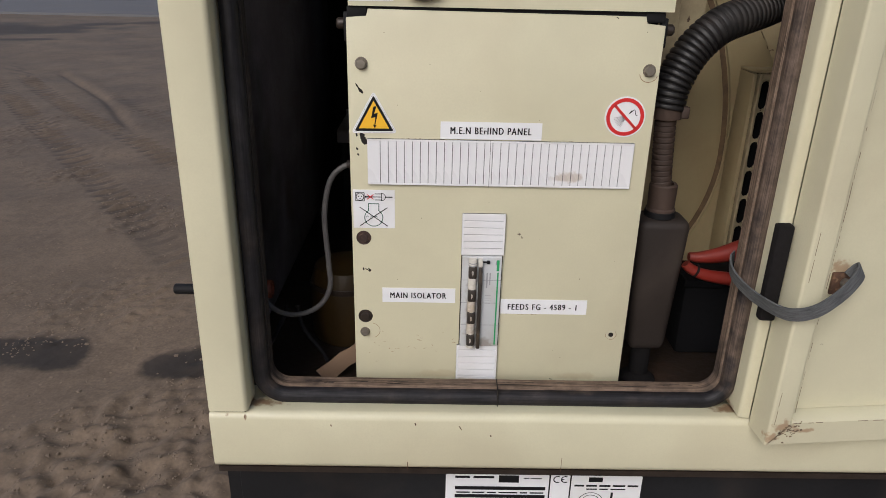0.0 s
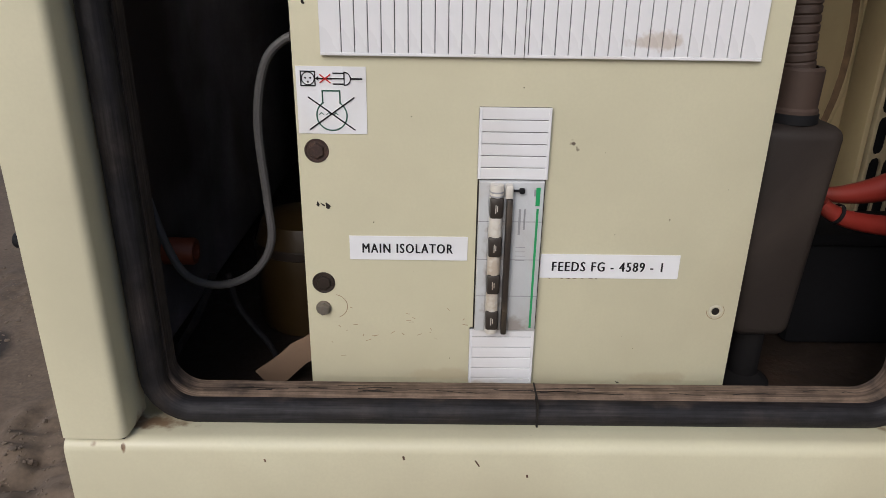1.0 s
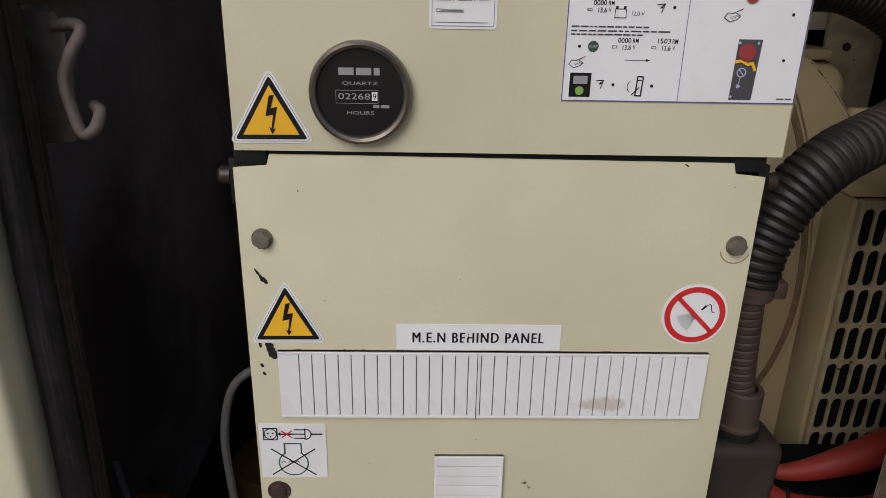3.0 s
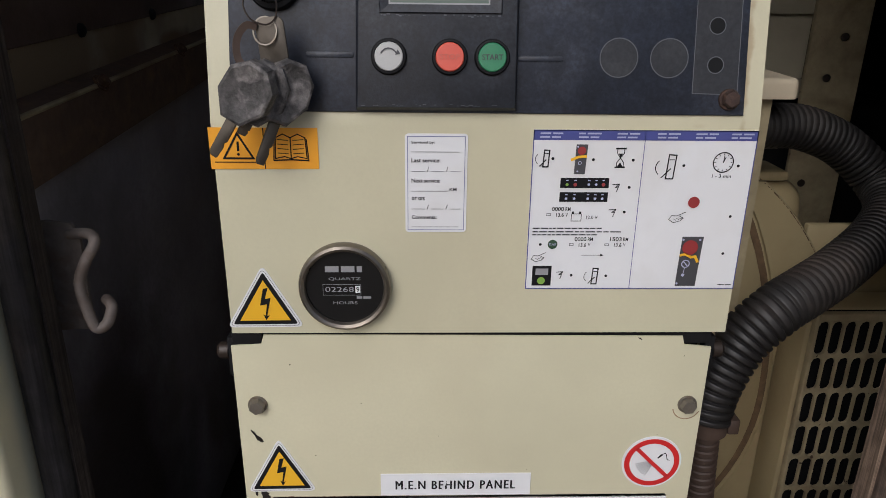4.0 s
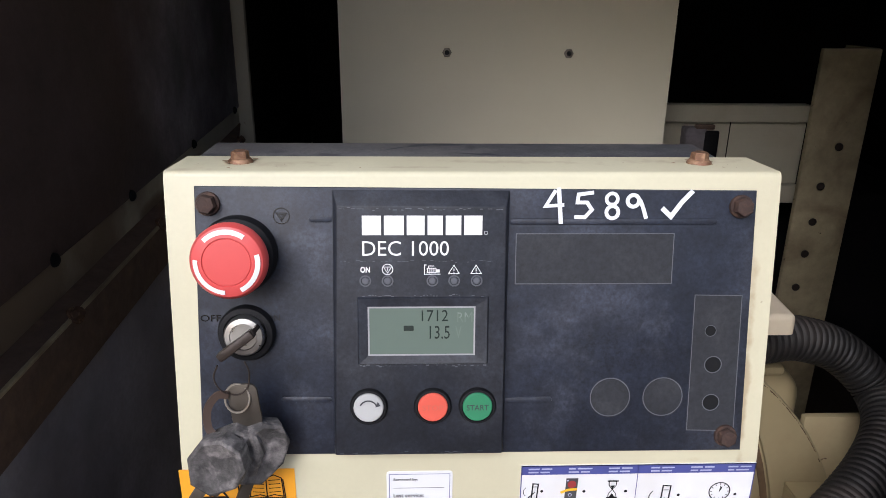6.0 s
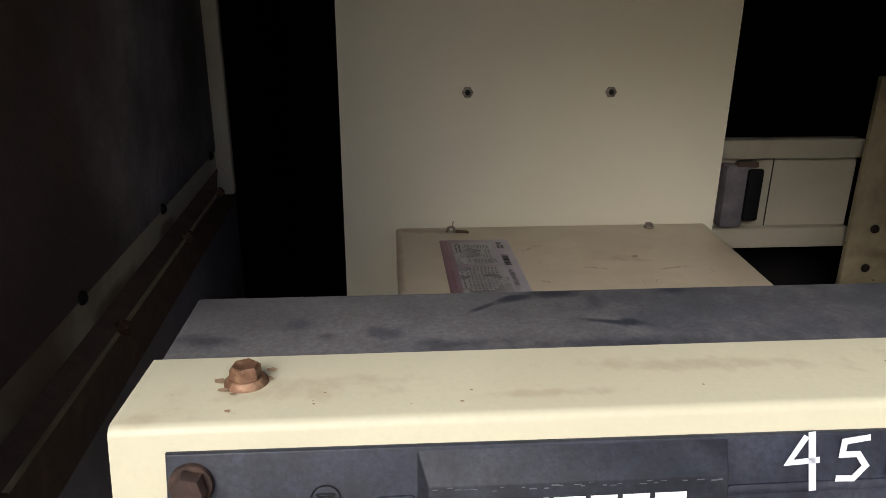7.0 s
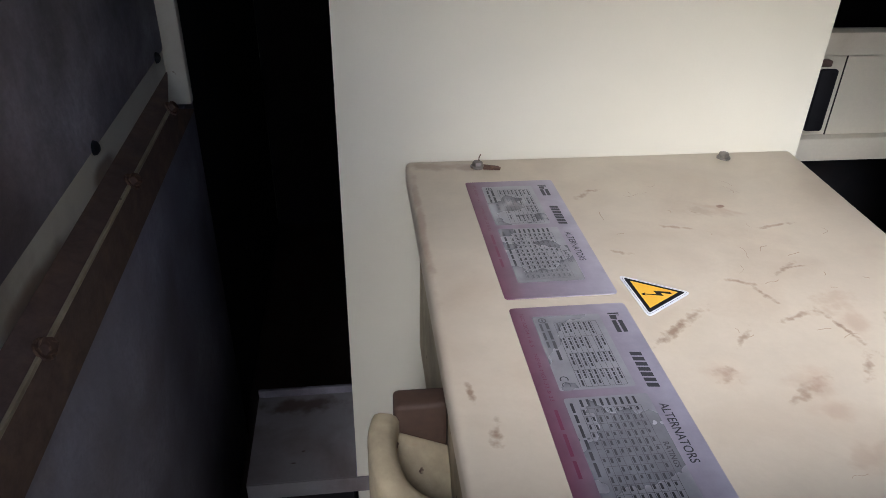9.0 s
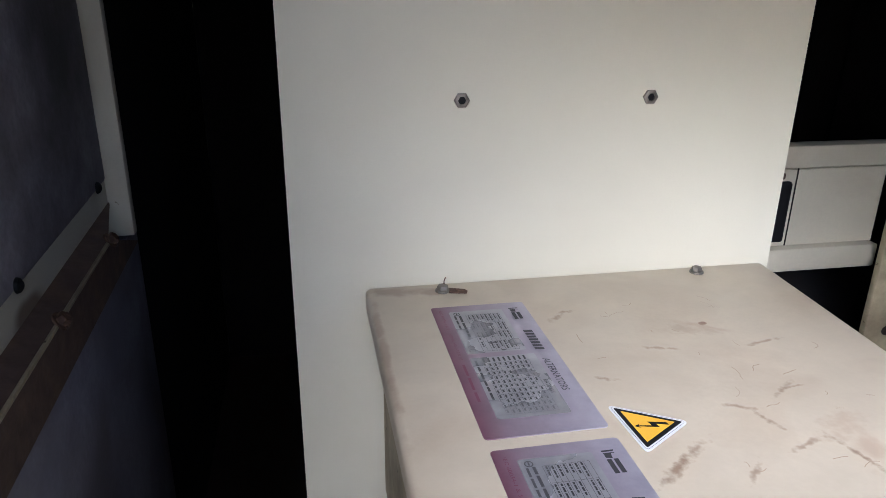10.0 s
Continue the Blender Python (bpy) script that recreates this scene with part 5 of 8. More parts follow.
for _ in range(30):
    a, b = rr.gauss(0.0, 0.04), rr.gauss(0.52, 0.012)
    if -0.06 < a < 0.045:
        wear.stroke([(a, b), (a + rr.uniform(-0.004, 0.004), b + rr.uniform(-0.002, 0.002))], rr.uniform(0.0002, 0.0006))
wear.make("scuffs", SMEAR, cab, 0.0003, "faint brown scuffs")


def warning_triangle(ink, pts, parent, up):
    """A triangle sticker: white border, black rim, yellow field, a bolt of lightning. pts: its corners, up: the index of the apex."""
    c = (sum(p[0] for p in pts) / 3, sum(p[1] for p in pts) / 3)

    def shrunk(k):
        return [(c[0] + (p[0] - c[0]) * k, c[1] + (p[1] - c[1]) * k) for p in pts]

    def trim(q, t=0.10):
        out = []
        for i in range(3):
            p, a, b = q[i], q[i - 1], q[(i + 1) % 3]
            for s in (0.0, 0.25, 0.5, 0.75, 1.0):       # a rounded corner
                ka, kb = t * (1 - s) ** 2, t * s ** 2
                out.append((p[0] + (a[0] - p[0]) * ka + (b[0] - p[0]) * kb, p[1] + (a[1] - p[1]) * ka + (b[1] - p[1]) * kb))
        return out
    st = part("warning_sticker", slab(ink, trim(pts), 0.0, 0.0006), PAPER, parent, "yellow electric shock warning triangle")
    ink.fresh().poly(trim(shrunk(0.84), 0.05)).make("black_rim", INK, st, 0.0009)
    ink.fresh().poly(shrunk(0.65)).make("yellow_field", YELLOW_INK, st, 0.0012)
    edge = trim(shrunk(0.92), 0.08)
    ink.fresh().stroke(edge + edge[:1], 0.00022).make("outline", PLATE_INK, st, 0.0008)
    ax, ay = pts[up][0] - c[0], pts[up][1] - c[1]
    d = math.hypot(ax, ay)
    ax, ay = ax / d, ay / d
    k = d * 0.56

    def q(a, b):
        return (c[0] + (a * ay + b * ax) * k, c[1] + (-a * ax + b * ay) * k)
    z = ink.fresh().poly([q(-0.02, 0.80), q(0.17, 0.84), q(0.03, 0.36), q(0.26, 0.42), q(0.08, -0.38), q(0.02, -0.36), q(0.10, 0.14), q(-0.17, 0.08)])
    z.poly([q(-0.07, -0.30), q(0.04, -0.56), q(0.18, -0.34), q(0.06, -0.38)])
    z.make("lightning", INK, st, 0.0015)
    return st


warning_triangle(face, [(-0.0500, 0.8315), (-0.0755, 0.7845), (-0.0240, 0.7850)], cab, 0)
warning_triangle(Ink((0, UY, 0), (1, 0, 0), (0, 0, 1)), [(-0.0505, 0.9685), (-0.0770, 0.9230), (-0.0250, 0.9235)], cab, 0)

# no water jet sticker
c = (0.2262, 0.8082)
st = part("sticker", slab(face, [(c[0] + 0.0225 * math.cos(a), c[1] + 0.0225 * math.sin(a)) for a in (2 * math.pi * k / 40 for k in range(40))], 0.0, 0.0006), PAPER, cab, "round no water jet sticker")
i = face.fresh().ring(*c, 0.0168, 0.0208, n=48)
i.stroke([(c[0] - 0.0117, c[1] + 0.0117), (c[0] + 0.0117, c[1] - 0.0117)], 0.0030)
i.make("red_ring", RED_INK, st, 0.0011)
i = face.fresh()
for k in range(8):          # a fan of dashes below the nozzle
    a = radians(192 + 7.5 * k)
    for n in range(7):
        r = 0.0028 + 0.00175 * n + 0.0004 * (k % 2)
        i.stroke([(c[0] + 0.0022 + r * math.cos(a), c[1] + 0.0018 + r * math.sin(a)), (c[0] + 0.0022 + (r + 0.0010) * math.cos(a), c[1] + 0.0018 + (r + 0.0010) * math.sin(a))], 0.0005)
i.poly([(c[0] + 0.0036, c[1] + 0.0040), (c[0] + 0.0045, c[1] + 0.0032), (c[0] + 0.0078, c[1] + 0.0062), (c[0] + 0.0064, c[1] + 0.0074)])
i.stroke([(c[0] + 0.0071, c[1] + 0.0068), (c[0] + 0.0092, c[1] + 0.0080), (c[0] + 0.0104, c[1] + 0.0072), (c[0] + 0.0106, c[1] + 0.0050), (c[0] + 0.0116, c[1] + 0.0022), (c[0] + 0.0132, c[1] + 0.0018)], 0.0006)
i.make("jet_symbol", INK, st, 0.0008)

# engraved white labels
def label_strip(text, x0, z0, x1, z1, tx0, tx1, lab):
    st = part("name_label", slab(face, [(x0, z0), (x1, z0), (x1, z1), (x0, z1)], 0.0, 0.0008), PAPER, cab, lab)
    h = (z1 - z0)
    face.fresh().text(text, tx0, z0 + h * 0.30, tx1, z0 + h * 0.70, 0.0, 0.00055, 1.22).make("lettering", INK, st, 0.0011)
    return st


men = label_strip("M.E.N BEHIND PANEL", 0.0235, 0.7800, 0.1360, 0.7993, 0.0345, 0.1245, "white label lettered in black, scratched")
scr = face.fresh()
for pts in ([(0.0700, 0.7865), (0.0722, 0.7920)], [(0.0715, 0.7925), (0.0735, 0.7955)], [(0.0925, 0.7858), (0.0945, 0.7885)]):
    scr.stroke(pts, 0.0013)
scr.make("scratches", PAPER, men, 0.0014)
label_strip("MAIN ISOLATOR", -0.0430, 0.5765, 0.0455, 0.5955, -0.0335, 0.0345, "white label lettered in black")
label_strip("FEEDS FG - 4589 - 1", 0.1010, 0.5630, 0.2070, 0.5825, 0.1100, 0.1945, "white label lettered in black")

# white breaker blanks: strips scored into narrow blanks
def blanks(x0, z0, x1, z1, n, upright, lab, joint=None, first=1.0):
    """A strip of n + 1 blanks; the two at its ends are wider (first)."""
    st = part("blanking_strip", slab(face, [(x0, z0), (x1, z0), (x1, z1), (x0, z1)], 0.0, 0.0022), DARK_INK, cab, lab)
    lo, hi = (x0, x1) if upright else (z0, z1)
    pitch = (hi - lo) / (n - 1 + 2 * first)
    edges = [lo] + [lo + pitch * (first + k) for k in range(n)] + [hi]
    shared = {}
    for k in range(n + 1):
        g = 0.00028
        a, b = edges[k] + (g if k else 0), edges[k + 1] - (g if k < n else 0)
        key = round(b - a, 5)
        if key not in shared:
            q = [(-(b - a) / 2, z0), ((b - a) / 2, z0), ((b - a) / 2, z1), (-(b - a) / 2, z1)] if upright else [(x0, -(b - a) / 2), (x1, -(b - a) / 2), (x1, (b - a) / 2), (x0, (b - a) / 2)]
            me = bpy.data.meshes.new("blank")
            bm = slab(face, q, 0.0, 0.0035, 0.0004)
            bm.to_mesh(me)
            bm.free()
            shared[key] = me
        mid_ = (a + b) / 2
        part("blank", shared[key], BLANK, st, smooth=0, m=Matrix.Translation((mid_, 0, 0) if upright else (0, 0, mid_)))
    w = 0.0022
    ends = ((x0, z0, x1, z0 + w), (x0, z1 - w, x1, z1)) if upright else ((x0, z0, x0 + w, z1), (x1 - w, z0, x1, z1))
    for q in ends:
        part("border", slab(face, [(q[0], q[1]), (q[2], q[1]), (q[2], q[3]), (q[0], q[3])], 0.0, 0.0038, 0.0004), BLANK, st, smooth=0)
    if joint is not None:
        face.fresh().rect(joint - 0.0002, z0 - 0.0006, joint + 0.0002, z1 + 0.0006).make("joint", SCRAPE, st, 0.0041)
    return st


long_strip = blanks(-0.0575, 0.7265, 0.2400, 0.7790, 31, True, "white blanking strip scored into narrow blanks", 0.0795, 1.6)
blanks(0.0510, 0.6415, 0.1015, 0.6930, 5, False, "white blanking strip above the breaker", None, 1.0)
blanks(0.0490, 0.4300, 0.1000, 0.5190, 9, False, "white blanking strip under the breaker", None, 0.7)

# plug and engine sticker
st = part("sticker", slab(face, [(-0.0755, 0.6725), (-0.0275, 0.6725), (-0.0275, 0.7190), (-0.0755, 0.7190)], 0.0, 0.0006), PAPER, cab, "white sticker: do not connect while running")
i = face.fresh().outline(-0.0725, 0.7055, -0.0620, 0.7160, 0.0008).ring(-0.0672, 0.7108, 0.0040, 0.0047, n=20).disc(-0.0690, 0.7112, 0.0007, 8).disc(-0.0655, 0.7112, 0.0007, 8).disc(-0.0672, 0.7085, 0.0007, 8)
i.poly([(-0.0622, 0.7108), (-0.0600, 0.7125), (-0.0600, 0.7091)]).rect(-0.0602, 0.7102, -0.0505, 0.7113)
i.stroke([(-0.0500, 0.7145), (-0.0425, 0.7145)], 0.0009).stroke([(-0.0505, 0.7108), (-0.0430, 0.7108)], 0.0009).stroke([(-0.0500, 0.7072), (-0.0425, 0.7072)], 0.0009)
i.ring(-0.0425, 0.7108, 0.0040, 0.0048, -90, 90, 14).rect(-0.0428, 0.7060, -0.0421, 0.7156).rect(-0.0378, 0.7102, -0.0300, 0.7114)
i.stroke([(-0.0675, 0.6980), (-0.0360, 0.6755)], 0.0010).stroke([(-0.0675, 0.6755), (-0.0360, 0.6980)], 0.0010)
i.make("symbol", INK, st, 0.0011)
i = face.fresh().ring(-0.0518, 0.6855, 0.0100, 0.0110, -240, 60, 32).stroke([(-0.0578, 0.6945), (-0.0578, 0.7025), (-0.0458, 0.7025), (-0.0458, 0.6945)], 0.0010)
for dx in (-0.005, 0.0, 0.005):
    i.stroke([(-0.0555 + dx, 0.6860), (-0.0540 + dx, 0.6875), (-0.0525 + dx, 0.6860)], 0.0006)
i.make("engine_symbol", material("dark_green_ink", (0.02, 0.09, 0.06), 0.5, bump=0.0), st, 0.0009)
face.fresh().stroke([(-0.0590, 0.7135), (-0.0520, 0.7080)], 0.0009).stroke([(-0.0590, 0.7080), (-0.0520, 0.7135)], 0.0009).make("red_cross", RED_INK, st, 0.0013)

# main breaker, four poles one above another with a common tie bar
BX0, BX1, BZ0, BZ1 = 0.0525, 0.0995, 0.5195, 0.6405
breaker = part("isolator", slab(face, [(BX0, BZ0), (BX1, BZ0), (BX1, BZ1), (BX0, BZ1)], 0.0, 0.006, 0.0008), BREAKER, cab, "grimy pale grey four pole breaker with dark toggles")
face.fresh().outline(BX0 - 0.0012, BZ0 - 0.0012, BX1 + 0.0012, BZ1 + 0.0012, 0.0016).make("cutout_gap", SCRAPE, breaker, 0.0003)
pitch = (BZ1 - BZ0) / 4
tg = box(0.0600, 0.0700, FY - 0.0142, FY - 0.0055, 0, 0.0165, 0.0022)
toggle = bpy.data.meshes.new("toggle")
tg.to_mesh(toggle)
tg.free()
part("toggle_rod", lathe([(0, 0), (0.0048, 0), (0.0050, 0.002), (0.0050, 0.1175), (0.0046, 0.1190), (0, 0.1190)], 20), CLEARISH, breaker, "ivory rod behind the toggles", m=Matrix.Translation((0.0650, FY - 0.0086, BZ0 + 0.0008)))
for k in range(4):
    part("toggle", toggle, SMOKED, breaker, "smoked dark toggle", m=Matrix.Translation((0, 0, BZ0 + pitch * k + 0.0042)))
    face.fresh().rect(BX0 + 0.0007, BZ0 + pitch * k + 0.0004, BX0 + 0.0068, BZ0 + pitch * (k + 1) - 0.0004).make("pole_face", BREAKER, breaker, 0.0066)
part("tie_bar", box(0.0722, 0.0768, FY - 0.0125, FY - 0.0055, BZ0 - 0.0005, 0.6290, 0.0014), SMOKED, breaker, "black tie bar")
part("tie_clip", box(0.0712, 0.0765, FY - 0.0130, FY - 0.0055, 0.6295, 0.6395, 0.0010), CLEARISH, breaker)
tab = box(0.0768, 0.0820, FY - 0.0085, FY - 0.0062, 0.6338, 0.6350, 0.0004)
box(0.0812, 0.0852, FY - 0.0098, FY - 0.0060, 0.6324, 0.6364, 0.0010, bm=tab)
part("lock_tab", tab, INK, breaker, "small black locking tab")
for k in range(4):
    z = BZ0 + pitch * k + 0.0090
    face.fresh().rect(0.0640, z, 0.0646, z + 0.0062).rect(0.0652, z + 0.0012, 0.0658, z + 0.0055).make("toggle_mark", CLEARISH, breaker, 0.0144)
for z in (0.6305, 0.6335):
    part("cap_groove", lathe([(0.0050, 0.0), (0.00525, 0.0003), (0.00525, 0.0009), (0.0050, 0.0012)], 20), GREY_INK, breaker, m=Matrix.Translation((0.0650, FY - 0.0086, z)))
i = face.fresh()
for k in range(1, 4):
    i.rect(BX0, BZ0 + pitch * k - 0.0003, BX1, BZ0 + pitch * k + 0.0003)
i.bars(0.0818, 0.0835, 0.600, 0.020, 1).bars(0.0855, 0.0868, 0.604, 0.016, 1).rect(0.0922, 0.6300, 0.0935, 0.6350).rect(0.0550, 0.6325, 0.0558, 0.6350)
for k in range(4):
    i.stroke([(0.0810, 0.590 - k * 0.0035), (0.0880, 0.590 - k * 0.0035)], 0.0004)
i.make("print", GREY_INK, breaker, 0.0063)
face.fresh().rect(0.0945, BZ0 + 0.003, 0.0962, BZ1 - 0.020).bars(0.0935, 0.0966, BZ1 - 0.018, 0.014, 1).make("green_line", GREEN_INK, breaker, 0.0064)

# ---- fascia: stickers and hour meter ----
up = Ink((0, UY, 0), (1, 0, 0), (0, 0, 1))
st = part("service_sticker", slab(up, rounded(0.0435, 0.9915, 0.0825, 1.0555, 0.0022), 0.0, 0.0006), PAPER, cab, "white service record sticker with blank lines")
i = up.fresh().outline(0.0450, 0.9930, 0.0810, 1.0540, 0.0003)
i.make("border", BLUE_INK, st, 0.0009)
i = up.fresh()
for s, z, x1, h in (("Serviced by:", 1.0488, 0.0620, 0.0023), ("Last service:", 1.0375, 0.0655, 0.0027), ("Next service:", 1.0245, 0.0655, 0.0027), ("or on:", 1.0130, 0.0560, 0.0022), ("Comments:", 1.0005, 0.0635, 0.0025), ("KM", 1.0190, 0.0760, 0.0022)):
    x0 = 0.0715 if s == "KM" else 0.0475
    i.text(s, x0, z, x1, z + h, 0.02)
for z in (1.0440, 0.9950):
    i.rect(0.0475, z, 0.0775, z + 0.0003)
i.rect(0.0475, 1.0188, 0.0705, 1.0191)
for z in (1.0315, 1.0070):
    i.rect(0.0475, z, 0.0560, z + 0.0003).rect(0.0600, z, 0.0680, z + 0.0003).rect(0.0720, z, 0.0785, z + 0.0003)
    i.stroke([(0.0573, z), (0.0583, z + 0.003)], 0.0004).stroke([(0.0693, z), (0.0703, z + 0.003)], 0.0004)
i.make("lettering", DARK_INK, st, 0.0010)

st = part("warning_label", slab(up, [(-0.0765, 1.0325), (-0.0100, 1.0330), (-0.0100, 1.0585), (-0.0765, 1.0585)], 0.0, 0.0006), AMBER_INK, cab, "amber warning label: read the manual")
up.fresh().rect(-0.0434, 1.0330, -0.0428, 1.0585).make("divider", INK, st, 0.0009)
i = up.fresh().rect(-0.0740, 1.0368, -0.0460, 1.0374).stroke([(-0.0680, 1.0395), (-0.0590, 1.0550), (-0.0500, 1.0395)], 0.0014, True)
i.rect(-0.0597, 1.0440, -0.0583, 1.0500).disc(-0.0590, 1.0420, 0.0009, 8).make("warning_symbol", INK, st, 0.0009)
i = up.fresh()
for sg in (-1, 1):
    def w(a, b):
        return (-0.0268 + sg * a, b)
    i.stroke([w(0.0, 1.0395), w(0.004, 1.0408), w(0.0098, 1.0395)], 0.0007).stroke([w(0.0, 1.0525), w(0.0045, 1.0548), w(0.0090, 1.0525)], 0.0007)
    i.stroke([w(0.0090, 1.0525), w(0.0098, 1.0395)], 0.0007).stroke([w(0.0098, 1.0515), w(0.0108, 1.0385)], 0.0006)
    for k in range(4):
        i.stroke([w(0.0015, 1.0425 + 0.0028 * k), w(0.0080, 1.0430 + 0.0028 * k)], 0.0005)
i.stroke([(-0.0268, 1.0395), (-0.0268, 1.0525)], 0.0007).stroke([(-0.0375, 1.0383), (-0.0268, 1.0388), (-0.0160, 1.0383)], 0.0009)
i.make("manual_symbol", INK, st, 0.0009)

# operating instructions
X0, X1, Z0, Z1 = 0.1230, 0.2640, 0.9515, 1.0585
st = part("instruction_sticker", slab(up, [(X0, Z0), (X1, Z0), (X1, Z1), (X0, Z1)], 0.0, 0.0006), PAPER, cab, "white picture instructions with a blue header")
W, Hh = X1 - X0, Z1 - Z0


def P(a, b):
    return (X0 + W * a, Z1 - Hh * b)


up.fresh().rect(X0, Z1 - 0.0064, X1, Z1).outline(X0, Z0, X1, Z1, 0.0006).rect(P(0.495, 0)[0], Z0, P(0.495, 0)[0] + 0.0004, Z1).make("blue_header", BLUE_INK, st, 0.0009)
i = up.fresh()
for k, a in enumerate((0.03, 0.20, 0.37, 0.55, 0.72, 0.88)):
    i.bars(P(a, 0)[0], P(a + 0.10, 0)[0], Z1 - 0.0027, 0.0010, 2, k).bars(P(a, 0)[0], P(a + 0.09, 0)[0], Z1 - 0.0050, 0.0010, 2, k + 9)
i.make("header_print", PALE_INK, st, 0.0012)
i = up.fresh()
for a, b in ((0.092, 0.17), (0.273, 0.175), (0.452, 0.177), (0.447, 0.342), (0.436, 0.496), (0.683, 0.208), (0.93, 0.209), (0.93, 0.522), (0.923, 0.763), (0.060, 0.704), (0.215, 0.908), (0.380, 0.911)):
    i.disc(*P(a, b), 0.00095, 10)
# rocker switches, hourglass, clock, pointers, eyes
for a, b, s in ((0.056, 0.168, 1), (0.320, 0.912, 1.05), (0.617, 0.214, 1.45)):
    x, z = P(a, b)
    i.stroke([(x - 0.0010 * s, z - 0.0055 * s), (x + 0.0022 * s, z - 0.0055 * s), (x + 0.0028 * s, z + 0.0050 * s), (x - 0.0004 * s, z + 0.0052 * s)], 0.0008, True)
    i.stroke([(x, z + 0.003 * s), (x + 0.002 * s, z + 0.003 * s)], 0.0005).stroke([(x - 0.003 * s, z - 0.005 * s), (x + 0.0008 * s, z - 0.001 * s)], 0.0007)
    i.ring(x - 0.002 * s, z - 0.0005 * s, 0.0037 * s, 0.0041 * s, 130, 230, 10)
x, z = P(0.394, 0.164)
i.stroke([(x - 0.003, z + 0.006), (x + 0.003, z + 0.006)], 0.0010).stroke([(x - 0.003, z - 0.006), (x + 0.003, z - 0.006)], 0.0010)
i.stroke([(x - 0.0022, z + 0.0055), (x - 0.0022, z + 0.003), (x + 0.0022, z - 0.003), (x + 0.0022, z - 0.0055)], 0.0005).stroke([(x + 0.0022, z + 0.0055), (x + 0.0022, z + 0.003), (x - 0.0022, z - 0.003), (x - 0.0022, z - 0.0055)], 0.0005)
i.poly([(x - 0.0018, z - 0.0055), (x + 0.0018, z - 0.0055), (x, z - 0.0028)]).poly([(x - 0.0014, z + 0.0028), (x + 0.0014, z + 0.0028), (x, z + 0.0004)])
x, z = P(0.860, 0.188)
i.ring(x, z, 0.0060, 0.0067, n=28).stroke([(x, z), (x + 0.0003, z + 0.0040)], 0.0005).stroke([(x, z), (x + 0.0012, z + 0.0032)], 0.0006)
for k in range(12):
    a = radians(30 * k)
    i.stroke([(x + 0.0048 * math.cos(a), z + 0.0048 * math.sin(a)), (x + 0.0056 * math.cos(a), z + 0.0056 * math.sin(a))], 0.0005)
i.text("1 - 3 min", x - 0.0060, z - 0.0100, x + 0.0062, z - 0.0077, 0.01)
for a, b in ((0.386, 0.343), (0.380, 0.499), (0.158, 0.904)):
    x, z = P(a, b)
    i.stroke([(x - 0.0022, z + 0.0018), (x + 0.0022, z + 0.0022), (x + 0.0006, z - 0.0028)], 0.0005).stroke([(x + 0.0022, z + 0.0022), (x - 0.0004, z - 0.0002)], 0.0004).disc(x + 0.0006, z + 0.0004, 0.0006, 8)
for a, b, s in ((0.687, 0.527, 0.85), (0.058, 0.786, 0.75)):
    x, z = P(a, b)
    i.stroke([(x + 0.0055 * s, z + 0.0040 * s), (x - 0.001 * s, z + 0.0010 * s), (x - 0.005 * s, z + 0.0012 * s), (x - 0.007 * s, z - 0.0020 * s), (x - 0.003 * s, z - 0.0045 * s), (x + 0.002 * s, z - 0.0030 * s), (x + 0.0042 * s, z - 0.0008 * s), (x + 0.0010 * s, z + 0.0010 * s)], 0.0004)
    for k in range(3):
        i.stroke([(x + (0.001 - 0.002 * k) * s, z - (0.0006 + 0.0004 * k) * s), (x + (0.0032 - 0.0022 * k) * s, z - (0.0012 + 0.0007 * k) * s)], 0.0003)
for a, b in ((0.135, 0.498), (0.250, 0.690), (0.415, 0.690)):
    x, z = P(a, b)
    i.text("0000" if a < 0.3 else "1503", x - 0.0045, z + 0.0008, x + 0.0032, z + 0.0036, 0.01).text("RM", x + 0.0042, z + 0.0008, x + 0.0075, z + 0.0034, 0.01)
    i.text("13.6", x - 0.0015, z - 0.0032, x + 0.0034, z - 0.0004, 0.01).text("V", x + 0.0045, z - 0.0030, x + 0.0060, z - 0.0004).outline(x - 0.0078, z - 0.0024, x - 0.0050, z - 0.0008, 0.0003)
x, z = P(0.217, 0.525)
i.outline(x - 0.0034, z - 0.0032, x + 0.0034, z + 0.0020, 0.0004).rect(x - 0.0030, z + 0.002, x - 0.0016, z + 0.0034).rect(x + 0.0016, z + 0.002, x + 0.0030, z + 0.0034)
i.text("12.0 V", P(0.263, 0)[0], z - 0.0016, P(0.315, 0)[0], z + 0.0006)
x, z = P(0.305, 0.774)
i.stroke([(x - 0.007, z), (x + 0.006, z)], 0.0003).poly([(x + 0.008, z), (x + 0.0055, z + 0.0009), (x + 0.0055, z - 0.0009)])
for a, b, c2, d in ((0.133, 0.285, 0.353, 0.347), (0.133, 0.373, 0.353, 0.432), (0.030, 0.845, 0.120, 0.977)):
    q0, q1 = P(a, d), P(c2, b)
    i.rect(q0[0], q0[1], q1[0], q1[1])
i.bars(P(0.92, 0)[0], P(0.985, 0)[0], P(0, 0.975)[1], 0.0006, 2, 4)
i.make("picture_print", INK, st, 0.0010)
i = up.fresh()
for k, z in enumerate((0.600, 0.622, 0.641)):
    i.bars(P(0.02, 0)[0], P((0.34, 0.43, 0.32)[k], 0)[0], P(0, z)[1] - 0.0004, 0.0008, 11, k + 2)
i.make("print", DARK_INK, st, 0.0010)
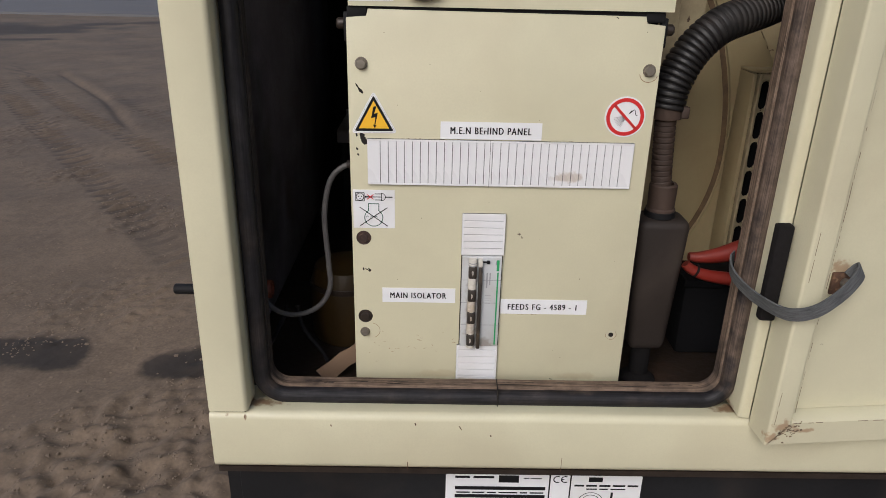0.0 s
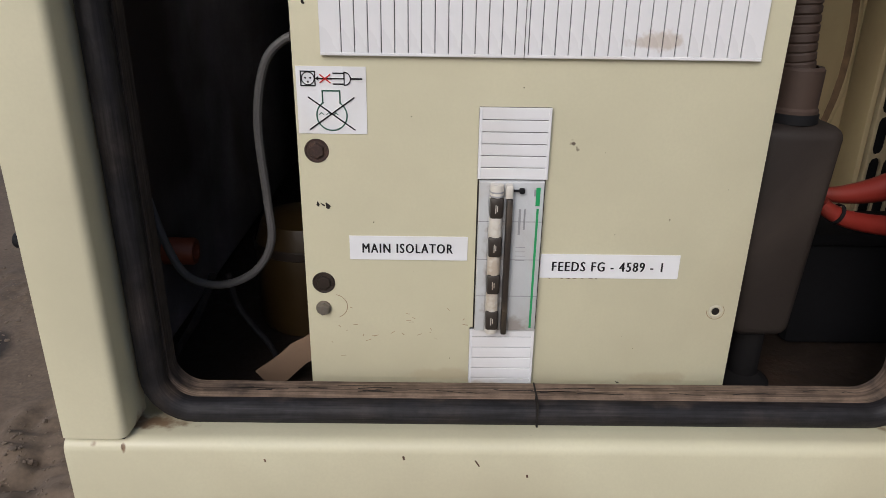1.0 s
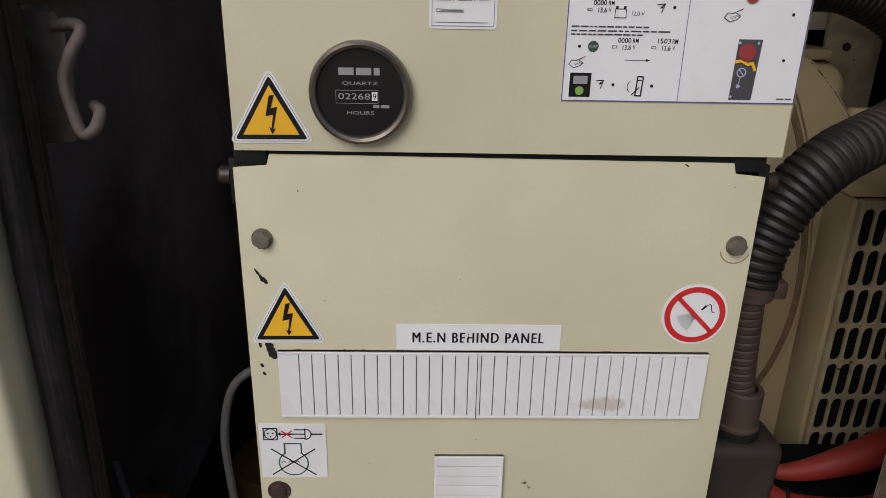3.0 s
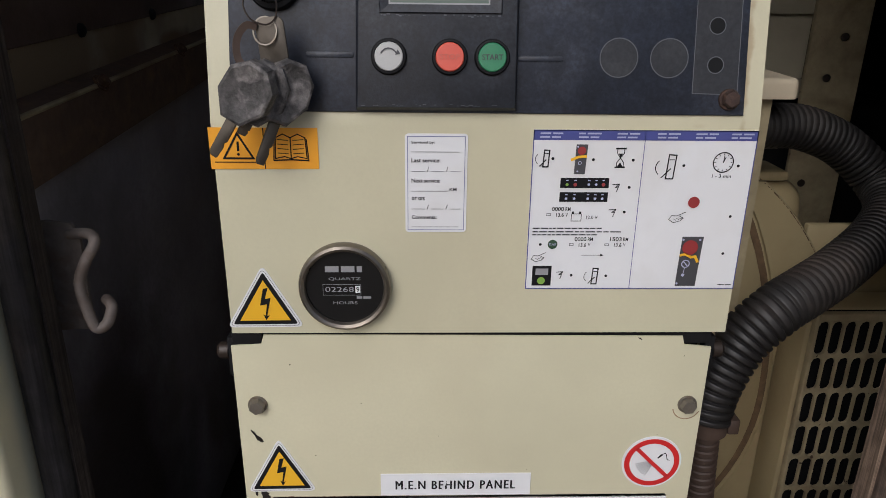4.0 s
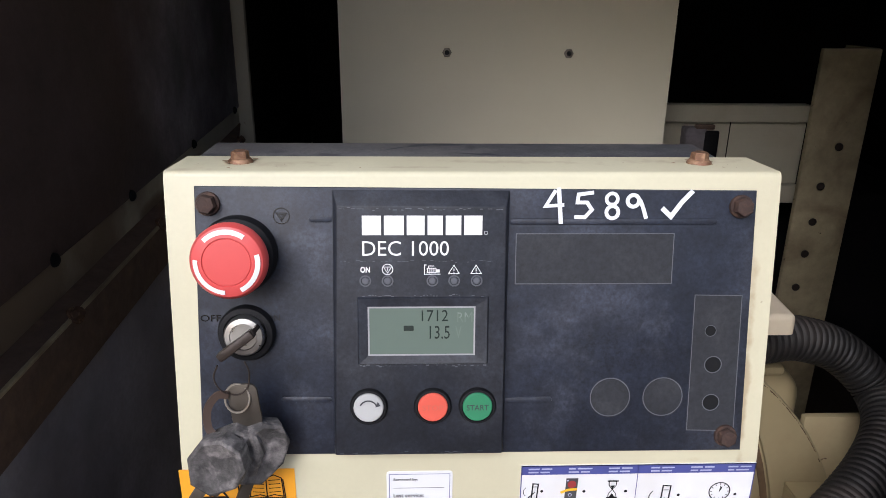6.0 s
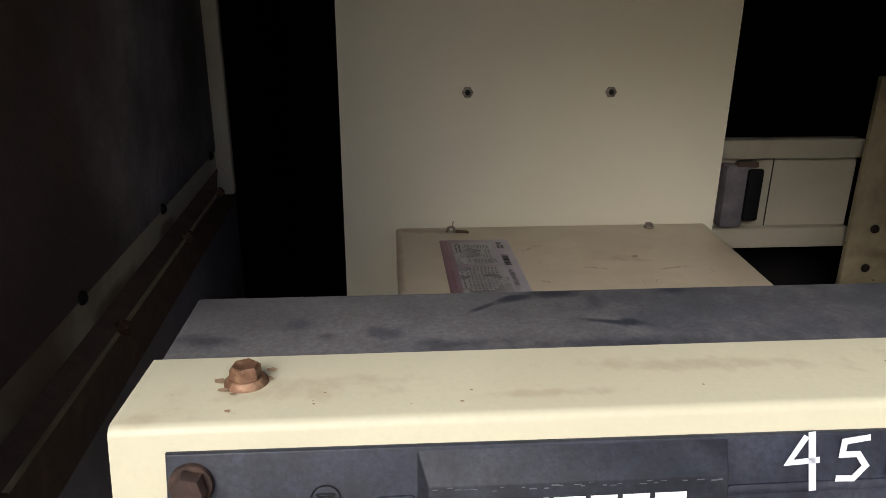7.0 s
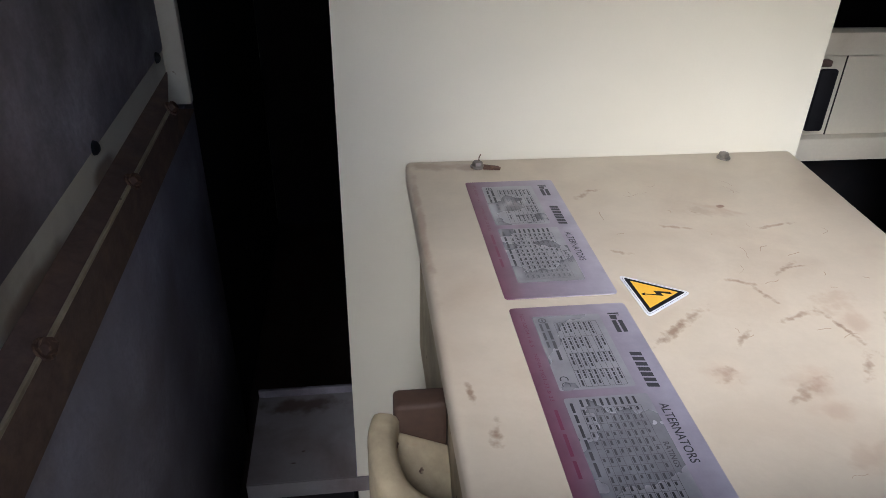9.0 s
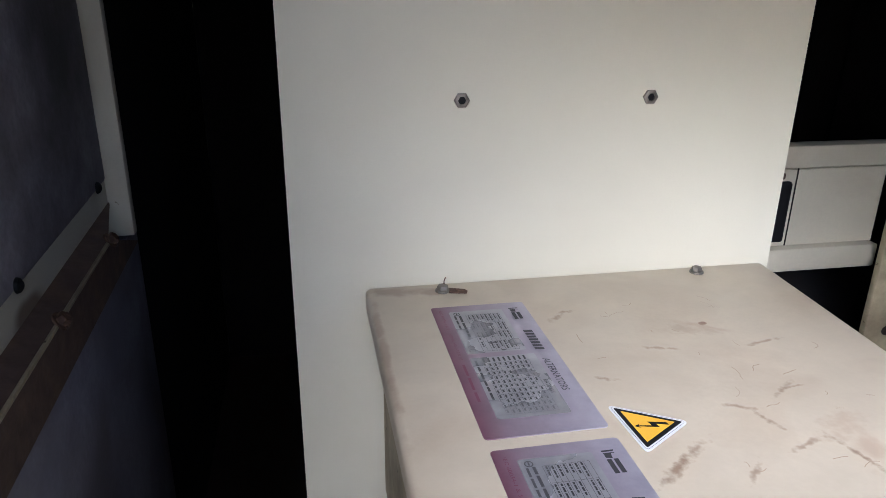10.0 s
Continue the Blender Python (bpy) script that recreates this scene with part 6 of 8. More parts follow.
for q in ((0.190, 0.085, 0.245, 0.262), (0.715, 0.653, 0.822, 0.980)):
    (ax, az), (bx, bz) = P(q[0], q[1]), P(q[2], q[3])
    up.fresh().poly([(ax, bz), (bx - (bx - ax) * 0.10, bz), (bx, az), (ax + (bx - ax) * 0.06, az)]).make("pictured_panel", GREY_PRINT, st, 0.0010)
up.fresh().disc(*P(0.117, 0.704), 0.0032, 18).make("pictured_button", material("dull_green_ink", (0.035, 0.075, 0.04), 0.45, bump=0.0), st, 0.0010)
up.fresh().rect(P(0.045, 0)[0], P(0, 0.905)[1], P(0.105, 0)[0], P(0, 0.862)[1]).make("pictured_display", GREY_INK, st, 0.0012)
i = up.fresh()
for b, cols in ((0.315, (0.163, 0.200, 0.262, 0.295, 0.328)), (0.402, (0.163, 0.200, 0.262, 0.295, 0.328))):
    for k, a in enumerate(cols):
        i.rect(P(a, 0)[0] - 0.0008, P(0, b - 0.012)[1], P(a, 0)[0] + 0.0008, P(0, b - 0.012)[1] + 0.0006)
        if b > 0.4 or k in (2, 3):
            i.disc(P(a, b + 0.010)[0], P(a, b + 0.010)[1], 0.0009, 8)
i.text("START", P(0.100, 0)[0], P(0, 0.710)[1], P(0.134, 0)[0], P(0, 0.697)[1])
for q in ((0.727, 0.672), (0.722, 0.962), (0.806, 0.672)):
    i.disc(*P(*q), 0.0008, 8)
i.ring(*P(0.752, 0.830), 0.0022, 0.0029, n=14).stroke([P(0.742, 0.815), P(0.762, 0.845)], 0.0007).stroke([P(0.750, 0.855), P(0.747, 0.890)], 0.0004).disc(*P(0.746, 0.905), 0.0012, 8)
i.ring(*P(0.213, 0.195), 0.0008, 0.0012, n=10).disc(*P(0.205, 0.245), 0.0006, 8).disc(*P(0.200, 0.098), 0.0006, 8)
i.make("pale_print", PALE_INK, st, 0.0013)
for a, b, r in ((0.763, 0.722, 0.0052), (0.750, 0.432, 0.0038), (0.218, 0.122, 0.0026), (0.200, 0.325, 0.0012), (0.328, 0.325, 0.0012)):
    up.fresh().disc(*P(a, b), r, 20).make("red_dot", STOP_INK, st, 0.0016)
for a, b, r in ((0.073, 0.942, 0.0026), (0.163, 0.325, 0.0010)):
    up.fresh().disc(*P(a, b), r, 14).make("green_dot", LIME_INK, st, 0.0016)
for q, w in ((((0.722, 0.772), (0.745, 0.765), (0.768, 0.782)), 0.0018), (((0.772, 0.785), (0.792, 0.780), (0.806, 0.815)), 0.0018), (((0.175, 0.175), (0.205, 0.158), (0.238, 0.155)), 0.0017)):
    up.fresh().stroke([P(*e) for e in q], w).make("yellow_arrow", YELLOW_INK, st, 0.0016)

# hour meter
hm = part("hour_meter", lathe([(0, 0), (0.0300, 0.0), (0.0305, 0.004), (0.0296, 0.008), (0.0280, 0.0092), (0.0262, 0.0080), (0.0255, 0.0055), (0.0262, 0.004), (0, 0.004)], 48), BEZEL, cab, "round black hour meter in a tarnished bezel", m=up.place(0.0035, 0.9545))
dial = Ink(up.at(0.0035, 0.9545, 0.0042), (1, 0, 0), (0, 0, 1))
dial.fresh().disc(0, 0, 0.0258, 40).make("dial", GLASS_BLACK, hm, 0.0)
i = dial.fresh().bars(-0.0125, 0.0115, 0.0105, 0.0042, 3, 2).text("QUARTZ", -0.0105, 0.0045, 0.0105, 0.0068).text("HOURS", -0.0080, -0.0125, 0.0080, -0.0104)
i.text("02268", -0.0130, -0.0036, 0.0058, 0.0000, 0.0).outline(-0.0145, -0.0060, 0.0105, 0.0018, 0.00025)
i.bars(0.0075, 0.017, -0.0085, 0.0018, 2, 3)
i.make("dial_lettering", GREY_INK, hm, 0.0003)
i = dial.fresh().rect(0.0068, -0.0042, 0.0100, 0.0008)
i.make("tenths_window", WHITE_INK, hm, 0.0004)
dial.fresh().text("9", 0.0074, -0.0036, 0.0094, 0.0001).make("tenths_digit", INK, hm, 0.0007)

# ---- dark instrument panel on the slope ----
ps = part("instrument_panel", slab(slope, [(-0.0615, 0.0065), (0.2525, 0.0055), (0.2500, 0.1590), (-0.0580, 0.1612)], 0.0, 0.0020, 0.0007), PANEL, cab, "navy black plastic instrument panel, scuffed and dusty")
# controller, standing proud with a sloping upper edge
CH = 0.0090
ctl = bmesh.new()
lo = [ctl.verts.new(slope.at(*p, 0.0021)) for p in ((0.0140, 0.0075), (0.1115, 0.0075), (0.1125, 0.1590), (0.0160, 0.1593))]
hi = [ctl.verts.new(slope.at(*p, CH)) for p in ((0.0153, 0.0090), (0.1100, 0.0090), (0.1100, 0.1508), (0.0188, 0.1511))]
ctl.faces.new(hi)
for k in range(4):
    ctl.faces.new((lo[k], lo[(k + 1) % 4], hi[(k + 1) % 4], hi[k]))
bmesh.ops.bevel(ctl, geom=[e for e in ctl.edges if e.verts[0] in hi or e.verts[1] in hi], offset=0.0006, segments=2, profile=0.5, affect="EDGES")
mid = part("controller", ctl, PANEL_MID, cab, "charcoal generator controller with a small display")
i = slope.fresh()
# maker's mark as plain blocks
bx = 0.0322
for wd in (0.0102, 0.0106, 0.0096, 0.0082, 0.0084, 0.0098):
    slope.fresh().rect(bx, 0.1356, bx + wd, 0.1462).make("mark_block", WHITE_INK, mid, CH + 0.0003)
    bx += wd + 0.0016
i = slope.fresh().text("DEC 1000", 0.0322, 0.1243, 0.0790, 0.1324)
i.ring(0.0990, 0.1368, 0.0009, 0.0011, n=10)
i.text("ON", 0.0310, 0.1150, 0.0362, 0.1183, 0.03)
x, z = 0.0457, 0.1168
i.ring(x, z, 0.0027, 0.0031, n=20).stroke([(x - 0.0021, z + 0.0013), (x + 0.0021, z + 0.0013), (x, z - 0.0021)], 0.0004, True).rect(x - 0.0002, z - 0.0008, x + 0.0002, z + 0.001)
for x in (0.0818, 0.0939):
    i.stroke([(x - 0.0029, 0.1143), (x, 0.1191), (x + 0.0029, 0.1143)], 0.0004, True).rect(x - 0.0002, 0.1156, x + 0.0002, 0.1173).rect(x - 0.0002, 0.1148, x + 0.0002, 0.1152)
x = 0.0700
i.outline(x - 0.0030, 0.1147, x + 0.0022, 0.1176, 0.0004).stroke([(x - 0.0042, 0.1145), (x - 0.0042, 0.1192), (x - 0.0034, 0.1192)], 0.0005).rect(x + 0.0022, 0.1150, x + 0.0040, 0.1167).rect(x - 0.0044, 0.1139, x + 0.0044, 0.1143).stroke([(x - 0.002, 0.1176), (x - 0.002, 0.1186), (x + 0.001, 0.1186)], 0.0004)
for k in range(4):
    i.rect(x - 0.0026 + 0.0011 * k, 0.1151, x - 0.0022 + 0.0011 * k, 0.1173)
i.make("lettering", WHITE_INK, mid, CH + 0.0003)
led = bpy.data.meshes.new("lamp")
bm = lathe([(0.0033, -0.0002), (0.0031, 0.0006), (0.0025, 0.0006), (0.0024, -0.0004), (0.0016, 0.0005), (0, 0.0008)], 18)
bm.to_mesh(led)
bm.free()
for x in (0.0336, 0.0457, 0.0701, 0.0820, 0.0943):
    part("indicator_lamp", led, SCUFF, mid, "unlit dusty indicator lamp", m=slope.place(x, 0.1103, CH))
# display in a bevelled bezel
bez = bmesh.new()
outer, inner = [(0.0290, 0.0629), (0.1012, 0.0629), (0.1012, 0.1014), (0.0290, 0.1014)], [(0.0346, 0.0680), (0.0938, 0.0680), (0.0938, 0.0960), (0.0346, 0.0960)]
vo = [bez.verts.new(slope.at(*p, CH + 0.0001)) for p in outer]
vm = [bez.verts.new(slope.at(p[0] * 0.88 + q[0] * 0.12, p[1] * 0.88 + q[1] * 0.12, CH + 0.0014)) for p, q in zip(outer, inner)]
vi = [bez.verts.new(slope.at(*p, CH + 0.0004)) for p in inner]
for a in range(4):
    b = (a + 1) % 4
    bez.faces.new((vo[a], vo[b], vm[b], vm[a]))
    bez.faces.new((vm[a], vm[b], vi[b], vi[a]))
part("display_bezel", bez, PANEL_MID, mid, smooth=0)
slope.fresh().rect(0.0345, 0.0679, 0.0939, 0.0961).make("display", LCD, mid, CH + 0.0003, "grey green liquid crystal display, switched on")
slope.fresh().outline(0.0346, 0.0680, 0.0938, 0.0960, 0.0009).make("display_edge", GREY_INK, mid, CH + 0.0005, "pale dusty edge of the display")
i = slope.fresh().text("1712", 0.0642, 0.0876, 0.0788, 0.0940).text("13.5", 0.0686, 0.0776, 0.0797, 0.0850).round(0.0543, 0.0822, 0.0598, 0.0852, 0.0004, 2)
i.make("digits", SEGMENT, mid, CH + 0.0006)
slope.fresh().text("RM", 0.0837, 0.0870, 0.0922, 0.0926).text("V", 0.0828, 0.0778, 0.0862, 0.0846).make("faint_digits", SEGMENT_PALE, mid, CH + 0.0006)
# worn and dusty edges of the controller
i = slope.fresh()
rr = random.Random(44)
def worn_edge(a, b, w):
    n = 40
    for k in range(n):
        if rr.random() < 0.55:
            u0, u1 = k / n, (k + rr.uniform(0.3, 1.0)) / n
            off = rr.gauss(0, 0.0004)
            i.stroke([(a[0] + (b[0] - a[0]) * u0, a[1] + (b[1] - a[1]) * u0 + off), (a[0] + (b[0] - a[0]) * u1, a[1] + (b[1] - a[1]) * u1 + off)], rr.uniform(0.00015, w))
worn_edge((0.0200, 0.1500), (0.1090, 0.1497), 0.0006)
worn_edge((0.0300, 0.0622), (0.1005, 0.0620), 0.0009)
worn_edge((0.0300, 0.1022), (0.1005, 0.1022), 0.0005)
worn_edge((0.0200, 0.1214), (0.1090, 0.1213), 0.0003)
worn_edge((0.0180, 0.0105), (0.1095, 0.0105), 0.0005)
i.make("scuffs", SCUFF, mid, CH + 0.0002, "dusty worn edges")
# push buttons
for x, mt, lab in ((0.0345, BTN_GREY, "grey reset button"), (0.0704, BTN_RED, "faded red stop button"), (0.0955, BTN_GREEN, "green start button")):
    pb = part("push_button", lathe([(0.0106, 0), (0.0106, 0.0012), (0.0099, 0.0028), (0.0088, 0.0030), (0.0086, 0.0016), (0, 0.0016)], 32), INK, cab, lab, m=slope.place(x, 0.0384, CH))
    part("button_face", lathe([(0.0084, 0.0), (0.0084, 0.0020), (0.0078, 0.0026), (0, 0.0028)], 32), mt, pb, lab, m=slope.place(x, 0.0384, CH + 0.0006))
slope.fresh().text("START", 0.0893, 0.0367, 0.1017, 0.0400, 0.01).make("start_print", DARK_INK, mid, CH + 0.0038)
i = slope.fresh().ring(0.0345, 0.0379, 0.0046, 0.0054, 25, 155, 14).poly([(0.0397, 0.0423), (0.0382, 0.0391), (0.0413, 0.0399)])
i.make("reset_arrow", DARK_INK, mid, CH + 0.0038)
slope.fresh().text("STOP", 0.0645, 0.0369, 0.0762, 0.0400, 0.01).make("stop_print", material("faded_print", (0.54, 0.12, 0.08), 0.4, bump=0.0), mid, CH + 0.0038)
# moulded slots, blind windows and blanked holes
for x0, x1, v in ((-0.0153, 0.0135, 0.0399), (0.1118, 0.1392, 0.0384), (0.0030, 0.0155, 0.1434), (0.1128, 0.2288, 0.1420)):
    part("moulded_slot", slab(slope, rounded(x0, v - 0.0017, x1, v + 0.0017, 0.0016, 3), 0.0020, 0.0028, 0.0005), PANEL, cab)
for q in ((0.1162, 0.1066, 0.2050, 0.1354), (0.2190, 0.0184, 0.2465, 0.0998)):
    slope.fresh().rect(*q).make("blank_window", PANEL_DUSTY, ps, 0.0021, "dusty matt blank window")
win = slope.fresh().outline(0.1162, 0.1066, 0.2050, 0.1354, 0.0005)
win.stroke([(0.2192, 0.0188), (0.2470, 0.0180), (0.2460, 0.0995), (0.2189, 0.1000)], 0.0005, True)
for x in (0.1730, 0.2038):
    win.ring(x, 0.0395, 0.0112, 0.0118, n=36)
    slope.fresh().disc(x, 0.0395, 0.0111, 32).make("blanked_hole", PANEL_DUSTY, ps, 0.0022, "dusty blanked hole")
for x, v, r in ((0.2293, 0.0789, 0.0034), (0.2321, 0.0587, 0.0052), (0.2324, 0.0357, 0.0052)):
    win.ring(x, v, r * 0.90, r, n=24)
win.make("window_edges", SCUFF, ps, 0.0023, "scuffed outlines of blank windows")
shade = slope.fresh().disc(0.2293, 0.0789, 0.0030, 20).disc(0.2321, 0.0587, 0.0045, 20).disc(0.2324, 0.0357, 0.0045, 20)
shade.make("punched_hole", INK, ps, 0.0023)
i = slope.fresh().ring(-0.0118, 0.1452, 0.0041, 0.0046, n=24).stroke([(-0.0145, 0.1468), (-0.0091, 0.1468), (-0.0118, 0.1424)], 0.0005, True).stroke([(-0.0131, 0.1460), (-0.0105, 0.1460), (-0.0118, 0.1438)], 0.0004, True)
i.make("embossed_symbol", GLASS_BLACK, ps, 0.0024)
i = slope.fresh()
i.text("OFF", -0.0582, 0.0862, -0.0468, 0.0900, 0.01).text("ON", -0.0225, 0.0862, -0.0145, 0.0900, 0.01)
i.make("lettering", GLASS_BLACK, ps, 0.0024)
# marker writing
for q in (slope.fresh().stroke([(0.1372, 0.1588), (0.1322, 0.1506), (0.1418, 0.1512)], 0.0021).stroke([(0.1392, 0.1600), (0.1408, 0.1415)], 0.0024),
          slope.fresh().stroke([(0.1580, 0.1580), (0.1502, 0.1570), (0.1497, 0.1526), (0.1550, 0.1526), (0.1578, 0.1486), (0.1540, 0.1444), (0.1488, 0.1446)], 0.0021),
          slope.fresh().ring(0.1688, 0.1545, 0.0021, 0.0041, n=20).ring(0.1692, 0.1472, 0.0023, 0.0044, n=20),
          slope.fresh().ring(0.1806, 0.1535, 0.0021, 0.0043, n=20).stroke([(0.1846, 0.1535), (0.1866, 0.1486), (0.1880, 0.1442)], 0.0022),
          slope.fresh().stroke([(0.1974, 0.1490), (0.2020, 0.1448), (0.2075, 0.1525), (0.2130, 0.1585)], 0.0027)):
    q.make("marker_stroke", MARKER, ps, 0.0030, "figure in white paint marker")
# rusty bolts on the panel and on the top lip
rb = bpy.data.meshes.new("panel_bolt")
bm = hex_head(0.0055, 0.0046, 0.0066)
bm.to_mesh(rb)
bm.free()
for x, v in ((-0.0508, 0.1518), (0.2413, 0.1503), (0.2423, 0.0152)):
    part("panel_bolt", rb, RUST_DARK, cab, "rusty hexagon bolt", m=slope.place(x, v, 0.0020) @ Matrix.Rotation(x * 31, 4, "Z"))
fb = bpy.data.meshes.new("flange_bolt")
bm = lathe([(0, 0), (0.0082, 0), (0.0080, 0.0012), (0.0064, 0.0030), (0, 0.0030)], 24)
join(bm, lathe([(0, 0.003), (0.0060, 0.003), (0.0058, 0.0068), (0.0048, 0.0078), (0.0030, 0.0074), (0, 0.0074)], 6))
bm.to_mesh(fb)
bm.free()
for x in (-0.0390, 0.2270):
    part("lip_bolt", fb, RUST_COPPER, cab, "rusty hexagon bolt", m=Matrix.Translation((x, 0.8390, TOPZ - 0.0009)) @ Matrix.Rotation(x * 17, 4, "Z") @ Matrix.Scale(0.88, 4))
i = Ink((0, TOPY, TOPZ + 0.0001), (1, 0, 0), (0, 0.0445, -0.0015))
rr = random.Random(21)
for _ in range(16):
    a, b, s = rr.uniform(-0.07, 0.258), 0.0035 + abs(rr.gauss(0, 0.014)), rr.uniform(0.0002, 0.0006)
    if b < 0.0425:
        i.poly([(a + s * rr.uniform(0.6, 1.6) * math.cos(k), b + s * rr.uniform(0.6, 1.2) * math.sin(k)) for k in (0, 1.3, 2.6, 3.9, 5.2)])
for x in (-0.0390, 0.2270):
    for _ in range(20):
        a, b, s = x + rr.gauss(0, 0.006), 0.0255 + rr.gauss(0, 0.006), rr.uniform(0.0006, 0.0018)
        i.poly([(a + s * rr.uniform(0.6, 1.6) * math.cos(k), b + s * rr.uniform(0.6, 1.2) * math.sin(k)) for k in (0, 1.3, 2.6, 3.9, 5.2)])
i.make("lip_wear", SMEAR, cab, 0.0006, "rust bleeding round the bolts")
# emergency stop
EX, EV = -0.0354, 0.1245
es = part("emergency_stop", lathe([(0.0212, 0.0), (0.0212, 0.005), (0.0200, 0.008), (0.0150, 0.009), (0.0130, 0.011), (0.0130, 0.022), (0, 0.022)], 40), INK, cab, "red mushroom emergency stop on a black collar", m=slope.place(EX, EV, 0.0018))
part("mushroom", lathe([(0.0120, 0.017), (0.0186, 0.0172), (0.0200, 0.0190), (0.0198, 0.0230), (0.0182, 0.0254), (0.0150, 0.0266), (0.0128, 0.0268), (0.0124, 0.0262), (0.0120, 0.0266), (0, 0.0272)], 48), RED, es, "red plastic mushroom head", m=slope.place(EX, EV, 0.0018))
def rim_at(a, r):
    h = 0.0268 - max(0.0, (r - 0.0135)) ** 1.6 * 6.2
    return slope.at(EX + r * math.cos(a), EV + r * math.sin(a), 0.0018 + h + 0.0004)
for a0, a1 in ((55, 135), (-65, 15), (175, 265)):
    n = 14
    arrow = bmesh.new()
    for k in range(n):
        b0, b1 = radians(a0 + (a1 - a0) * k / n), radians(a0 + (a1 - a0) * (k + 1) / n)
        for r0, r1 in ((0.0146, 0.0158), (0.0158, 0.0171)):
            arrow.faces.new([arrow.verts.new(rim_at(*q)) for q in ((b0, r0), (b0, r1), (b1, r1), (b1, r0))])
    bmesh.ops.remove_doubles(arrow, verts=arrow.verts, dist=1e-6)
    part("turn_arrow", arrow, WHITE_INK, es, "white turn arrow", smooth=0)

# key switch
KX, KV = -0.0328, 0.0800
ks = part("key_switch", lathe([(0.0158, 0), (0.0158, 0.003), (0.0148, 0.0055), (0.0122, 0.006), (0.0118, 0.004), (0, 0.004)], 36), INK, cab, "chrome key switch in a black ring with a key in it", m=slope.place(KX, KV, 0.0018))
part("barrel", lathe([(0.0112, 0.003), (0.0112, 0.0085), (0.0102, 0.0100), (0.0075, 0.0104), (0.0072, 0.0098), (0, 0.0098)], 36), CHROME, ks, "scratched chrome barrel", m=slope.place(KX, KV, 0.0018))

# key bunch hanging from the switch
keys = thing("key_bunch", (-0.04, 0.765, 1.04), "bunch of worn keys with grey rubber heads on wire rings", "keys")
b2 = box(-0.0130, 0.0110, -0.0013, 0.0013, 0.0095, 0.0240, 0.0006)
box(-0.0125, 0.0105, -0.0024, 0.0024, 0.0190, 0.0262, 0.0012, bm=b2)
b2.transform(Matrix.Rotation(radians(37), 4, "Z"))
part("key_in_switch", b2, DARK_STEEL, keys, m=slope.place(KX, KV, 0.0018))
ring1 = spline([(-0.0420, 0.7660, 1.1370), (-0.0445, 0.7655, 1.1300), (-0.0410, 0.7650, 1.1225), (-0.0330, 0.7660, 1.1195), (-0.0280, 0.7680, 1.1230), (-0.0268, 0.7690, 1.1310), (-0.0290, 0.7700, 1.1370)], 6)
part("wire_ring", sweep(ring1, circle(0.0005, 6), up=(0, 1, 0)), DARK_STEEL, keys)
ring2 = [Vector((-0.0340 + 0.0065 * math.cos(a), 0.7680 + 0.002 * math.sin(a), 1.1160 + 0.0075 * math.sin(a))) for a in (2 * math.pi * k / 24 for k in range(24))]
part("wire_ring", sweep(ring2, circle(0.0007, 6), closed=True, up=(0, 1, 0)), STEEL, keys)
bow = slab(Ink((-0.0310, 0.7700, 1.1120), (1, 0, 0.12), (-0.10, 0.05, 1)), rounded(-0.0078, -0.0150, 0.0082, 0.0115, 0.0045), 0.0, 0.0016, 0.0004)
join(bow, slab(Ink((-0.0290, 0.7710, 1.0980), (1, 0, 0), (0, 0.02, 1)), [(-0.0045, -0.022), (0.0045, -0.022), (0.0045, 0.002), (-0.0045, 0.002)], 0.0, 0.0016, 0.0004))
part("steel_key", bow, KEYMETAL, keys, "dull steel key")
part("leather_loop", sweep(spline([(-0.0385, 0.7680, 1.1180), (-0.0440, 0.7660, 1.1190), (-0.0490, 0.7640, 1.1120), (-0.0490, 0.7620, 1.1020), (-0.0450, 0.7605, 1.0970)], 6), [(-0.0007, -0.0020), (0.0007, -0.0020), (0.0007, 0.0020), (-0.0007, 0.0020)], up=(0, 0, 1)), COLLAR, keys)


def key(x, y, z, turn, yaw, length):
    """A key with a six-sided rubber head that hangs down."""
    o = Ink((0, 0, 0), (1, 0, 0), (0, 0, 1))
    head = slab(o, [(-0.0065, 0.0205), (0.0060, 0.0210), (0.0155, 0.0110), (0.0165, -0.0040), (0.0070, -0.0190), (-0.0070, -0.0195), (-0.0165, -0.0050), (-0.0155, 0.0110)], -0.0048, 0.0048, 0.0024)
    for s in (-1, 1):       # both faces are dished
        for thick, depth in ((0.0025, -0.0008), (0.0040, -0.0013)):
            big = max((f for f in head.faces if f.normal.y * s > 0.9), key=lambda f: f.calc_area() - (0 if f.calc_center_median().xz.length < 0.004 else 1))
            bmesh.ops.inset_region(head, faces=[big], thickness=thick, depth=depth)
            head.normal_update()
    bl = slab(o, [(-0.0036, -0.0180), (0.0036, -0.0180), (0.0034, -0.0180 - length * 0.55), (0.0020, -0.0180 - length * 0.6), (0.0030, -0.0180 - length * 0.72), (0.0022, -0.0180 - length), (-0.0024, -0.0180 - length), (-0.0036, -0.0180 - length * 0.9)], -0.0012, 0.0012, 0.0004)
    m = Matrix.Translation((x, y, z)) @ Matrix.Rotation(radians(yaw), 4, "Z") @ Matrix.Rotation(radians(turn), 4, "Y")
    for b in (head, bl):
        b.transform(m @ Matrix.Scale(0.93, 4))
    part("key_head", head, KEYPLASTIC, keys, "worn grey rubber key head")
    part("key_blade", bl, KEYMETAL, keys)


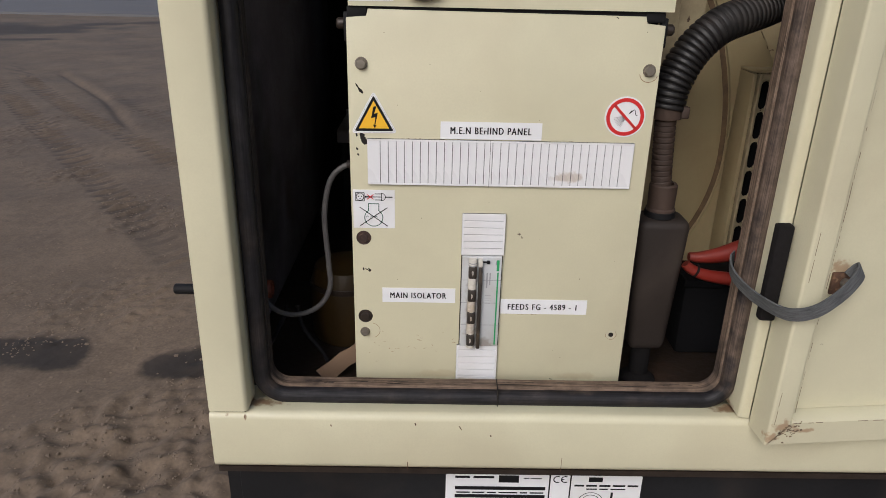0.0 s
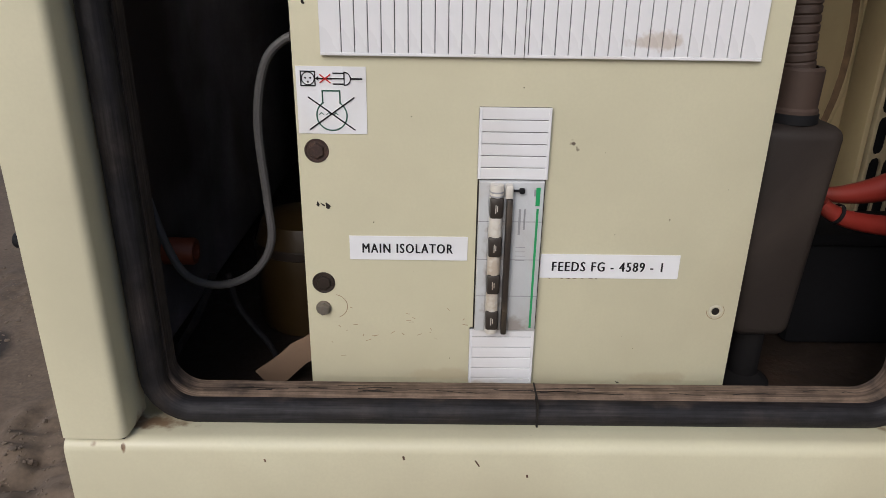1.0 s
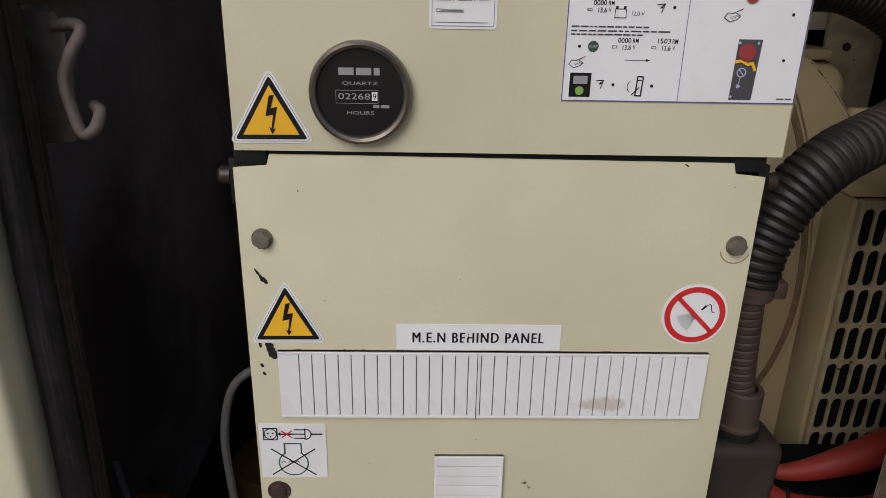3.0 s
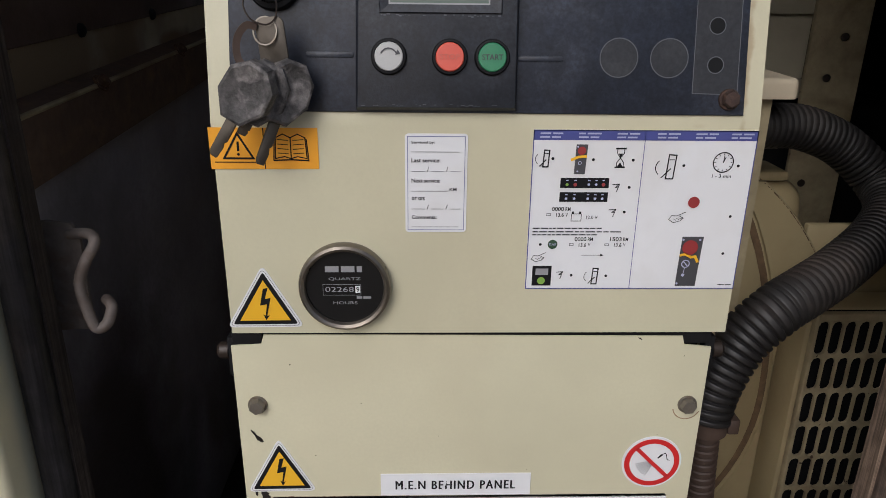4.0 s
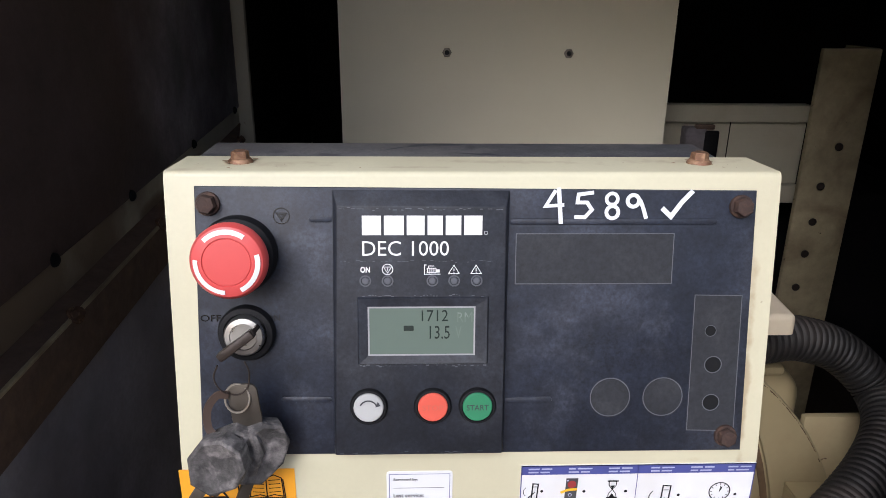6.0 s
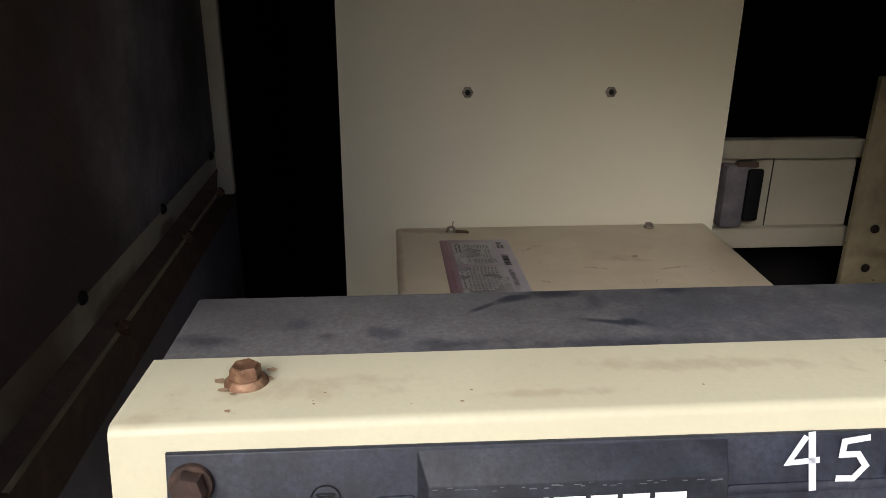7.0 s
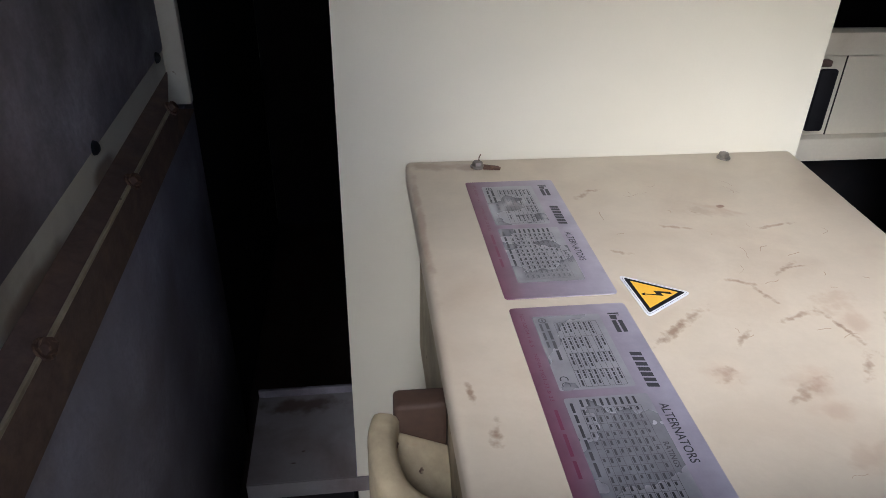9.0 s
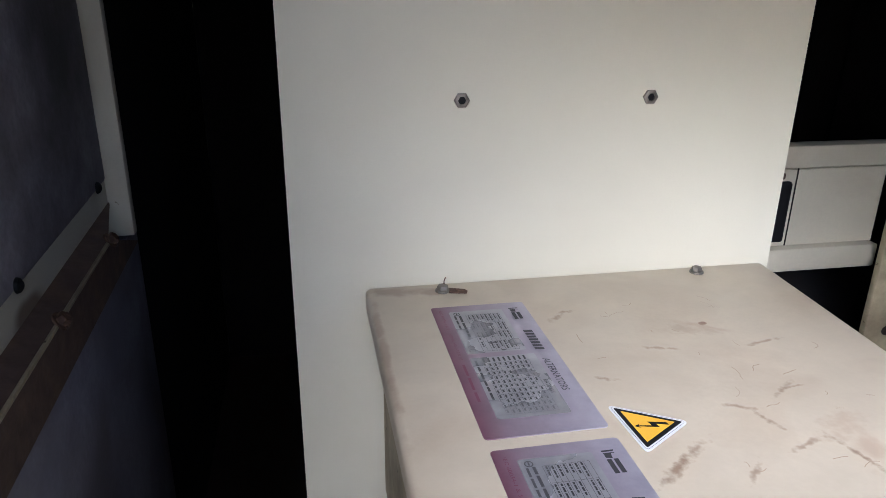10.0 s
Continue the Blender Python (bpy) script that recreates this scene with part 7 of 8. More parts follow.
key(-0.0252, 0.7680, 1.0815, 24, 30, 0.029)
key(-0.0385, 0.7640, 1.0815, 28, 10, 0.010)
key(-0.0445, 0.7560, 1.0825, 33, -10, 0.028)

# ---- alternator behind the cabinet ----
alt = thing("alternator", (0.2, 1.3, 0.43), "dusty cream alternator with a flat terminal box on top", "alternator")


def casing_loop(s, y, top, n=72):
    """One outline of the casing, s times its ring joint; flattened at the top."""
    out = []
    for k in range(n):
        a = 2 * math.pi * k / n
        x, z = math.cos(a), math.sin(a)
        out.append((0.200 + (s * x * 0.249 if x > 0 else min(s, 1.0) * x * 0.178), y, min(top, 0.700 + s * z * (0.36 if z > 0 else 0.25))))
    return out


def casing(name, loops, mat, label):
    bm = bmesh.new()
    rings = [[bm.verts.new(p) for p in casing_loop(*q)] for q in loops]
    for a, b in zip(rings, rings[1:]):
        for k in range(len(a)):
            bm.faces.new((a[k], b[k], b[(k + 1) % len(a)], a[(k + 1) % len(a)]))
    bm.faces.new(rings[0])
    bmesh.ops.recalc_face_normals(bm, faces=bm.faces)
    return part(name, bm, mat, alt, label)


casing("end_shield", [(0.60, 1.040, 1.03), (0.94, 1.047, 1.03), (0.975, 1.051, 1.03), (0.985, 1.058, 1.03), (1.012, 1.059, 1.03), (1.022, 1.049, 1.03), (1.028, 1.054, 1.03)], CASING, "stained cream end casing with a ring joint")
joint = [Vector((p[0], 1.0535, p[2])) for p in casing_loop(0.997, 1.0535, 1.02)]
part("ring_joint", sweep(joint, [(0.0048 * math.cos(a), 0.0022 * math.sin(a)) for a in (2 * math.pi * k / 8 for k in range(8))], closed=True, up=(0, 1, 0)), SEALANT, alt, "perished brown sealant in the ring joint")
flange = prism([(0.200 + 0.331 * math.cos(radians(5 * k)), min(0.957, 0.700 + 0.331 * math.sin(radians(5 * k)))) for k in range(-18, 19)], "y", 1.0525, 1.0605)
bmesh.ops.bevel(flange, geom=[e for e in flange.edges if all(v.co.y < 1.053 for v in e.verts)], offset=0.0025, segments=2, profile=0.5, affect="EDGES")
part("flange", flange, CASING, alt, "stained cream casing flange, rusty along its rim")
part("casing_plate", box(0.240, 0.4690, 1.0610, 1.1300, 0.43, 0.950, 0.030, 6), CASING, alt, "stained cream plate round the casing")
part("casing_ledge", box(0.300, 0.4420, 1.0660, 1.120, 0.9505, 0.962, 0.005), CASING, alt)
part("casing_side", box(0.4580, 0.4605, 1.0130, 1.0520, 0.46, 0.818), CASING, alt)
rim_rust = Ink((0.200, 1.0524, 0.700), (1, 0, 0), (0, 0, 1))
rr = random.Random(19)
for _ in range(50):
    a = radians(rr.uniform(28, 56))
    rim_rust.ring(0, 0, 0.3283 + rr.uniform(-0.0005, 0.0), 0.3286 + rr.uniform(0, 0.0004), math.degrees(a), math.degrees(a) + rr.uniform(0.15, 0.9), 3)
rim_rust.make("rust_spots", RUST, alt, 0.0004, "rust along the flange rim")

# slotted air grille on the right of the casing
GX0, GZ1, GY = 0.4660, 0.8270, 1.004
PX, PZ, SW, SH = 0.0146, 0.0427, 0.0120, 0.0397
grille = bmesh.new()
for r in range(8):
    for c in range(16):
        x, z = GX0 + 0.0015 + PX * (c + 0.5), GZ1 - 0.008 - PZ * (r + 0.5)
        cell = [(x - PX / 2, z - PZ / 2), (x + PX / 2, z - PZ / 2), (x + PX / 2, z + PZ / 2), (x - PX / 2, z + PZ / 2)]
        hole = [(x + SW / 2 * math.cos(radians(a)), z + s * (SH / 2 - SW / 2) + SW / 2 * math.sin(radians(a))) for s, a in ((-1, 225), (-1, 270), (-1, 315), (1, 45), (1, 90), (1, 135))]
        hole = [hole[0], hole[1], hole[2], (x + SW / 2, z - SH / 2 + SW / 2), (x + SW / 2, z + SH / 2 - SW / 2), hole[3], hole[4], hole[5], (x - SW / 2, z + SH / 2 - SW / 2), (x - SW / 2, z - SH / 2 + SW / 2)]
        rim = [cell[0], (x, z - PZ / 2), cell[1], (x + PX / 2, z - PZ / 4), (x + PX / 2, z + PZ / 4), cell[2], (x, z + PZ / 2), cell[3], (x - PX / 2, z + PZ / 4), (x - PX / 2, z - PZ / 4)]
        vr, vh = [grille.verts.new((*p[:1], GY, p[1])) for p in rim], [grille.verts.new((p[0], GY, p[1])) for p in hole]
        vb = [grille.verts.new((p[0], GY + 0.0035, p[1])) for p in hole]
        for k in range(10):
            j = (k + 1) % 10
            grille.faces.new((vr[k], vr[j], vh[j], vh[k]))
            grille.faces.new((vh[k], vh[j], vb[j], vb[k]))
bmesh.ops.remove_doubles(grille, verts=grille.verts, dist=0.00005)
bmesh.ops.recalc_face_normals(grille, faces=grille.faces)
gw, gh = 16 * PX, 8 * PZ
for x0, x1, z0, z1 in ((GX0 - 0.003, GX0 + 0.0014, GZ1 - 0.016 - gh, GZ1), (GX0 + 0.0014, GX0 + 0.012 + gw, GZ1 - 0.0079, GZ1), (GX0 + 0.0014, GX0 + 0.012 + gw, GZ1 - 0.016 - gh, GZ1 - 0.0081 - gh)):
    box(x0, x1, GY - 0.003, GY + 0.006, z0, z1, 0.0012, bm=grille)
part("air_grille", grille, GRIMY_SHADED, alt, "slotted cream air grille, dusty")
# ink-black sheet added so the slots look deep in shade
part("grille_back", box(GX0 + 0.002, GX0 + gw, GY + 0.030, GY + 0.034, GZ1 - gh, GZ1 - 0.004), INK, alt, "black sheet painted as the shaded depth behind the grille")
part("grille_side", box(GX0 - 0.0105, GX0 - 0.0045, GY + 0.0005, 1.0520, GZ1 - 0.016 - gh, GZ1, 0.0015), CASING, alt)
part("grille_roof", box(GX0 - 0.0105, 0.73, GY + 0.0065, 1.0520, GZ1 + 0.0005, GZ1 + 0.0035, 0.001), CASING, alt)
part("grille_top", box(0.4690, 0.7300, 1.0610, 1.0700, 0.43, 0.905, 0.002), CASING, alt)

# terminal box and its lid
LX0, LY0, LY1, LZ = 0.0165, 0.962, 1.490, 1.070
def lid_side(y):
    """The lid widens towards the back."""
    return 0.380 + (y - LY0) / (LY1 - LY0) * 0.043


# dirt and the shade under the lid are both put into this darker cream
part("terminal_box", prism([(LX0 + 0.014, LY0 + 0.016), (lid_side(LY0) - 0.018, LY0 + 0.016), (lid_side(LY1) - 0.018, LY1 - 0.012), (LX0 + 0.014, LY1 - 0.012)], "z", 0.85, LZ - 0.018), GRIMY_SHADED, alt, "grimy brown side of the terminal box, darkened for shade")
part("box_front", box(0.2620, lid_side(LY0) - 0.0165, LY0 + 0.012, LY0 + 0.0155, 0.845, LZ - 0.0185), GRIMY_SHADED, alt)
lid = prism([(LX0, LY0), (lid_side(LY0), LY0), (lid_side(LY1), LY1), (LX0, LY1)], "z", LZ - 0.018, LZ)
bmesh.ops.bevel(lid, geom=[e for e in lid.edges if max(v.co.z for v in e.verts) > LZ - 0.001], offset=0.0055, segments=3, profile=0.5, affect="EDGES")
part("box_lid", lid, LID, alt, "dusty cream lid with smears and two rating plates")
lidink = Ink((0, 0, LZ), (1, 0, 0), (0, 1, 0))
bolt = bpy.data.meshes.new("lid_bolt")
bm = hex_head(0.0052, 0.0042, 0.0068)
bm.to_mesh(bolt)
bm.free()
for x, y in ((0.0855, 1.4690), (0.3405, 1.4720), (0.0855, 0.985), (0.3405, 0.985)):
    part("lid_bolt", bolt, STEEL, alt, "zinc bolt", m=Matrix.Translation((x, y, LZ + 0.0002)) @ Matrix.Rotation(x * 9, 4, "Z"))
part("lock_tag", slab(lidink, [(0.090, 1.462), (0.106, 1.459), (0.1075, 1.463), (0.1055, 1.467), (0.092, 1.472)], 0.0006, 0.002, 0.0004), RUST, alt, "small rusty locking tag")
part("wire_end", sweep(spline([(0.0875, 1.470, LZ + 0.004), (0.0872, 1.471, LZ + 0.009), (0.0890, 1.472, LZ + 0.0125)], 4), circle(0.0006, 5)), RUST, alt)

# two rating plates, their writing running towards the front
for n, y in enumerate((1.4335, 1.2310)):
    ink = Ink((0.0680, y, LZ), (0, -1, 0), (1, 0, 0))
    L, B = 0.1910, 0.0820
    pl = part("rating_plate", slab(ink, rounded(0, 0, L, B, 0.003), 0.0, 0.0008), PLATE, alt, "magenta and silver rating plate with unreadable tables")
    for q in ((0.0115, 0.0135, 0.0850, 0.0600), (0.0915, 0.0135, 0.1720, 0.0640)):
        ink.fresh().round(*q, 0.0015, 2).make("grey_field", PLATE_SILVER, pl, 0.0011)
    i = ink.fresh()
    rr = random.Random(31 + n)
    for k in range(9):
        v = 0.0265 + k * 0.0036
        i.rect(0.0195, v, 0.0830, v + 0.00022)
    for u in (0.0195, 0.035, 0.052, 0.068, 0.083):
        i.rect(u, 0.0265, u + 0.00022, 0.0555)
    for k in range(8):
        v = 0.0275 + k * 0.0036
        for c in range(4):
            if rr.random() < 0.93:
                u = 0.0203 + c * 0.0160
                i.bars(u, u + rr.uniform(0.007, 0.0140), v + 0.0006, 0.0012, rr.choice((3, 3, 4)), rr.randrange(999))
    i.bars(0.0195, 0.058, 0.0205, 0.0020, 4, n + 2).bars(0.020, 0.045, 0.0165, 0.0016, 3, n + 5)
    i.ring(0.0165, 0.0195, 0.0020, 0.0028, n=18).rect(0.0150, 0.0190, 0.0180, 0.0200)
    i.ring(0.0755, 0.0185, 0.0020, 0.0027, 60, 300, 12).ring(0.0808, 0.0185, 0.0020, 0.0027, 60, 300, 12)
    cols, rows = 11, 9
    for c in range(cols + 1):
        u = 0.1010 + c * 0.0061
        i.rect(u, 0.0210, u + 0.00020, 0.0565)
    for r in range(rows + 1):
        v = 0.0210 + r * 0.00394
        i.rect(0.1010, v, 0.1681, v + 0.00020)
    for r in range(rows):
        for c in range(cols):
            if rr.random() < 0.94:
                i.rect(0.1018 + c * 0.0061, 0.0218 + r * 0.00394, 0.1018 + c * 0.0061 + rr.uniform(0.0022, 0.0042), 0.0218 + r * 0.00394 + 0.0013)
        i.bars(0.0935, 0.0995, 0.0222 + r * 0.00394, 0.0015, 1, r)
    i.text("RATINGS", 0.1300, 0.0580, 0.1480, 0.0612, 0.0, 0.0003)
    i.bars(0.096, 0.150, 0.0160, 0.0017, 6, 4)
    # maker's mark and model name as plain shapes
    i.poly([(0.0120, 0.0660), (0.0135, 0.0660), (0.0135, 0.0735), (0.0120, 0.0740)]).poly([(0.0145, 0.0665), (0.0190, 0.0665), (0.0200, 0.0705), (0.0150, 0.0712), (0.0155, 0.0735), (0.0145, 0.0735)])
    i.bars(0.0205, 0.0335, 0.0705, 0.0030, 1, 2).bars(0.0205, 0.0335, 0.0662, 0.0030, 1, 3)
    bx = 0.0540
    for wd in (0.0042, 0.0044, 0.0043, 0.0042, 0.0044, 0.0040, 0.0043):
        i.poly([(bx, 0.0665), (bx + wd * 0.82, 0.0665), (bx + wd * 1.02, 0.0738), (bx + wd * 0.2, 0.0738)])
        bx += wd + 0.0006
    i.text("ALTERNATORS", 0.1010, 0.0672, 0.1460, 0.0725, 0.0, 0.0003)
    i.make("plate_print", PLATE_INK, pl, 0.0014)
    ink.fresh().text("IEC 60034-1 & 5", 0.0080, 0.0058, 0.0430, 0.0082).text("NEMA MG1-32 & 33", 0.0500, 0.0058, 0.0930, 0.0082).bars(0.100, 0.150, 0.0058, 0.0020, 3, 6).make("plate_edge_print", material("purple_ink", (0.16, 0.03, 0.07), 0.4, bump=0.0), pl, 0.0012)
warning_triangle(lidink, [(0.2035, 1.2390), (0.1580, 1.2665), (0.1615, 1.2130)], alt, 0)
# thin dark scratches in the dust of the lid
i = lidink.fresh()
rr = random.Random(77)
for _ in range(42):
    a, b = rr.uniform(0.16, 0.36), rr.uniform(1.0, 1.42)
    ang, ln = rr.gauss(0.5, 0.7), rr.uniform(0.004, 0.018)
    pts = [(a, b)]
    for k in range(5):
        ang += rr.gauss(0, 0.3)
        pts.append((pts[-1][0] + ln / 5 * math.cos(ang), pts[-1][1] + ln / 5 * math.sin(ang)))
    i.stroke(pts, rr.uniform(0.0002, 0.0006))
i.make("scratches", material("thin_oil_smear", (0.33, 0.24, 0.16), 0.5, vary=0.2, scale=70.0), alt, 0.0003, "thin brown scratches in the dust")

# cast lug beside the box: a rounded wall round a pocket, a sloping web and a brown plate behind
lug = spline([(-0.0180, 1.238, 0), (-0.0215, 1.222, 0), (-0.0210, 1.200, 0), (-0.0160, 1.180, 0), (-0.0070, 1.166, 0), (0.0060, 1.158, 0), (0.0290, 1.152, 0)], 5)
wall_ = bmesh.new()
rows_ = []
for k, q in enumerate(lug):         # a rounded wall that curves in to the terminal box and drops towards its end
    way = (lug[min(k + 1, len(lug) - 1)] - lug[max(k - 1, 0)]).normalized()
    out = Vector((way.y, -way.x, 0))
    top = 0.976 - 0.012 * (k / (len(lug) - 1)) ** 2
    rows_.append([wall_.verts.new((q.x + out.x * a, q.y + out.y * a, b)) for a, b in ((-0.0105, 0.72), (-0.0105, top - 0.007), (-0.0082, top - 0.0025), (-0.004, top), (0.004, top), (0.0082, top - 0.0025), (0.0105, top - 0.007), (0.0105, 0.72))])
for a, b in zip(rows_, rows_[1:]):
    for k in range(7):
        wall_.faces.new((a[k], a[k + 1], b[k + 1], b[k]))
wall_.faces.new(rows_[0])
wall_.faces.new(rows_[-1])
bmesh.ops.recalc_face_normals(wall_, faces=wall_.faces)
part("cast_lug", wall_, GRIMY_SHADED, alt, "rounded cast wall of the fan casing")
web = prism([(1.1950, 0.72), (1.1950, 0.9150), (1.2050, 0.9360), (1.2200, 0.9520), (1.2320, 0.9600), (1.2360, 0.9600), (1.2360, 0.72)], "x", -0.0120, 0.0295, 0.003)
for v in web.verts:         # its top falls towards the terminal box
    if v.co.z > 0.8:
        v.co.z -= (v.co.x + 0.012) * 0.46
part("cast_web", web, GRIMY_SHADED, alt, "sloping cast web, stained brown")
# dark brown block that paints the shade inside the pocket
part("cast_pocket", box(-0.0080, 0.0295, 1.1660, 1.1945, 0.72, 0.905), PLATE_BROWN, alt, "pocket in the casting, filled dark brown for its shade")
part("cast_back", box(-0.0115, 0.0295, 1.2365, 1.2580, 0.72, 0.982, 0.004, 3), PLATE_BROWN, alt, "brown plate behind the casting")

# ---- pale partition sheet behind, with two threaded inserts ----
sheet = thing("partition_sheet", (0.19, 1.51, 0.43), "pale painted steel partition behind the alternator", "partition")
part("panel", box(-0.0490, 0.4390, 1.500, 1.503, 0.43, ROOF - 0.034), WHITE_SHEET, sheet)
for x in (-0.0490, 0.4360):
    part("flange", box(x, x + 0.0030, 1.5035, 1.560, 0.43, ROOF - 0.034), WHITE_SHEET, sheet)
for x in (0.1065, 0.2845):
    n = bmesh.new()
    lathe([(0.0070, 0), (0.0070, 0.0030), (0.0060, 0.0036), (0.0038, 0.0036), (0.0035, -0.004), (0, -0.004)], 6, n)
    part("threaded_insert", n, STEEL, sheet, "zinc threaded insert", m=facing((x, 1.500, 1.238), (0, -1, 0)))
    part("insert_hole", lathe([(0.0036, 0), (0, 0)], 16), INK, sheet, m=facing((x, 1.4978, 1.238), (0, -1, 0)))
# low pale tray on the floor beyond
tray = thing("floor_tray", (-0.12, 1.57, 0.425), "pale grey painted step on the canopy floor", "tray")
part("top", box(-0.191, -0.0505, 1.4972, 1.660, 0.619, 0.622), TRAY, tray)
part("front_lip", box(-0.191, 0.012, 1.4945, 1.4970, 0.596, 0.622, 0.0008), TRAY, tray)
part("box", box(-0.184, -0.056, 1.512, 1.656, 0.425, 0.6188), BLACK_PAINT, tray, "black box under the pale top")
part("back_edge", box(-0.191, -0.0505, 1.6605, 1.666, 0.425, 0.634, 0.001), FOAM, tray)

# ---- far side: cream channel, latch, upright with holes ----
rail = thing("side_rail", (0.62, 1.76, 0.93), "cream pressed channel along the far wall", "rail")
part("upper_flange", box(0.436, 0.800, 1.735, 1.765, 1.098, 1.130, 0.003), CREAM_IN, rail)
part("web", box(0.436, 0.800, 1.752, 1.765, 0.978, 1.0978), CREAM_IN, rail)
part("lower_flange", box(0.436, 0.800, 1.735, 1.765, 0.942, 0.9778, 0.003), CREAM_IN, rail)
part("joint", box(0.6530, 0.6545, 1.7505, 1.7525, 0.978, 1.0978), SCRAPE, rail)
latch = thing("door_latch", (0.60, 1.74, 0.98), "black moulded door latch on the cream channel", "latch")
part("case", box(0.560, 0.600, 1.722, 1.7515, 0.985, 1.090, 0.004), FOAM, latch)
part("bar", box(0.594, 0.620, 1.712, 1.7215, 0.998, 1.086, 0.004), INK, latch)
part("rusty_plate", box(0.578, 0.614, 1.7225, 1.735, 1.0865, 1.0955, 0.002), BROWN, latch)
jamb = thing("far_upright", (0.82, 1.70, 0.43), "cream steel upright with bolt holes, painted darker for shade", "upright")
# darker cream here puts the far corner's shade into the paint
part("face", box(0.778, 0.885, 1.700, 1.712, 0.43, 1.235, 0.003), GRIMY_SHADED, jamb)
part("return", box(0.8752, 0.885, 1.7125, 1.80, 0.43, 1.235), GRIMY_SHADED, jamb)
for x, z in ((0.820, 0.985), (0.818, 0.915), (0.815, 0.850), (0.84, 1.06), (0.81, 0.78)):
    part("bolt_hole", lathe([(0.0075, 0.0), (0.0075, 0.002), (0.005, 0.003), (0, 0.003)], 12), DARK_STEEL, jamb, m=facing((x, 1.700, z), (0, -1, 0)))
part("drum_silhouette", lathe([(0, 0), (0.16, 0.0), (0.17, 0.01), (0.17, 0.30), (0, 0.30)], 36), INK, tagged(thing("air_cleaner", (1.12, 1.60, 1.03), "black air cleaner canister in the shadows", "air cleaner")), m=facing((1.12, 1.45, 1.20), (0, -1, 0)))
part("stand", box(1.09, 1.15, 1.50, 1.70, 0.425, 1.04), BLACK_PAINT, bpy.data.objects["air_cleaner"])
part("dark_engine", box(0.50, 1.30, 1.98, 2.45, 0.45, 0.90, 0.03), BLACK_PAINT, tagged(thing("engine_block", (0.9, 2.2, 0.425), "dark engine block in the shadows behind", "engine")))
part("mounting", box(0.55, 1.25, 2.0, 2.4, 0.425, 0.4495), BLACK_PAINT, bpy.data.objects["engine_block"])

# ---- corrugated hose, coupling box ----
hose = thing("cable_hose", (0.315, 0.845, 0.665), "black corrugated conduit looping from a grey coupling to the terminal box", "conduit")
thin = resample(spline([(0.2985, 0.846, 0.700), (0.2940, 0.846, 0.735), (0.2905, 0.847, 0.800)], 10), 0.00135)
part("thin_conduit", sweep(thin, circle(1.0, 18), radius=lambda k: 0.0126 - (0.0011 if k % 5 == 0 else 0.0), up=(0, 1, 0)), COLLAR, hose, "narrow ribbed brown conduit")
big = resample(spline([(0.2890, 0.849, 0.806), (0.2950, 0.852, 0.836), (0.3140, 0.858, 0.872), (0.3410, 0.863, 0.898), (0.3710, 0.877, 0.909), (0.4110, 0.903, 0.918), (0.4610, 0.942, 0.932), (0.4980, 0.984, 0.947), (0.5050, 1.022, 0.965), (0.4700, 1.034, 0.997), (0.4210, 1.026, 1.016), (0.3800, 1.015, 1.019), (0.345, 1.005, 1.019)], 24), 0.00072)
def corrugation(k):
    return 0.0218 - {0: 0.0026, 1: 0.0020, 9: 0.0020, 2: 0.0004, 8: 0.0004}.get(k % 10, 0.0)     # broad ribs, narrow grooves
part("wide_conduit", sweep(big, circle(1.0, 22), radius=corrugation, up=(0, 1, 0)), HOSE, hose, "wide corrugated black conduit")
part("clamp_ring", lathe([(0.0130, -0.008), (0.0180, -0.008), (0.0182, 0.006), (0.0165, 0.008)], 24), COLLAR, hose, "brown clamp", m=Matrix.Translation((0.2905, 0.848, 0.804)))
part("clamp_ear", box(0.305, 0.315, 0.836, 0.852, 0.797, 0.811, 0.002), COLLAR, hose)
part("collar", lathe([(0.0150, 0.0), (0.0178, 0.0), (0.0180, 0.006), (0.0166, 0.008), (0.0170, 0.036), (0.0155, 0.038), (0.012, 0.038)], 24), COLLAR, hose, "brown plastic collar", m=Matrix.Translation((0.2995, 0.846, 0.678)))
part("lock_ring", lathe([(0.0172, -0.002), (0.0188, -0.001), (0.0188, 0.006), (0.0172, 0.007)], 24), INK, hose, m=Matrix.Translation((0.2995, 0.846, 0.675)))
coup = thing("coupling_box", (0.315, 0.845, 0.425), "dusty grey plastic coupling housing", "coupling")
body = box(0.2700, 0.3345, 0.822, 0.872, 0.490, 0.674, 0.011, 4)
for v in body.verts:        # it narrows towards its lower end
    k = max(0.0, (0.56 - v.co.z) / 0.07)
    v.co.x, v.co.y = v.co.x + (0.300 - v.co.x) * 0.30 * k, v.co.y + (0.850 - v.co.y) * 0.2 * k
part("housing", body, GREY_PLUG, coup)
# support added so that the housing doesn't hang free above the floor
part("support_neck", lathe([(0, 0), (0.026, 0), (0.024, 0.012), (0.013, 0.020), (0.013, 0.066), (0, 0.066)], 20), FOAM_BLACK, coup, "black neck added to hold up the housing", m=Matrix.Translation((0.302, 0.850, 0.4255)))

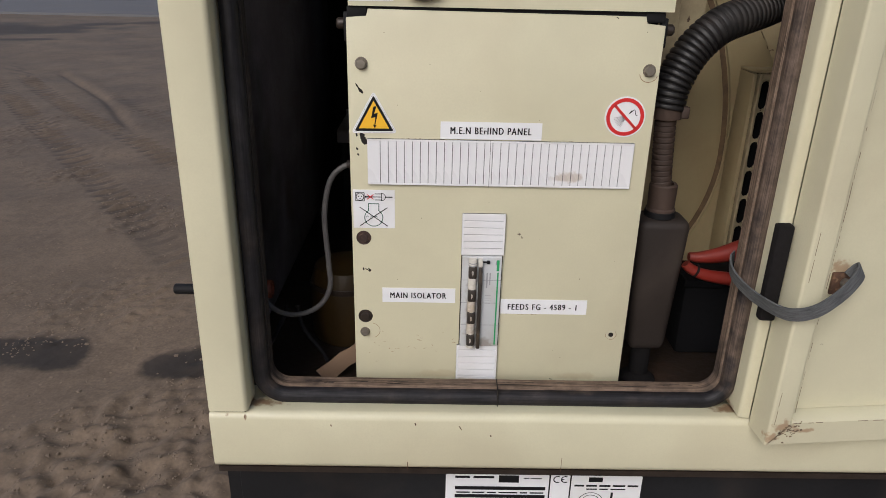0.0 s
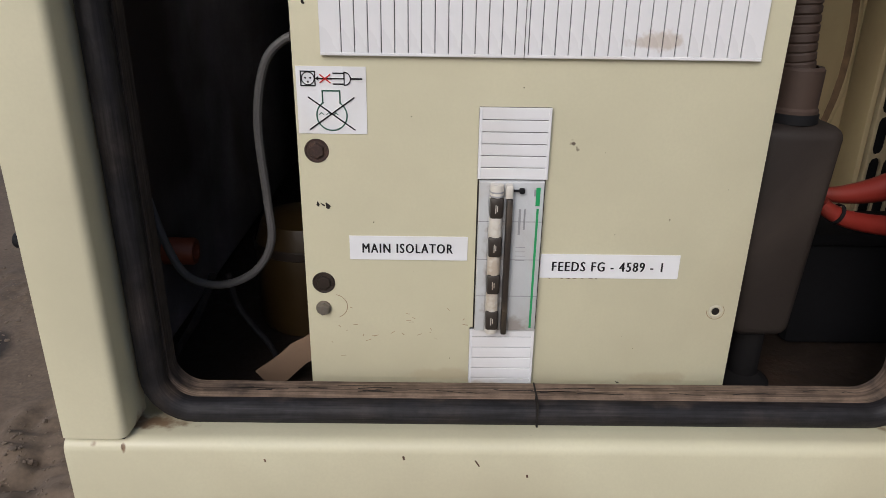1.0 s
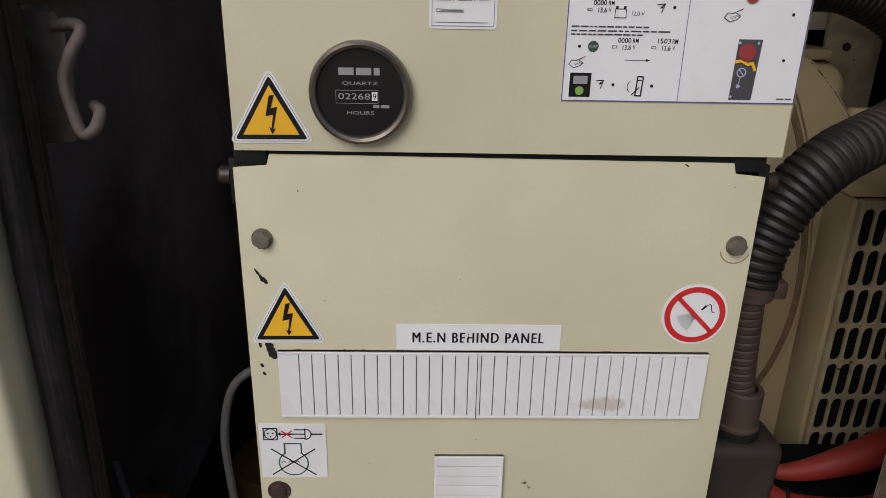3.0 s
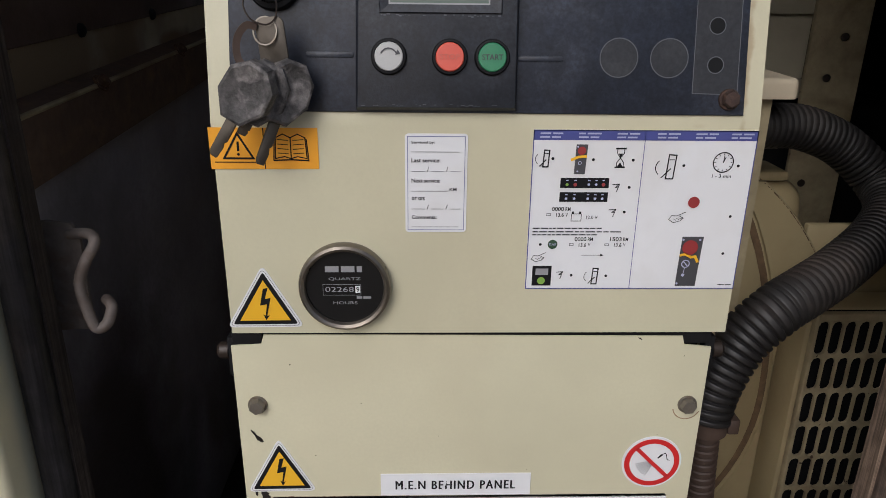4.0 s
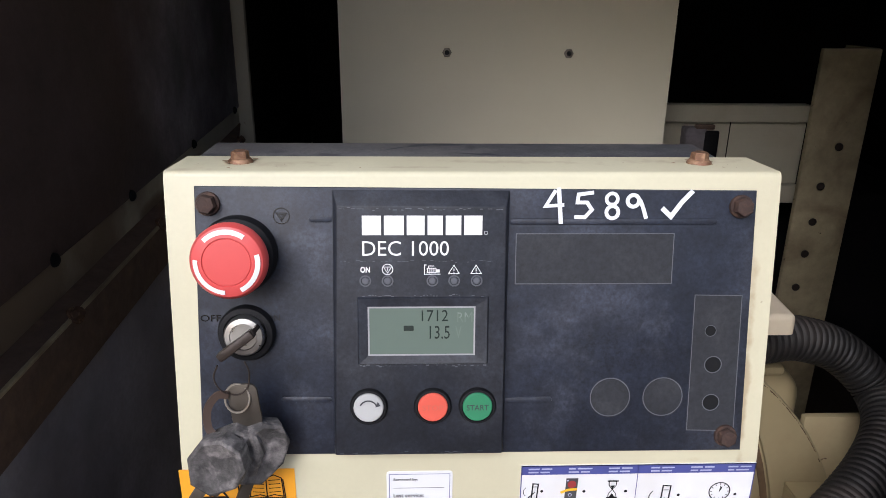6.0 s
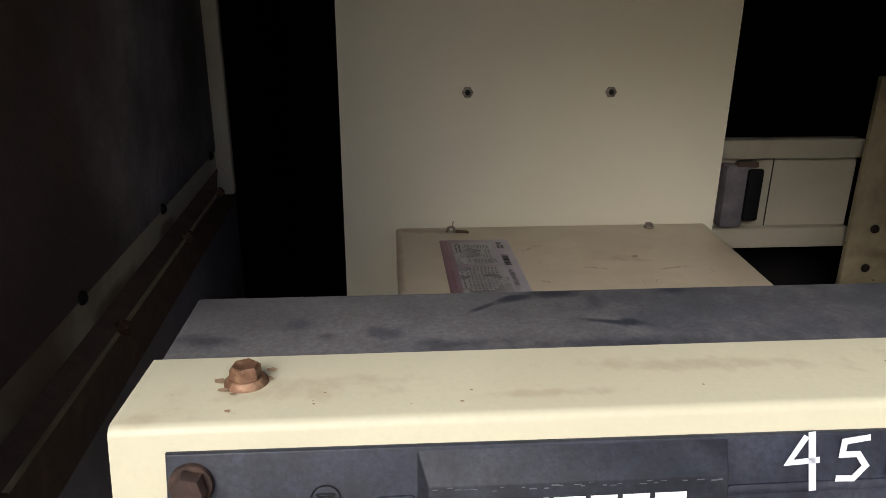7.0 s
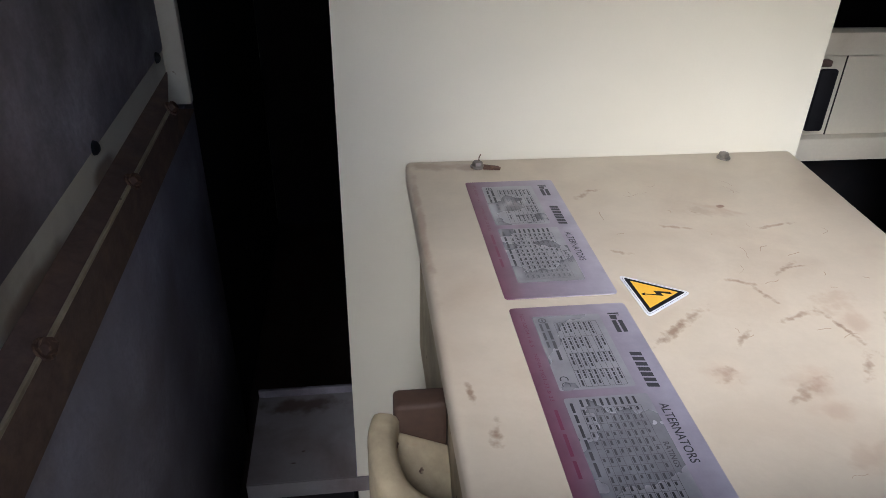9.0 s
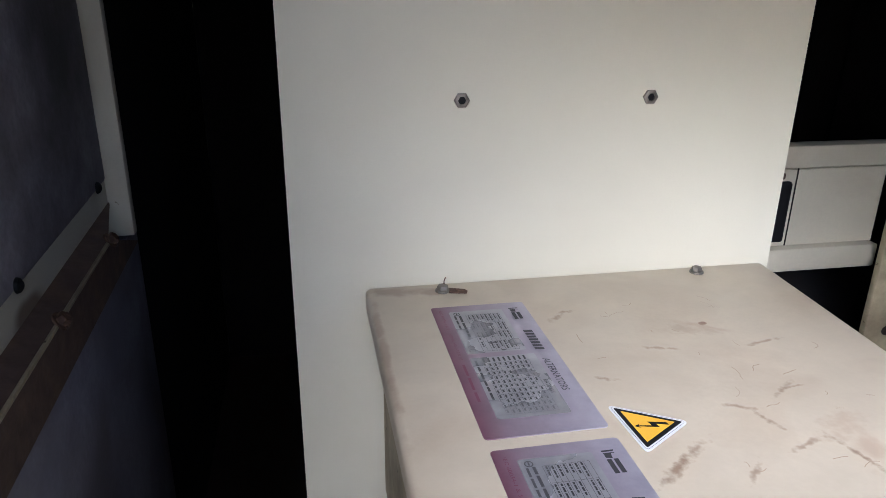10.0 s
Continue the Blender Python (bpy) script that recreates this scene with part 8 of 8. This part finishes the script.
# ---- battery with red terminal boots ----
bat = thing("battery", (0.41, 0.90, 0.425), "black starter battery with red cable boots", "battery")
part("case", box(0.380, 0.520, 0.930, 1.000, 0.426, 0.535, 0.006), BATTERY_BLACK, bat)
part("lid", box(0.378, 0.522, 0.928, 1.002, 0.5355, 0.548, 0.003), BATTERY_BLACK, bat)
for pts, r0, r1 in (([(0.350, 0.866, 0.600), (0.358, 0.865, 0.593), (0.380, 0.863, 0.585), (0.425, 0.862, 0.580), (0.465, 0.868, 0.580), (0.51, 0.90, 0.570)], 0.0062, 0.0110),
                    ([(0.360, 0.884, 0.603), (0.375, 0.884, 0.602), (0.400, 0.885, 0.605), (0.430, 0.887, 0.613), (0.465, 0.892, 0.622), (0.51, 0.91, 0.620)], 0.0055, 0.0170)):
    line = resample(spline(pts, 8), 0.004)
    part("red_boot", sweep(line, circle(1.0, 14), radius=lambda k, r0=r0, r1=r1, n=len(line): r0 + (r1 - r0) * min(1.0, k / n * 1.4) ** 0.8, up=(0, 1, 0)), RED_BOOT, bat, "red rubber terminal boot")
part("cable_tie", lathe([(0.0078, -0.0015), (0.0090, -0.0015), (0.0090, 0.0015), (0.0078, 0.0015)], 16), INK, bat, m=facing((0.364, 0.8645, 0.591), (1, 0, -0.4)))

# ---- left of the cabinet: latch keeper, cable, cap, drum, cardboard ----
keeper = thing("latch_keeper", (-0.175, 0.785, 0.925), "dull steel latch keeper with a bent wire loop", "latch keeper")
part("plate", prism([(-0.205, 0.9200), (-0.1700, 0.9220), (-0.1660, 0.9300), (-0.1655, 0.9880), (-0.1700, 0.9960), (-0.1850, 0.9980), (-0.205, 0.9960)], "y", 0.785, 0.788), KEEPER, keeper, "bent steel plate")
loop = spline([(-0.1720, 0.786, 0.9890), (-0.1580, 0.782, 0.9905), (-0.1520, 0.776, 0.9870), (-0.1580, 0.772, 0.9750), (-0.1635, 0.771, 0.9600), (-0.1600, 0.769, 0.9420), (-0.1560, 0.768, 0.9310), (-0.1500, 0.770, 0.9330), (-0.1480, 0.776, 0.9420), (-0.1550, 0.785, 0.9440)], 6)
part("wire_loop", sweep(loop, circle(0.0036, 12), up=(0, 1, 0)), KEEPER, keeper, "bent galvanised wire loop")
for z in (0.93, 0.955):
    part("rivet", lathe([(0, 0), (0.004, 0), (0.003, 0.002), (0, 0.0025)], 10), STEEL, keeper, m=facing((-0.1985, 0.7145, z), (1, -0.3, 0)))
cable = thing("sensor_cable", (-0.11, 0.84, 0.53), "grey sheathed cable looping from a gland on the cabinet side", "cable")
part("sheath", sweep(spline([(-0.074, 0.838, 0.734), (-0.092, 0.840, 0.731), (-0.109, 0.840, 0.712), (-0.1175, 0.840, 0.668), (-0.1150, 0.840, 0.607), (-0.1150, 0.841, 0.568), (-0.1320, 0.842, 0.540), (-0.1630, 0.846, 0.526), (-0.1930, 0.852, 0.532), (-0.2150, 0.870, 0.556), (-0.240, 0.90, 0.60)], 8), circle(0.0035, 10)), CABLE, cable)
part("gland", lathe([(0, 0), (0.0065, 0), (0.0065, 0.004), (0.0055, 0.006), (0.0052, 0.012), (0.0045, 0.014), (0, 0.014)], 12), GREY_PLUG, cable, m=facing((-0.0735, 0.838, 0.7345), (-1, 0, 0)))
cap = thing("orange_cap", (-0.235, 0.932, 0.50), "orange plastic cap on a black fitting", "cap")
part("cap", lathe([(0, -0.02), (0.0135, -0.02), (0.0135, 0.024), (0.0120, 0.0265), (0.0085, 0.0265), (0.0080, 0.020), (0, 0.020)], 20), ORANGE, cap, m=facing((-0.238, 0.932, 0.521), (1, 0, 0)))
part("fitting", lathe([(0, 0), (0.030, 0), (0.030, 0.010), (0.022, 0.014), (0, 0.014)], 24), INK, cap, m=facing((-0.2565, 0.932, 0.521), (1, 0, 0)))
part("backing_board", box(-0.2590, -0.2450, 0.815, 0.905, 0.43, 0.86, 0.003), GRIMY_SHADED, canopy, "stained inner jamb board")
for n, pts in enumerate(([(-0.180, 0.880, 0.520), (-0.188, 0.880, 0.500), (-0.202, 0.879, 0.472), (-0.222, 0.878, 0.440), (-0.232, 0.878, 0.426)], [(-0.168, 0.885, 0.520), (-0.163, 0.885, 0.490), (-0.152, 0.884, 0.470), (-0.136, 0.883, 0.448), (-0.128, 0.883, 0.430)])):
    wire = thing("drain_hose", pts[-1], "thin grimy rubber hose hanging to the canopy floor", "hose", "hoses")
    part("tube", sweep(spline(pts, 8), circle(0.0036 if n == 0 else 0.0030, 10)), RUBBER, wire)
drum = thing("yellow_drum", (-0.12, 1.00, 0.425), "dirty yellow oil filter drum in the shadows", "drum")
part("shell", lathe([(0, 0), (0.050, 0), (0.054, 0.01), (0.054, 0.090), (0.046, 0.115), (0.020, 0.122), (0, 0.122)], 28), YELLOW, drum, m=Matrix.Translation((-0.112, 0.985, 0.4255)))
part("band", lathe([(0.0545, 0.085), (0.0555, 0.086), (0.0555, 0.094), (0.0545, 0.095)], 28), DARK_STEEL, drum, m=Matrix.Translation((-0.112, 0.985, 0.4255)))
scrap = thing("cardboard_scrap", (-0.12, 0.86, 0.425), "torn scrap of cardboard on the canopy floor", "cardboard")
sc = slab(Ink((0.0, 0.852, 0.4262), (1, 0.1, 0), (0, 0.25, 1)), [(-0.140, 0.017), (-0.132, 0.008), (-0.121, 0.001), (-0.112, 0.007), (-0.095, 0.022), (-0.060, 0.040), (-0.060, 0.072), (-0.078, 0.059), (-0.095, 0.047), (-0.108, 0.041), (-0.119, 0.031)], -0.0012, 0.0012, 0.0004)
part("sheet", sc, CARD, scrap)
